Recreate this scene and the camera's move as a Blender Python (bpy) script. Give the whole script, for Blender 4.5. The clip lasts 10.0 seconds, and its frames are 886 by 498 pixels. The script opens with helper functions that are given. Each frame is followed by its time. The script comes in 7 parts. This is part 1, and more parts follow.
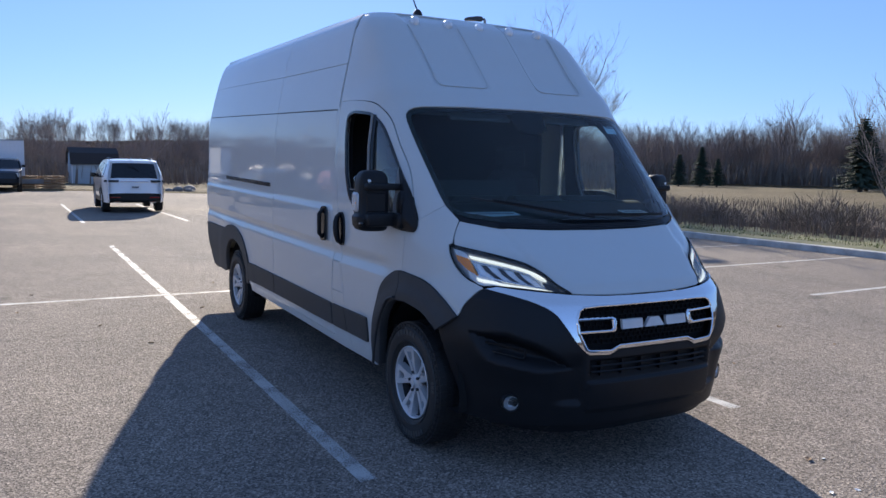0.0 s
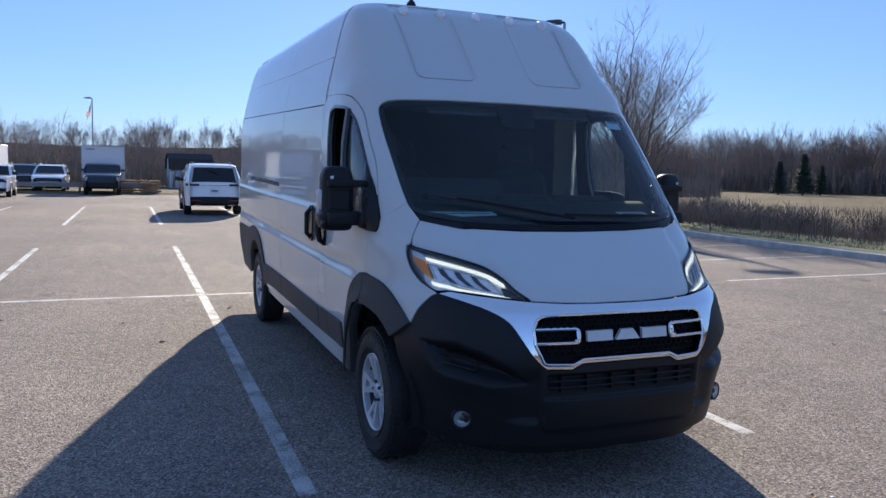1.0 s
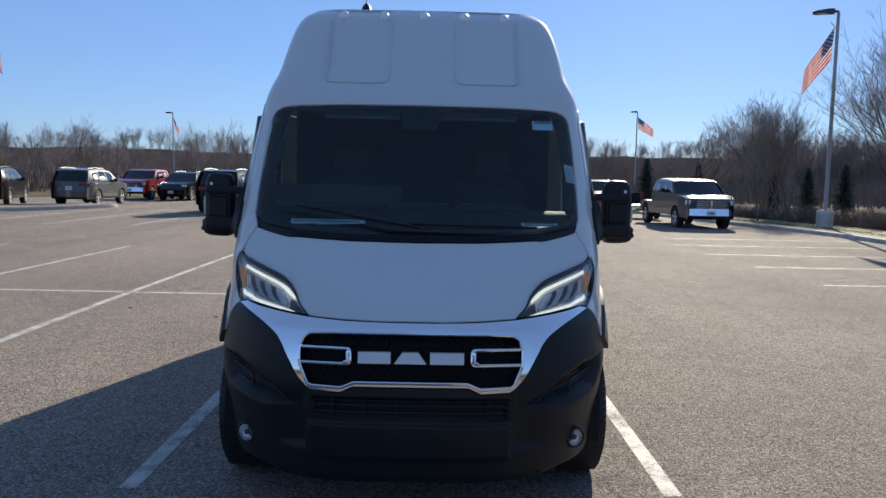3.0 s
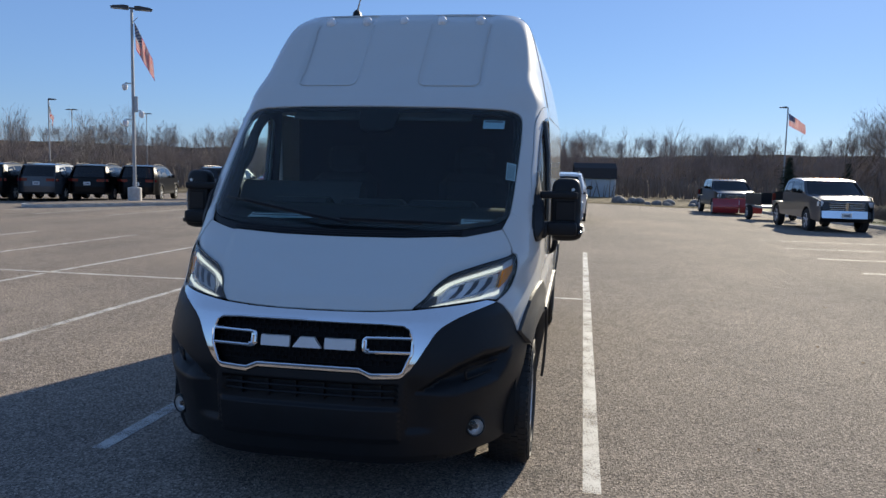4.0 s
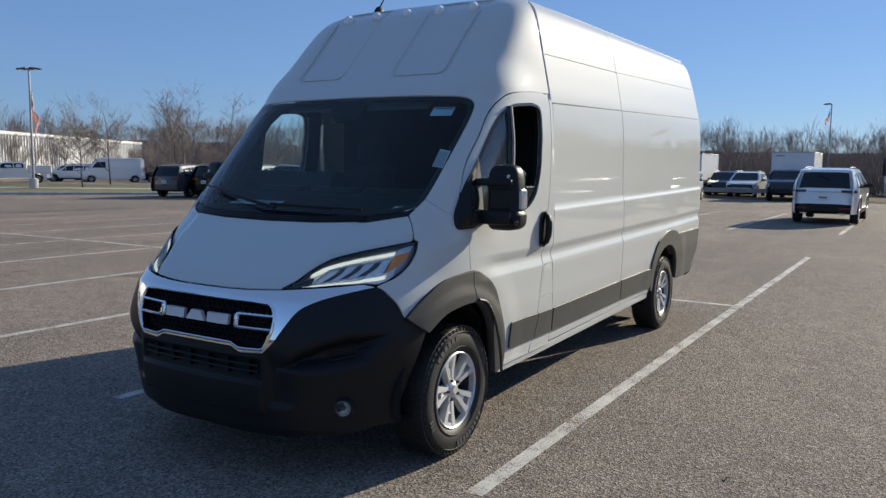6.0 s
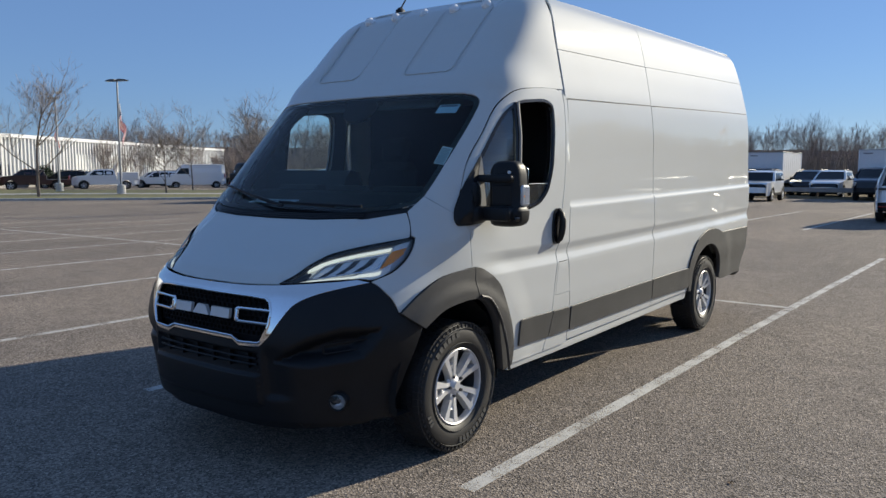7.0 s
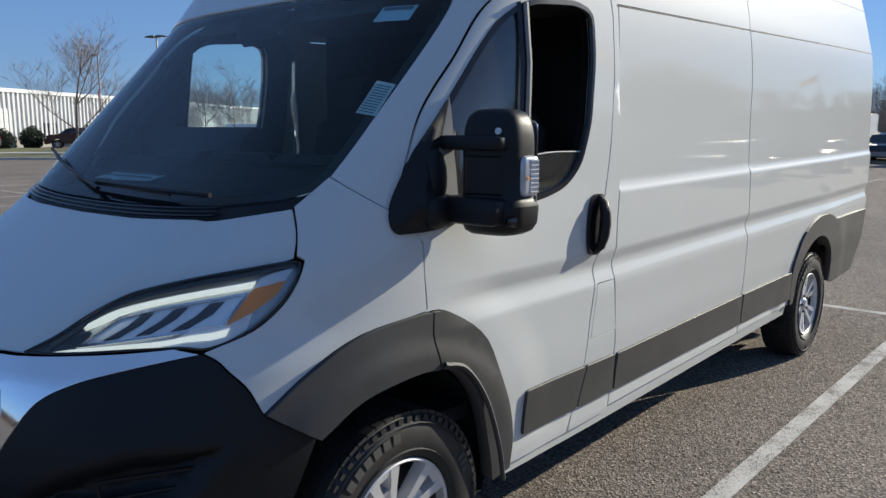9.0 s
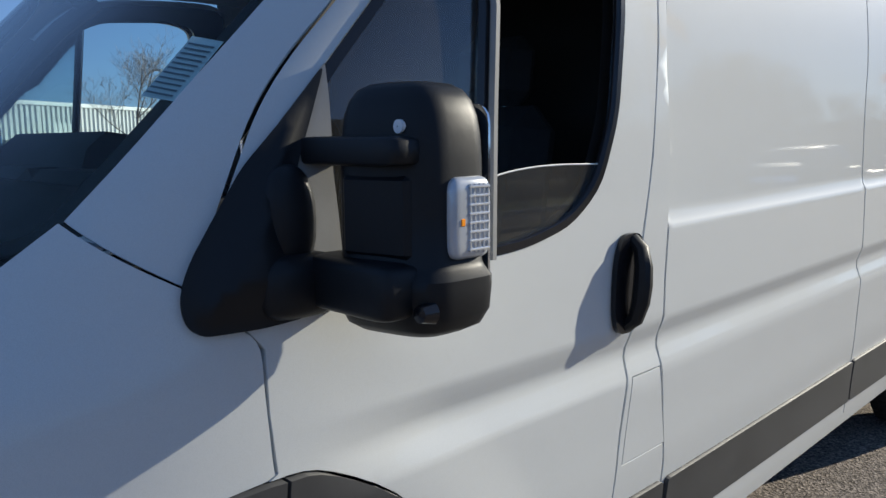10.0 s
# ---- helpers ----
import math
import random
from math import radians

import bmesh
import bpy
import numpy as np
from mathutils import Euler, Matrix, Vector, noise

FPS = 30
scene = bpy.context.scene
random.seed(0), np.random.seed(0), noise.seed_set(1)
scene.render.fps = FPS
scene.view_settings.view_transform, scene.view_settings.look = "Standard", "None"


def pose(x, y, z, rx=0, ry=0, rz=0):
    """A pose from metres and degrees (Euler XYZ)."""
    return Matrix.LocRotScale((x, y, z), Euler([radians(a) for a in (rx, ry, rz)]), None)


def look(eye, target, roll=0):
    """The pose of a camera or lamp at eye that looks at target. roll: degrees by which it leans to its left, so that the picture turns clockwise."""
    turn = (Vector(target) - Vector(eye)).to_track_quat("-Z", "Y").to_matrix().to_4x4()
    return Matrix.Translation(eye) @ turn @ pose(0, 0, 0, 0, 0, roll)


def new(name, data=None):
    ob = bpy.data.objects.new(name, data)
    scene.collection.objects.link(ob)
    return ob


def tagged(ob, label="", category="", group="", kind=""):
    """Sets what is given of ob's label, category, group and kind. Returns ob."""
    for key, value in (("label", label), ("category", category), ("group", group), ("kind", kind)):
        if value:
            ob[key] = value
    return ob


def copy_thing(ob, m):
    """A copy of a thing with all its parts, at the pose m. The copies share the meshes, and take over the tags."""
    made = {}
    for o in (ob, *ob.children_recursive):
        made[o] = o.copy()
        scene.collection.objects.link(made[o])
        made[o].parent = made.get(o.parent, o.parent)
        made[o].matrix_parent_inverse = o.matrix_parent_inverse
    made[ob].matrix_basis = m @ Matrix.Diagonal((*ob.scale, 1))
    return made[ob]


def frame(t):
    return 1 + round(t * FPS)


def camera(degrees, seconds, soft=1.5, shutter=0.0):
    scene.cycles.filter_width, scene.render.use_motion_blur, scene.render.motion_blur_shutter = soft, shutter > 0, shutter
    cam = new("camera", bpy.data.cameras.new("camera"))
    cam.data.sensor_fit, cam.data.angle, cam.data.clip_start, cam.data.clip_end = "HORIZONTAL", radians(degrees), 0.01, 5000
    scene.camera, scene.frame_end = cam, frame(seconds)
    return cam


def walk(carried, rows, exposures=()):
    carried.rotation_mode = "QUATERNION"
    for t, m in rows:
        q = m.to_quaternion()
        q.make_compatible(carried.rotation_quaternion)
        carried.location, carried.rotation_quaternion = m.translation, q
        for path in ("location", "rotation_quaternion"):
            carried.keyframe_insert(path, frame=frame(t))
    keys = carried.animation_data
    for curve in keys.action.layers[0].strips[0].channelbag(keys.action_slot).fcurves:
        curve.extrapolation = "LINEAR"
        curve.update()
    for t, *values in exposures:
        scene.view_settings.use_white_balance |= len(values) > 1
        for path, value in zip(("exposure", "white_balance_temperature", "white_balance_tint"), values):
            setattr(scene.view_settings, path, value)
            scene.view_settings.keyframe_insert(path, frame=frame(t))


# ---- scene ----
cam = camera(60.0, 10.0)
PATH = [
    (0, (-2.987, -3.937, 1.629), (-2.016, -2.202, 1.415), 1.1),
    (0.5, (-2.721, -3.95, 1.605), (-1.834, -2.169, 1.396), 1.3),
    (1, (-2.222, -3.976, 1.582), (-1.464, -2.136, 1.381), 1.3),
    (1.5, (-1.661, -4.004, 1.599), (-1.065, -2.104, 1.406), 1.4),
    (2, (-1.067, -4.122, 1.614), (-0.663, -2.173, 1.42), 1.2),
    (2.5, (-0.489, -4.141, 1.605), (-0.279, -2.161, 1.415), 1.1),
    (4, (1.2, -4.274, 1.627), (0.861, -2.313, 1.424), 1.3),
    (4.5, (1.722, -4.232, 1.624), (1.188, -2.315, 1.417), 1.3),
    (5, (2.241, -4.02, 1.618), (1.513, -2.17, 1.405), 1.3),
    (6.5, (3.323, -3.437, 1.571), (2.179, -1.81, 1.361), 0.3),
    (7, (3.421, -3.346, 1.556), (2.216, -1.764, 1.348), -0.0),
    (7.5, (3.217, -3.01, 1.543), (1.982, -1.453, 1.324), -0.2),
    (8, (3.003, -2.566, 1.539), (1.749, -1.028, 1.291), -0.0),
    (8.5, (2.76, -2.049, 1.531), (1.49, -0.53, 1.249), 0.2),
    (9, (2.476, -1.53, 1.54), (1.178, -0.04, 1.232), 0.3),
    (9.5, (2.254, -0.987, 1.522), (0.913, 0.465, 1.219), -0.1),
    (10, (1.966, -0.497, 1.519), (0.549, 0.886, 1.235), -0.4),
]
EXPOSURES = [(0, 1.08, 6500, 14), (1.5, 1.03, 6600, 14), (2.5, 0.92, 6850, 12), (4.5, 0.74, 6950, 9), (7, 0.6, 6850, 8), (10, 0.62, 6500, 8)]
walk(cam, [(t, look(eye, target, roll)) for t, eye, target, roll in PATH], EXPOSURES)

# ---- light ----
SUN_AZ, SUN_EL = 19.0, 21.5
sun_dir = Vector((math.sin(radians(SUN_AZ)) * math.cos(radians(SUN_EL)), math.cos(radians(SUN_AZ)) * math.cos(radians(SUN_EL)), math.sin(radians(SUN_EL))))
world = bpy.data.worlds.new("sky")
scene.world = world
world.use_nodes = True
wn, wl = world.node_tree.nodes, world.node_tree.links
wn.clear()
sky = wn.new("ShaderNodeTexSky")
sky.sky_type, sky.sun_disc = "NISHITA", False
sky.sun_elevation, sky.sun_rotation = radians(SUN_EL), radians(SUN_AZ)
sky.altitude, sky.air_density, sky.dust_density, sky.ozone_density = 200, 1.0, 0.1, 4.5
back = wn.new("ShaderNodeBackground")
back.inputs["Strength"].default_value = 0.082
wout = wn.new("ShaderNodeOutputWorld")
tint = wn.new("ShaderNodeMix")
tint.data_type, tint.blend_type = "RGBA", "MULTIPLY"
tint.inputs[0].default_value = 1.0
tint.inputs[7].default_value = (0.60, 0.72, 0.95, 1)
wl.new(sky.outputs[0], tint.inputs[6])
even = wn.new("ShaderNodeMix")
even.data_type = "RGBA"
even.inputs[0].default_value = 0.48
even.inputs[7].default_value = (1.55, 2.75, 5.35, 1)
wl.new(tint.outputs[2], even.inputs[6])
wl.new(even.outputs[2], back.inputs[0])
wl.new(back.outputs[0], wout.inputs[0])
sun = new("sun", bpy.data.lights.new("sun", "SUN"))
sun.data.energy, sun.data.angle, sun.data.color = 4.3, radians(0.53), (1.0, 0.93, 0.79)
sun.matrix_world = look(sun_dir * 60, (0, 0, 0))

# ---- materials ----
def material(name):
    m = bpy.data.materials.new(name)
    m.use_nodes = True
    n = m.node_tree.nodes
    n.clear()
    out = n.new("ShaderNodeOutputMaterial")
    b = n.new("ShaderNodeBsdfPrincipled")
    m.node_tree.links.new(b.outputs[0], out.inputs[0])
    return m, m.node_tree, b, out


def noise_tex(nt, scale, detail=4, rough=0.6, coord="Object", stretch=None):
    tc = nt.nodes.new("ShaderNodeTexCoord")
    no = nt.nodes.new("ShaderNodeTexNoise")
    no.inputs["Scale"].default_value, no.inputs["Detail"].default_value, no.inputs["Roughness"].default_value = scale, detail, rough
    if stretch:
        mp = nt.nodes.new("ShaderNodeMapping")
        mp.inputs["Scale"].default_value = stretch
        nt.links.new(tc.outputs[coord], mp.inputs[0])
        nt.links.new(mp.outputs[0], no.inputs["Vector"])
    else:
        nt.links.new(tc.outputs[coord], no.inputs["Vector"])
    return no.outputs["Fac"]


def ramp(nt, fac, stops):
    r = nt.nodes.new("ShaderNodeValToRGB")
    e = r.color_ramp.elements
    while len(e) < len(stops):
        e.new(0.5)
    for el, (p, c) in zip(e, stops):
        el.position = p
        el.color = (*c, 1) if len(c) == 3 else c
    nt.links.new(fac, r.inputs[0])
    return r.outputs[0]


def mix(nt, fac, a, b, mode="MIX"):
    m = nt.nodes.new("ShaderNodeMix")
    m.data_type, m.blend_type = "RGBA", mode
    for i, v in ((0, fac), (6, a), (7, b)):
        if hasattr(v, "is_output"):
            nt.links.new(v, m.inputs[i])
        else:
            m.inputs[i].default_value = v if i == 0 else (*v, 1)
    return m.outputs[2]


def bump(nt, b, height, strength=0.3, dist=0.01):
    bu = nt.nodes.new("ShaderNodeBump")
    bu.inputs["Strength"].default_value, bu.inputs["Distance"].default_value = strength, dist
    nt.links.new(height, bu.inputs["Height"])
    nt.links.new(bu.outputs[0], b.inputs["Normal"])


def plain(name, col, rough=0.5, metal=0.0, vary=0.12, scale=9.0, coat=0.0, bumps=0.0, bscale=300.0, spec=0.5):
    """A surface with slight unevenness of colour and gloss."""
    m, nt, b, _ = material(name)
    f = noise_tex(nt, scale, 5)
    lo, hi = [c * (1 - vary) for c in col], [min(1, c * (1 + vary)) for c in col]
    nt.links.new(ramp(nt, f, [(0.3, lo), (0.7, hi)]), b.inputs["Base Color"])
    rr = nt.nodes.new("ShaderNodeMapRange")
    rr.inputs["To Min"].default_value, rr.inputs["To Max"].default_value = rough * 0.85, min(1, rough * 1.15)
    nt.links.new(f, rr.inputs["Value"])
    nt.links.new(rr.outputs[0], b.inputs["Roughness"])
    b.inputs["Metallic"].default_value = metal
    b.inputs["Coat Weight"].default_value, b.inputs["Coat Roughness"].default_value = coat, 0.04
    b.inputs["Specular IOR Level"].default_value = spec
    if bumps:
        bump(nt, b, noise_tex(nt, bscale, 2), bumps, 0.002)
    return m


def glowing(name, col, strength, base=None):
    m, nt, b, _ = material(name)
    b.inputs["Base Color"].default_value = (*(base or col), 1)
    b.inputs["Emission Color"].default_value, b.inputs["Emission Strength"].default_value = (*col, 1), strength
    b.inputs["Roughness"].default_value = 0.25
    return m


def clear_glass(name, tint=(1, 1, 1), gloss=0.02, dust_glare=0.0, ior=1.5):
    """Thin clear pane: lets light straight through, mirrors more at a slant."""
    m, nt, b, out = material(name)
    nt.nodes.remove(b)
    tr, gl, mx, fr = (nt.nodes.new("ShaderNode" + k) for k in ("BsdfTransparent", "BsdfGlossy", "MixShader", "Fresnel"))
    tr.inputs[0].default_value = (*tint, 1)
    gl.inputs["Roughness"].default_value = gloss
    fr.inputs["IOR"].default_value = ior
    nt.links.new(fr.outputs[0], mx.inputs[0])
    nt.links.new(tr.outputs[0], mx.inputs[1])
    nt.links.new(gl.outputs[0], mx.inputs[2])
    last = mx.outputs[0]
    if dust_glare:
        df, m2 = nt.nodes.new("ShaderNodeBsdfDiffuse"), nt.nodes.new("ShaderNodeMixShader")
        df.inputs[0].default_value = (0.6, 0.6, 0.58, 1)
        f = noise_tex(nt, 6, 5)
        k = nt.nodes.new("ShaderNodeMapRange")
        k.inputs["To Min"].default_value, k.inputs["To Max"].default_value = dust_glare * 0.3, dust_glare * 1.6
        nt.links.new(f, k.inputs["Value"])
        nt.links.new(k.outputs[0], m2.inputs[0])
        nt.links.new(last, m2.inputs[1])
        nt.links.new(df.outputs[0], m2.inputs[2])
        last = m2.outputs[0]
    nt.links.new(last, out.inputs[0])
    return m


def car_paint(name, col, metal=0.5, rough=0.35, dirt=0.0, coat=1.0, coat_ior=1.5, spec=0.5):
    """Metallic lacquer: flakes in the base coat, clear coat above, a film of road dirt."""
    m, nt, b, _ = material(name)
    fl = noise_tex(nt, 900, 1)
    base = ramp(nt, fl, [(0.35, [c * 0.94 for c in col]), (0.65, [min(1, c * 1.05) for c in col])])
    if dirt:
        st = noise_tex(nt, 2.2, 6, 0.7, stretch=(1, 1, 4))
        fac = nt.nodes.new("ShaderNodeMapRange")
        fac.inputs["From Min"].default_value, fac.inputs["From Max"].default_value = 0.45, 0.75
        fac.inputs["To Min"].default_value, fac.inputs["To Max"].default_value = 0.0, dirt
        nt.links.new(st, fac.inputs["Value"])
        base = mix(nt, fac.outputs[0], base, (0.36, 0.33, 0.29))
    nt.links.new(base, b.inputs["Base Color"])
    b.inputs["Metallic"].default_value, b.inputs["Roughness"].default_value = metal, rough
    b.inputs["Coat Weight"].default_value, b.inputs["Coat Roughness"].default_value = coat, 0.03
    b.inputs["Coat IOR"].default_value = coat_ior
    b.inputs["Specular IOR Level"].default_value = spec
    return m


SILVER = car_paint("silver_paint", (0.565, 0.58, 0.57), 0.0, 0.55, dirt=0.06, coat=0.9, coat_ior=1.42, spec=0.05)
PLASTIC = plain("black_plastic", (0.010, 0.011, 0.013), 0.45, bumps=0.12, bscale=700, spec=0.26)
TRIM = plain("grey_trim", (0.036, 0.036, 0.037), 0.62, vary=0.25, scale=5, bumps=0.2, bscale=600)
GLOSS_BLACK = plain("gloss_black", (0.01, 0.01, 0.012), 0.18)
CHROME = plain("chrome", (0.78, 0.79, 0.81), 0.07, 1.0, vary=0.02)
SATIN = plain("satin_metal", (0.62, 0.64, 0.67), 0.2, 1.0, vary=0.03)
ALLOY = plain("alloy", (0.60, 0.60, 0.61), 0.4, 0.35, vary=0.05)
# Dark alloy: shade behind the spokes, put into the colour of barrel and disc.
ALLOY_SHADE = plain("alloy_pocket_shade", (0.05, 0.05, 0.055), 0.5, 0.5)
RUBBER = plain("tyre_rubber", (0.017, 0.016, 0.016), 0.6, vary=0.3, scale=14, bumps=0.25, bscale=160)
TYRE_MARK = plain("tyre_lettering", (0.055, 0.054, 0.052), 0.7)
WELL = plain("wheel_well", (0.008, 0.008, 0.008), 0.9)
WINDSCREEN = clear_glass("windscreen_glass", (0.74, 0.90, 0.89), 0.01, dust_glare=0.004, ior=1.42)
SIDEGLASS = clear_glass("side_glass", (0.86, 0.91, 0.90), 0.01, dust_glare=0.03, ior=1.85)
# Its pale diffuse film is sky glare put into the pane's colour.
QUARTERGLASS = clear_glass("quarter_glass", (0.70, 0.84, 0.88), 0.01, dust_glare=0.05, ior=2.1)
DUSTYGLASS = clear_glass("dusty_glass", (0.62, 0.74, 0.70), 0.02, dust_glare=0.05, ior=1.7)
SAIL = plain("grey_sail", (0.24, 0.24, 0.235), 0.7, bumps=0.1)
LENS = clear_glass("lamp_lens", (0.95, 0.96, 0.97), 0.02, dust_glare=0.015)
FRIT = plain("black_border", (0.006, 0.006, 0.007), 0.25)
SEAT = plain("seat_cloth", (0.022, 0.023, 0.026), 0.9, vary=0.25, scale=40, bumps=0.3)
DASH = plain("dash_plastic", (0.016, 0.017, 0.019), 0.7, bumps=0.2)
LINER = plain("cab_lining", (0.12, 0.12, 0.12), 0.9)
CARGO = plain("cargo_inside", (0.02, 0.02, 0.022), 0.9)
PAPER = plain("white_paper", (0.75, 0.76, 0.76), 0.7, vary=0.03)
PRINT = plain("grey_print", (0.18, 0.19, 0.21), 0.8)
BLUEPAPER = plain("pale_blue_paper", (0.55, 0.68, 0.74), 0.7, vary=0.03)
AMBER = plain("amber_lens", (1.0, 0.30, 0.015), 0.25, coat=0.3)
REDLENS = plain("red_lens", (0.17, 0.004, 0.006), 0.15, coat=0.6)
DRL = glowing("day_light", (0.93, 1.0, 0.90), 0.4, (0.6, 0.64, 0.62))
REFLECTOR = plain("lamp_reflector", (0.78, 0.79, 0.80), 0.22, 0.6)
LAMPGREY = plain("lamp_bowl", (0.48, 0.50, 0.53), 0.22, 0.3)
LAMPDARK = plain("lamp_housing", (0.03, 0.033, 0.04), 0.3)
LAMPCLEAR = plain("clear_lamp", (0.82, 0.83, 0.84), 0.2, 0.1, coat=1.0)
GRILLEMESH = plain("grille_mesh_black", (0.006, 0.006, 0.007), 0.55, spec=0.2)
CARGLASS = plain("dark_car_glass", (0.010, 0.013, 0.016), 0.06, coat=0.15, spec=0.35)
WHITEPAINT = car_paint("white_paint", (0.78, 0.79, 0.80), 0.0, 0.3)
BLACKPAINT = car_paint("black_paint", (0.004, 0.004, 0.005), 0.0, 0.3, coat=0.4, coat_ior=1.3, spec=0.1)
GREYPAINT = car_paint("grey_paint", (0.06, 0.063, 0.068), 0.15, 0.45, spec=0.2)
REDPAINT = car_paint("red_paint", (0.33, 0.012, 0.018), 0.3, 0.3)
MAROONPAINT = car_paint("maroon_paint", (0.03, 0.004, 0.006), 0.3, 0.3)
SILVERPAINT = car_paint("gunmetal_paint", (0.07, 0.072, 0.078), 0.2, 0.4, spec=0.2)
BLUEPAINT = car_paint("dark_blue_paint", (0.012, 0.018, 0.03), 0.4, 0.3)
BOXWHITE = plain("truck_box_white", (0.72, 0.73, 0.75), 0.45, vary=0.04)
STEEL = plain("galvanised_steel", (0.42, 0.43, 0.44), 0.45, 0.7, vary=0.15, scale=4)
POLEGREY = plain("pole_paint", (0.34, 0.35, 0.36), 0.5, 0.3, vary=0.1)
LAMPHEAD = plain("lamp_head", (0.05, 0.05, 0.055), 0.5)
CONCRETE = plain("concrete", (0.46, 0.45, 0.43), 0.9, vary=0.22, scale=6, bumps=0.5, bscale=90)
KERB = plain("kerb_concrete", (0.42, 0.41, 0.39), 0.9, vary=0.28, scale=3, bumps=0.5, bscale=80)
BARK = plain("bark", (0.16, 0.13, 0.11), 0.9, vary=0.35, scale=6)
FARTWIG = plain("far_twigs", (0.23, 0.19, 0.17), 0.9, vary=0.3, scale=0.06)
TWIG = plain("twigs", (0.24, 0.20, 0.175), 0.9, vary=0.3, scale=0.4)
BRUSH = plain("dry_brush", (0.17, 0.135, 0.11), 0.95, vary=0.45, scale=0.35)
REED = plain("reed_plume", (0.62, 0.49, 0.34), 0.9, vary=0.25, scale=0.8)
REEDSTEM = plain("reed_stem", (0.21, 0.15, 0.115), 0.9, vary=0.4, scale=0.5)
GRASS = plain("grass_blade", (0.13, 0.15, 0.045), 0.9, vary=0.45, scale=0.9)
CONIFER = plain("conifer_needles", (0.022, 0.038, 0.02), 0.9, vary=0.5, scale=1.2)
WOOD = plain("weathered_wood", (0.28, 0.17, 0.09), 0.85, vary=0.3, scale=5)
def hill_material():
    """Bare woods seen far off: dark stems in upright streaks over grey-brown ground."""
    m, nt, b, _ = material("wooded_hill")
    streak = ramp(nt, noise_tex(nt, 0.9, 4, 0.7, stretch=(1, 1, 0.12)), [(0.35, (0.035, 0.03, 0.028)), (0.55, (0.075, 0.063, 0.057)), (0.75, (0.14, 0.115, 0.10))])
    broad = ramp(nt, noise_tex(nt, 0.04, 4), [(0.3, (0.7, 0.7, 0.72)), (0.7, (1.25, 1.2, 1.15))])
    nt.links.new(mix(nt, 1.0, streak, broad, "MULTIPLY"), b.inputs["Base Color"])
    b.inputs["Roughness"].default_value, b.inputs["Specular IOR Level"].default_value = 0.95, 0.0
    return m


HILLWOOD = hill_material()
ROCK = plain("field_stone", (0.20, 0.19, 0.18), 0.9, vary=0.3, scale=3, bumps=0.4, bscale=20)
SHEDWALL = plain("shed_wall", (0.42, 0.50, 0.55), 0.7, vary=0.08)
SHEDROOF = plain("shed_roof", (0.035, 0.03, 0.03), 0.85, vary=0.2)
METALWALL = plain("white_cladding", (0.56, 0.57, 0.58), 0.45, vary=0.05)
GREYWALL = plain("grey_masonry", (0.28, 0.27, 0.26), 0.9, vary=0.12, scale=2)
DOORWHITE = plain("roller_door", (0.62, 0.63, 0.63), 0.5, vary=0.05)
def cloth_material(name, col):
    """Thin flag cloth that glows with the light behind it."""
    m, nt, b, out = material(name)
    nt.links.new(ramp(nt, noise_tex(nt, 4, 3), [(0.3, [c * 0.85 for c in col]), (0.7, [min(1, c * 1.1) for c in col])]), b.inputs["Base Color"])
    b.inputs["Roughness"].default_value = 0.8
    tl, mx = nt.nodes.new("ShaderNodeBsdfTranslucent"), nt.nodes.new("ShaderNodeMixShader")
    tl.inputs[0].default_value = (*col, 1)
    mx.inputs[0].default_value = 0.4
    nt.links.new(b.outputs[0], mx.inputs[1])
    nt.links.new(tl.outputs[0], mx.inputs[2])
    nt.links.new(mx.outputs[0], out.inputs[0])
    return m


FLAGRED = cloth_material("flag_red", (0.42, 0.006, 0.018))
FLAGWHITE = cloth_material("flag_white", (0.62, 0.61, 0.60))
FLAGBLUE = cloth_material("flag_blue", (0.02, 0.03, 0.12))
TYREBLACK = plain("far_tyre", (0.015, 0.015, 0.015), 0.85)


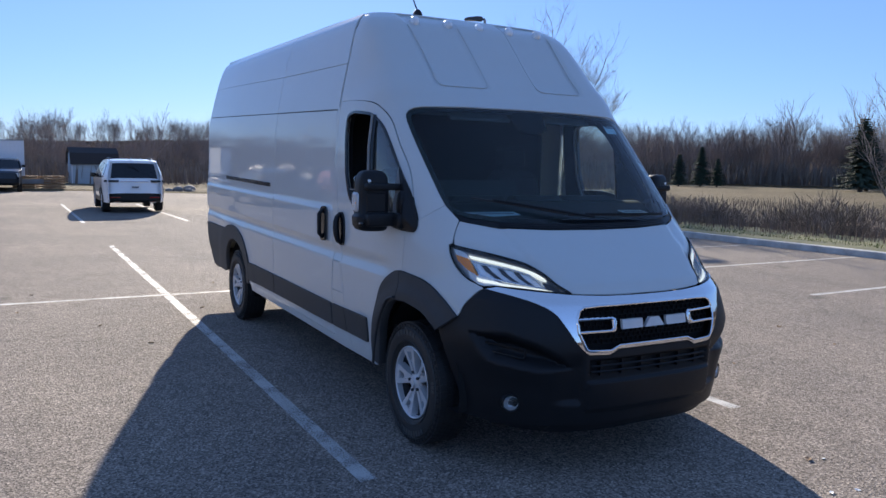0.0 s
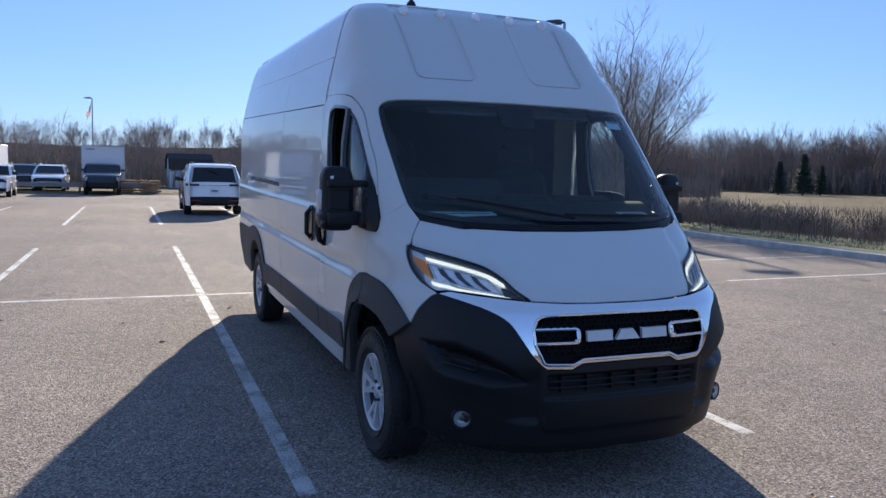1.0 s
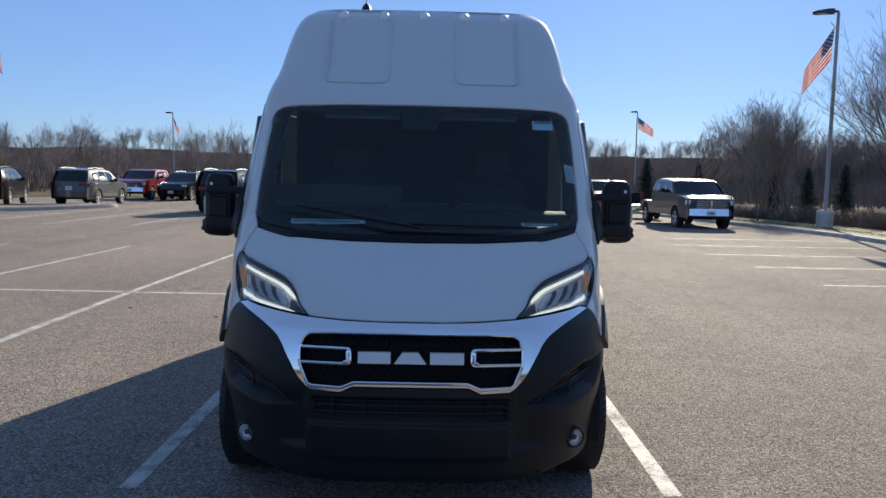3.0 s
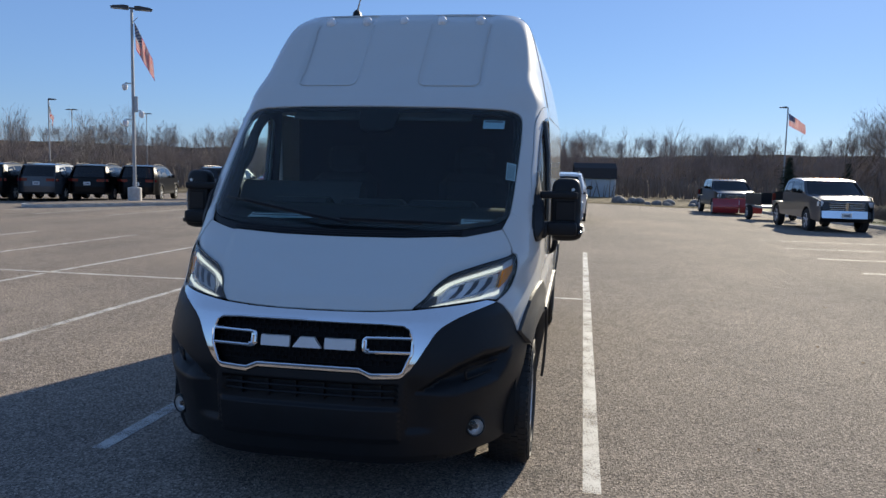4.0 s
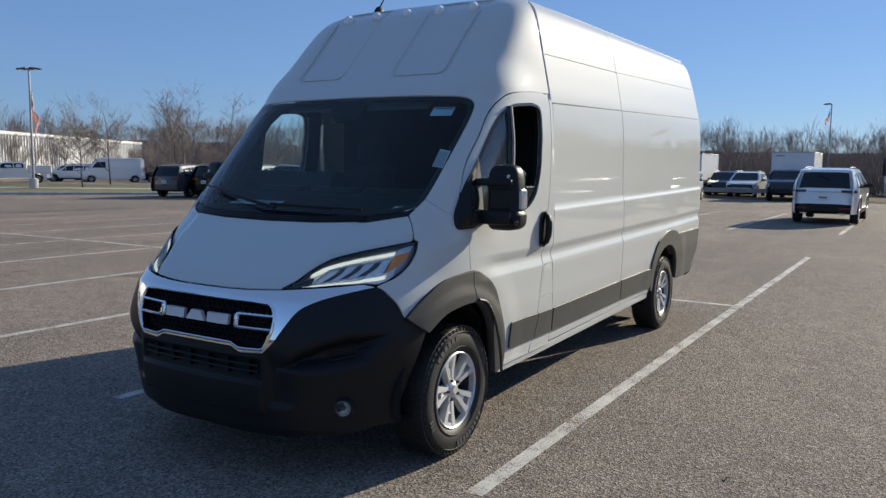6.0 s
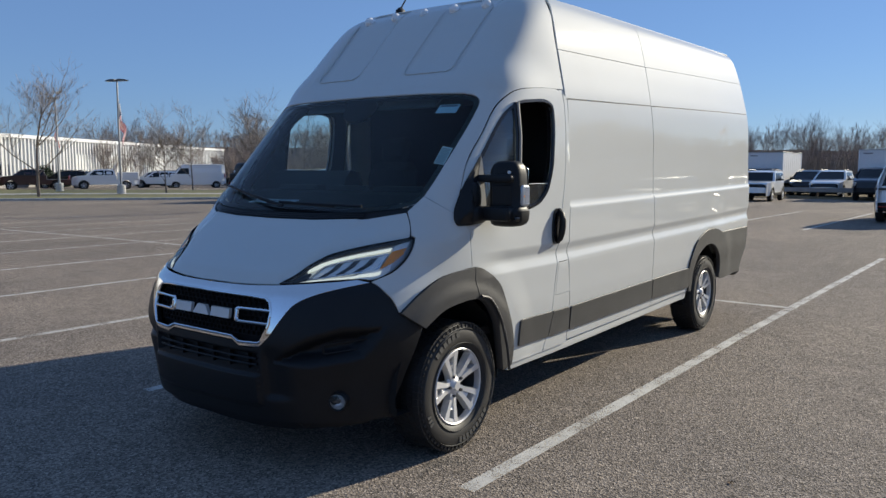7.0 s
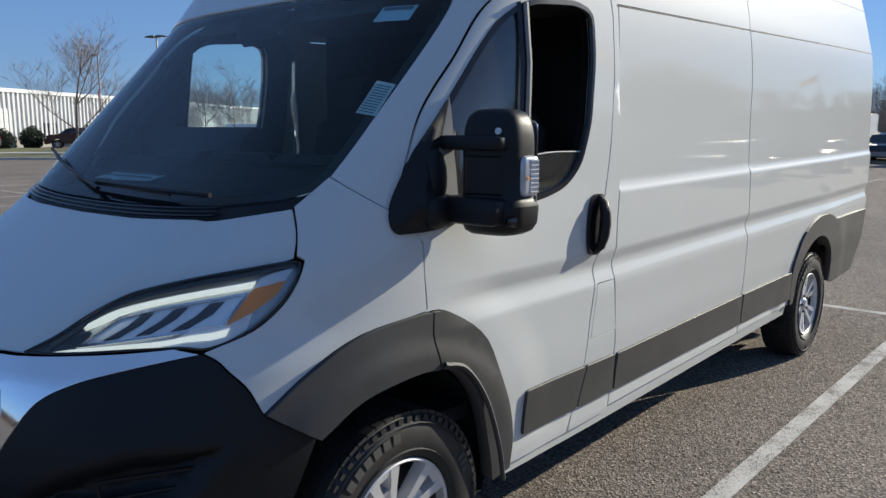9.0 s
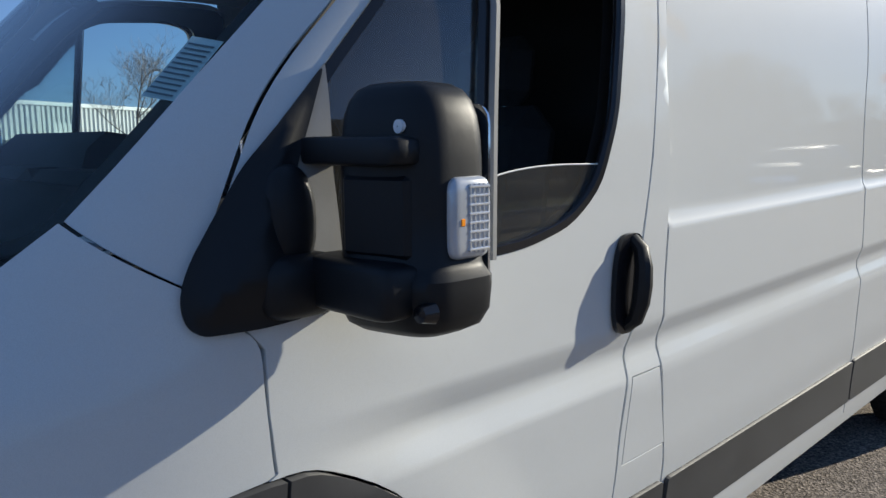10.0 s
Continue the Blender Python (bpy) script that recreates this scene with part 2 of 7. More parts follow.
def asphalt_material():
    """Aged asphalt: pale chips in dark binder, broad stains, hairline cracks."""
    m, nt, b, _ = material("asphalt")
    tc = nt.nodes.new("ShaderNodeTexCoord")
    vo = nt.nodes.new("ShaderNodeTexVoronoi")
    vo.inputs["Scale"].default_value = 95
    nt.links.new(tc.outputs["Object"], vo.inputs["Vector"])
    chips = ramp(nt, vo.outputs["Color"], [(0.15, (0.100, 0.087, 0.076)), (0.5, (0.222, 0.190, 0.164)), (0.8, (0.35, 0.30, 0.257)), (0.97, (0.52, 0.45, 0.385))])
    broad = ramp(nt, noise_tex(nt, 0.22, 5, 0.6), [(0.3, (0.80, 0.80, 0.81)), (0.7, (1.12, 1.10, 1.06))])
    mid = ramp(nt, noise_tex(nt, 3.2, 6, 0.7), [(0.3, (0.86, 0.86, 0.86)), (0.7, (1.1, 1.1, 1.1))])
    c = mix(nt, 1.0, mix(nt, 1.0, chips, broad, "MULTIPLY"), mid, "MULTIPLY")
    strips = ramp(nt, noise_tex(nt, 0.42, 3, 0.55, stretch=(1, 0.04, 1)), [(0.35, (0.87, 0.88, 0.89)), (0.5, (1.0, 1.0, 1.0)), (0.65, (1.09, 1.08, 1.06))])
    c = mix(nt, 1.0, c, strips, "MULTIPLY")
    drips = noise_tex(nt, 1.35, 2, 0.4)
    c = mix(nt, ramp(nt, drips, [(0.70, (0, 0, 0)), (0.76, (0.5, 0.5, 0.5))]), c, (0.07, 0.066, 0.06))
    nt.links.new(c, b.inputs["Base Color"])
    b.inputs["Roughness"].default_value = 0.92
    b.inputs["Specular IOR Level"].default_value = 0.12
    h = nt.nodes.new("ShaderNodeMath")
    h.operation = "ADD"
    nt.links.new(vo.outputs["Distance"], h.inputs[0])
    nt.links.new(noise_tex(nt, 45, 4), h.inputs[1])
    bump(nt, b, h.outputs[0], 0.7, 0.006)
    return m


def line_material():
    """Worn road paint, broken through to the asphalt."""
    m, nt, b, out = material("line_paint")
    f = noise_tex(nt, 130, 3, 0.7)
    g = noise_tex(nt, 4, 4, 0.6)
    nt.links.new(ramp(nt, g, [(0.3, (0.38, 0.37, 0.35)), (0.7, (0.54, 0.53, 0.505))]), b.inputs["Base Color"])
    b.inputs["Roughness"].default_value = 0.75
    tr, mx = nt.nodes.new("ShaderNodeBsdfTransparent"), nt.nodes.new("ShaderNodeMixShader")
    add = nt.nodes.new("ShaderNodeMath")
    add.operation = "MULTIPLY_ADD"
    nt.links.new(g, add.inputs[0])
    add.inputs[1].default_value = 0.5
    nt.links.new(f, add.inputs[2])
    worn = ramp(nt, add.outputs[0], [(0.64, (0, 0, 0)), (0.72, (1, 1, 1))])
    nt.links.new(worn, mx.inputs[0])
    nt.links.new(tr.outputs[0], mx.inputs[1])
    nt.links.new(b.outputs[0], mx.inputs[2])
    nt.links.new(mx.outputs[0], out.inputs[0])
    return m


def field_material():
    """Dormant grass, thatch and bare earth."""
    m, nt, b, _ = material("dormant_field")
    a = ramp(nt, noise_tex(nt, 0.08, 6, 0.65), [(0.3, (0.12, 0.10, 0.058)), (0.5, (0.165, 0.132, 0.085)), (0.7, (0.20, 0.155, 0.098))])
    d = ramp(nt, noise_tex(nt, 3.0, 6, 0.75), [(0.3, (0.6, 0.6, 0.6)), (0.7, (1.25, 1.25, 1.2))])
    nt.links.new(mix(nt, 1.0, a, d, "MULTIPLY"), b.inputs["Base Color"])
    b.inputs["Roughness"].default_value = 0.95
    b.inputs["Specular IOR Level"].default_value = 0.1
    bump(nt, b, noise_tex(nt, 12, 5), 0.8, 0.08)
    return m


ASPHALT, LINE, FIELD = asphalt_material(), line_material(), field_material()
LAWN = plain("lawn_soil", (0.15, 0.145, 0.06), 0.95, vary=0.35, scale=1.5, bumps=0.6, bscale=30)

# ---- building tools ----
import mathutils

geometry = mathutils.geometry


def smooth(a, b, t):
    t = min(1.0, max(0.0, (t - a) / (b - a)))
    return t * t * (3 - 2 * t)


def interp(table, z, key=0, value=1):
    """A smooth curve through rows of (z, value): monotone cubic."""
    if key:
        table = [(row[key], row[value]) for row in table]
    if z <= table[0][0]:
        return table[0][1]
    if z >= table[-1][0]:
        return table[-1][1]
    for i in range(len(table) - 1):
        (a, va), (b, vb) = table[i], table[i + 1]
        if a <= z <= b:
            s = (vb - va) / (b - a)
            s0 = (va - table[i - 1][1]) / (a - table[i - 1][0]) if i else s
            s1 = (table[i + 2][1] - vb) / (table[i + 2][0] - b) if i + 2 < len(table) else s
            m0 = 0 if s * s0 <= 0 else 2 * s * s0 / (s + s0)
            m1 = 0 if s * s1 <= 0 else 2 * s * s1 / (s + s1)
            h, t = b - a, (z - a) / (b - a)
            return va + h * t * m0 + t * t * (3 * (vb - va) - h * (2 * m0 + m1)) + t ** 3 * (h * (m0 + m1) - 2 * (vb - va))


def link(name, me, mat, parent=None, label=""):
    me.materials.append(mat)
    ob = new(name, me)
    if parent:
        ob.parent = parent
    if label:
        tagged(ob, label)
    return ob


class Geo:
    """Gathers points and faces of one mesh."""

    def __init__(self):
        self.v, self.f = [], []

    def add(self, v, f):
        n = len(self.v)
        self.v += [tuple(p) for p in v]
        self.f += [tuple(i + n for i in q) for q in f]
        return self

    def box(self, cx, cy, cz, sx, sy, sz, bev=0.0, m=None):
        """A box with chamfered edges, from its middle and full sizes."""
        hx, hy, hz = sx / 2, sy / 2, sz / 2
        if bev <= 0:
            v = [(x * hx, y * hy, z * hz) for x in (-1, 1) for y in (-1, 1) for z in (-1, 1)]
            f = [(0, 1, 3, 2), (4, 6, 7, 5), (0, 4, 5, 1), (2, 3, 7, 6), (0, 2, 6, 4), (1, 5, 7, 3)]
        else:
            bev = min(bev, hx * 0.98, hy * 0.98, hz * 0.98)
            v, f = [], []
            for x in (-1, 1):
                for y in (-1, 1):
                    for z in (-1, 1):
                        v += [(x * hx, y * (hy - bev), z * (hz - bev)), (x * (hx - bev), y * hy, z * (hz - bev)), (x * (hx - bev), y * (hy - bev), z * hz)]
            c = lambda x, y, z: 3 * (4 * x + 2 * y + z)
            for s in (0, 1):
                f.append([c(s, 0, 0), c(s, 0, 1), c(s, 1, 1), c(s, 1, 0)])
                f.append([c(0, s, 0) + 1, c(1, s, 0) + 1, c(1, s, 1) + 1, c(0, s, 1) + 1])
                f.append([c(0, 0, s) + 2, c(0, 1, s) + 2, c(1, 1, s) + 2, c(1, 0, s) + 2])
            for a in (0, 1):
                for b in (0, 1):
                    f.append([c(a, b, 0), c(a, b, 1), c(a, b, 1) + 1, c(a, b, 0) + 1])
                    f.append([c(a, 0, b), c(a, 1, b), c(a, 1, b) + 2, c(a, 0, b) + 2])
                    f.append([c(0, a, b) + 1, c(1, a, b) + 1, c(1, a, b) + 2, c(0, a, b) + 2])
                    for d in (0, 1):
                        k = c(a, b, d)
                        f.append([k, k + 1, k + 2])
        v = [Vector(p) + Vector((cx, cy, cz)) for p in v] if m is None else [m @ (Vector(p)) + Vector((cx, cy, cz)) for p in v]
        return self.add(v, f)

    def tube(self, pts, r, sides=8, caps=True, closed=False, squash=None):
        """A round bar along points; r: one radius or one for each point."""
        pts = [Vector(p) for p in pts]
        n, v = len(pts), []
        rs = r if hasattr(r, "__len__") else [r] * n
        up = None
        for i, p in enumerate(pts):
            a, b = (pts[(i - 1) % n], pts[(i + 1) % n]) if closed else (pts[max(0, i - 1)], pts[min(n - 1, i + 1)])
            d = (b - a).normalized()
            if up is None:
                up = d.cross(Vector((0, 0, 1) if abs(d.z) < 0.9 else (1, 0, 0))).normalized()
            up = (up - d * up.dot(d)).normalized()
            side = d.cross(up)
            for k in range(sides):
                t = 2 * math.pi * k / sides
                v.append(p + (up * math.cos(t) + side * math.sin(t)) * rs[i])
        f = [(i * sides + k, i * sides + (k + 1) % sides, ((i + 1) % n) * sides + (k + 1) % sides, ((i + 1) % n) * sides + k) for i in range(n if closed else n - 1) for k in range(sides)]
        if caps and not closed:
            f += [tuple(range(sides))[::-1], tuple((n - 1) * sides + k for k in range(sides))]
        return self.add(v, f)

    def lathe(self, prof, seg=32, axis="z", centre=(0, 0, 0), closed=False):
        """A profile of (radius, along) turned about an axis."""
        v, n, c = [], len(prof), Vector(centre)
        for k in range(seg):
            t = 2 * math.pi * k / seg
            for r, a in prof:
                p = {"z": (r * math.cos(t), r * math.sin(t), a), "x": (a, r * math.cos(t), r * math.sin(t)), "y": (r * math.sin(t), a, r * math.cos(t))}[axis]
                v.append(c + Vector(p))
        f = [(k * n + i, k * n + (i + 1) % n, ((k + 1) % seg) * n + (i + 1) % n, ((k + 1) % seg) * n + i) for k in range(seg) for i in range(n if closed else n - 1)]
        return self.add(v, f)

    def prism(self, poly, h0, h1, place):
        """A flat polygon with thickness; place(u, v, h) gives the point."""
        n = len(poly)
        v = [place(a, b, h0) for a, b in poly] + [place(a, b, h1) for a, b in poly]
        f = [tuple(range(n))[::-1], tuple(range(n, 2 * n))] + [(i, (i + 1) % n, n + (i + 1) % n, n + i) for i in range(n)]
        return self.add(v, f)

    def mesh(self, name, angle=35, fix=True):
        me = bpy.data.meshes.new(name)
        me.from_pydata(self.v, [], self.f)
        if fix:
            bm = bmesh.new()
            bm.from_mesh(me)
            bmesh.ops.recalc_face_normals(bm, faces=bm.faces)
            bm.to_mesh(me)
            bm.free()
        me.shade_smooth()
        me.set_sharp_from_angle(angle=radians(angle))
        return me

    def ob(self, name, mat, parent=None, label="", angle=35, fix=True):
        return link(name, self.mesh(name, angle, fix), mat, parent, label)


def empty(name, m=None):
    ob = new(name)
    ob.empty_display_size = 0.2
    if m is not None:
        ob.matrix_basis = m
    return ob


def rounded(pts, r, seg=4):
    """A closed outline with its corners rounded; r: one radius or one for each corner."""
    out, n = [], len(pts)
    for i, p in enumerate(pts):
        rr = r[i] if hasattr(r, "__len__") else r
        p, a, b = Vector(p), Vector(pts[i - 1]), Vector(pts[(i + 1) % n])
        la, lb = (a - p).length, (b - p).length
        d = min(rr, la * 0.48, lb * 0.48)
        if d < 1e-4:
            out.append(tuple(p))
            continue
        s, e = p + (a - p) * (d / la), p + (b - p) * (d / lb)
        for k in range(seg + 1):
            t = k / seg
            q = s * (1 - t) ** 2 + p * 2 * t * (1 - t) + e * t * t
            out.append(tuple(q))
    return out


def curve_through(pts, seg=6):
    """A smooth open line through points."""
    P = [Vector(p) for p in pts]
    P = [P[0] * 2 - P[1]] + P + [P[-1] * 2 - P[-2]]
    out = []
    for i in range(1, len(P) - 2):
        a, b, c, d = P[i - 1 : i + 3]
        for k in range(seg):
            t = k / seg
            out.append(tuple(0.5 * ((2 * b) + (c - a) * t + (2 * a - 5 * b + 4 * c - d) * t * t + (3 * b - a - 3 * c + d) * t ** 3)))
    return out + [tuple(P[-2])]


def inset(poly, d):
    """A closed outline moved inwards by d."""
    n = len(poly)
    area = sum(poly[i - 1][0] * poly[i][1] - poly[i][0] * poly[i - 1][1] for i in range(n))
    s, out = (1 if area > 0 else -1), []
    for i in range(n):
        a, p, b = Vector(poly[i - 1]), Vector(poly[i]), Vector(poly[(i + 1) % n])
        e, g = (p - a), (b - p)
        if e.length < 1e-6 or g.length < 1e-6:
            continue
        e.normalize(), g.normalize()
        n1, n2 = Vector((-e.y, e.x)) * s, Vector((-g.y, g.x)) * s
        m = n1 + n2
        if m.length < 0.3:
            m = n1
        m.normalize()
        out.append(tuple(p + m * (d / max(0.5, m.dot(n1)))))
    return out


def dense(poly, step):
    out, n = [], len(poly)
    for i in range(n):
        a, b = Vector(poly[i]), Vector(poly[(i + 1) % n])
        k = max(1, int(math.ceil((b - a).length / step)))
        out += [tuple(a + (b - a) * (j / k)) for j in range(k)]
    return out


def inside(p, poly):
    x, y = p
    hit, n = False, len(poly)
    for i in range(n):
        (ax, ay), (bx, by) = poly[i - 1], poly[i]
        if (ay > y) != (by > y) and x < (bx - ax) * (y - ay) / (by - ay) + ax:
            hit = not hit
    return hit


def within(points, loops):
    """Which of many points lie inside the first outline and outside the others."""
    x, y = points[:, 0], points[:, 1]
    res = None
    for lp in loops:
        L = np.array([tuple(p) for p in lp])
        K = np.roll(L, 1, 0)
        hit = np.zeros(len(points), bool)
        for (ax, ay), (bx, by) in zip(K, L):
            if ay != by:
                hit ^= ((ay > y) != (by > y)) & (x < (bx - ax) * (y - ay) / (by - ay) + ax)
        res = hit if res is None else res & ~hit
    return res


def mesh_2d(outer, holes, step, margin=0.5):
    """Triangles that fill an outline with holes: points and corners."""
    loops = [dense(outer, step)] + [dense(h, step) for h in holes]
    pts, edges = [], []
    for lp in loops:
        n0 = len(pts)
        pts += [Vector(p) for p in lp]
        edges += [(n0 + i, n0 + (i + 1) % len(lp)) for i in range(len(lp))]
    rim = np.array([tuple(p) for p in pts])
    lo, hi = rim.min(0), rim.max(0)
    grid = []
    for j in range(int((hi[1] - lo[1]) / (step * 0.866)) + 1):
        xs = np.arange(lo[0] + step * (0.5 if j % 2 else 1.0), hi[0], step)
        grid.append(np.stack([xs, np.full_like(xs, lo[1] + step * (0.5 + 0.866 * j))], 1))
    grid = np.concatenate(grid)
    grid = grid[within(grid, loops)]
    if len(grid):
        near = np.array([((rim - g) ** 2).sum(1).min() for g in grid])
        pts += [Vector(g) for g in grid[near > (margin * step) ** 2]]
    v, _, faces, _, _, _ = geometry.delaunay_2d_cdt(pts, edges, [], 0, 1e-6)
    P, F = np.array([tuple(p) for p in v]), np.array([tuple(f) for f in faces])
    A, B, D = P[F[:, 0]], P[F[:, 1]], P[F[:, 2]]
    area = np.abs((B[:, 0] - A[:, 0]) * (D[:, 1] - A[:, 1]) - (D[:, 0] - A[:, 0]) * (B[:, 1] - A[:, 1]))
    ok = (area >= 2e-6) & within((A + B + D) / 3, loops)
    keep = [tuple(int(i) for i in f) for f in F[ok]]
    return [tuple(p) for p in v], keep


def panel(name, surf, outer, mat, parent, holes=(), step=0.05, off=0.0, rim=0.012, gap=0.0, centre=(0, 1.6, 1.1), label="", relief=None):
    """A sheet-metal panel: an outline in the surface's own coordinates, laid on the surface with true normals, and a folded-in edge.
    relief(u, v): height above the surface."""
    if gap:
        outer, holes = inset(outer, gap), [inset(h, -gap) for h in holes]
    uv, tri = mesh_2d(outer, holes, step)
    e, c = 1e-3, Vector(centre)

    def normal_at(u, v):
        n = (Vector(surf(u + e, v)) - Vector(surf(u - e, v))).cross(Vector(surf(u, v + e)) - Vector(surf(u, v - e)))
        n.normalize()
        p = Vector(surf(u, v)) - c
        return n if n.dot(p) > 0 else -n

    def lifted(u, v):
        h = off + (relief(u, v) if relief else 0.0)
        return Vector(surf(u, v)) + normal_at(u, v) * h

    V, N = [], []
    for u, v in uv:
        V.append(lifted(u, v))
        n = normal_at(u, v)
        if relief:
            q = (lifted(u + e, v) - lifted(u - e, v)).cross(lifted(u, v + e) - lifted(u, v - e)).normalized()
            n = q if q.dot(n) > 0 else -q
        N.append(n)
    F = []
    for a, b, d in tri:
        g = (V[b] - V[a]).cross(V[d] - V[a])
        F.append((a, b, d) if g.dot(N[a] + N[b] + N[d]) > 0 else (a, d, b))
    if rim:
        count = {}
        for f in F:
            for i in range(3):
                k = (f[i], f[(i + 1) % 3])
                count[k] = count.get(k, 0) + 1
        lone = [k for k in count if (k[1], k[0]) not in count]
        for a, b in lone:
            n0 = len(V)
            q = (V[b] - V[a]).cross(N[a] + N[b])
            if q.length < 1e-9:
                continue
            q.normalize()
            soft_a, soft_b = (q + N[a]).normalized(), (q + N[b]).normalized()
            V += [V[a].copy(), V[b].copy(), V[b] - N[b] * rim, V[a] - N[a] * rim]
            N += [soft_a, soft_b, q, q]
            F.append((n0, n0 + 3, n0 + 2, n0 + 1))
    me = bpy.data.meshes.new(name)
    me.from_pydata(V, [], F)
    me.shade_smooth()
    me.normals_split_custom_set_from_vertices([tuple(n) for n in N])
    return link(name, me, mat, parent, label)

# ---- the van's outer surface ----
# The outline of the body at a height z: half width, middle of the front, where the side runs straight, squareness of the corner.
HALF_WIDTH = [(0.20, 0.94), (0.35, 0.975), (0.5, 0.99), (0.8, 1.005), (1.0, 1.015), (1.3, 1.015), (1.7, 1.005), (2.0, 0.985), (2.2, 0.947), (2.4, 0.900), (2.55, 0.857), (2.64, 0.818), (2.70, 0.762)]
FRONT = [(0.20, -0.915), (0.32, -0.945), (0.5, -0.965), (0.66, -0.955), (0.82, -0.935), (0.93, -0.905), (0.972, -0.865), (1.06, -0.745), (1.16, -0.60), (1.262, -0.45), (1.40, -0.30), (1.70, 0.005), (2.0, 0.30), (2.06, 0.36), (2.3, 0.60), (2.5, 0.79), (2.62, 0.915), (2.70, 1.06)]
STRAIGHT = [(0.20, 0.62), (0.9, 0.70), (1.4, 0.72), (2.0, 1.0), (2.64, 1.36), (2.70, 1.45)]
SQUARE = [(0.20, 3.1), (0.45, 3.15), (0.72, 3.7), (0.99, 3.3), (1.2, 4.0), (2.0, 4.4), (2.2, 6.2), (2.5, 6.4), (2.7, 5.0)]
REAR = [(0.3, 5.24), (0.8, 5.33), (1.4, 5.33), (2.1, 5.26), (2.5, 5.22), (2.70, 5.16)]


def plan(z):
    return interp(HALF_WIDTH, z), interp(FRONT, z), interp(STRAIGHT, z), interp(SQUARE, z)


def nose(psi, z):
    """The body's skin, by the angle round its front corner (0: the middle of the front, 90 degrees: the side) and the height."""
    w, yf, yc, n = plan(z)
    a = min(abs(psi), math.pi / 2)
    s, c = math.sin(a), math.cos(a)
    r = 1 / (s ** n + max(c, 0) ** n) ** (1 / n)
    y = yc - (yc - yf) * r * c + max(0.0, abs(psi) - math.pi / 2) * 1.0
    w *= 1 - 0.05 * smooth(2.03, 2.28, z) * smooth(1.18, 0.5, y)
    return (math.copysign(w * r * s, psi), y, z)


def at_x(x, z):
    """The angle at which the skin is x from the middle plane."""
    w, yf, yc, n = plan(z)
    a = min(0.99999, abs(x) / w)
    return math.copysign(math.atan2(a, (1 - a ** n) ** (1 / n)), x)


def at_y(y, z):
    """The angle at which the skin has this y."""
    w, yf, yc, n = plan(z)
    if y > yc:
        return math.pi / 2 + y - yc
    b = min(0.99999, max(0.0, (yc - y) / (yc - yf)))
    return math.atan2((1 - b ** n) ** (1 / n), b)


def rake(y):
    """The body climbs a little towards the rear."""
    return 0.0155 * max(0.0, y - 1.1)


def half_width(y, z):
    w, yf, yc, n = plan(z)
    if y >= yc:
        return w * (1 - 0.02 * smooth(3.8, 5.4, y) ** 2)
    b = min(1.0, (yc - y) / (yc - yf))
    return w * max(0.0, 1 - b ** n) ** (1 / n)


def flank(y, z):
    """The side of the body, z taken before the rake."""
    return (half_width(y, z) + swage(y, z), y, z + rake(y))


def slope(a, b, t):
    """A straight ramp from 0 at a to 1 at b with slightly eased ends."""
    t = min(1.0, max(0.0, (t - a) / (b - a)))
    e = 0.22
    k = 1 / (1 - e)
    if t < e:
        return k * t * t / (2 * e)
    if t > 1 - e:
        return 1 - k * (1 - t) ** 2 / (2 * e)
    return k * (t - e / 2)


def swage(y, z):
    """Pressed beads and the swell round the wheel arches."""
    back = smooth(-0.006, -0.001, y - interp(PANEL_FRONT[::-1], z, 1, 0))
    fore = smooth(0.05, 0.45, y)
    d = 0.005 - 0.014 * slope(1.305, 1.335, z) * smooth(2.0, 1.5, z) * back
    d -= 0.019 * slope(1.085, 1.018, z) * fore
    d += 0.019 * slope(1.008, 0.945, z) * fore
    d -= 0.012 * smooth(0.75, 0.5, z)
    for yc, zc, r0 in ((0.0, 0.36, 0.66), (4.035, 0.36, 0.64)):
        r = math.hypot(y - yc, z - zc)
        d += 0.007 * smooth(r0 + 0.17, r0 - 0.02, r) * smooth(0.2, 0.5, z)
    return d

# ---- the van ----
def X(*pts):
    """Outline points given by their distance from the middle plane and height, as angle and height."""
    return [(at_x(x, z), z) for x, z in pts]


def Yz(*pts):
    """Outline points given by y and height, as angle and height."""
    return [(at_y(y, z), z) for y, z in pts]


def mirrored(half):
    """Closes a half outline, which begins and ends on the middle plane, with its mirror image."""
    return half + [(-a, b) for a, b in half[::-1] if abs(a) > 1e-6]


def other(pts):
    return [(-a, b) for a, b in pts]


def edge_distance(p, poly):
    best = 9.0
    for i in range(len(poly)):
        ax, ay = poly[i - 1]
        bx, by = poly[i]
        dx, dy = bx - ax, by - ay
        t = max(0.0, min(1.0, ((p[0] - ax) * dx + (p[1] - ay) * dy) / (dx * dx + dy * dy + 1e-12)))
        best = min(best, math.hypot(p[0] - ax - t * dx, p[1] - ay - t * dy))
    return best


def line_distance(p, pts):
    """Distance to an open line."""
    best = 9.0
    for (ax, ay), (bx, by) in zip(pts, pts[1:]):
        dx, dy = bx - ax, by - ay
        t = max(0.0, min(1.0, ((p[0] - ax) * dx + (p[1] - ay) * dy) / (dx * dx + dy * dy + 1e-12)))
        best = min(best, math.hypot(p[0] - ax - t * dx, p[1] - ay - t * dy))
    return best


def soft(pts, seg=4):
    return curve_through(pts, seg)


def nose_swell(psi, z):
    p = nose(psi, z)
    return swage(p[1], z)


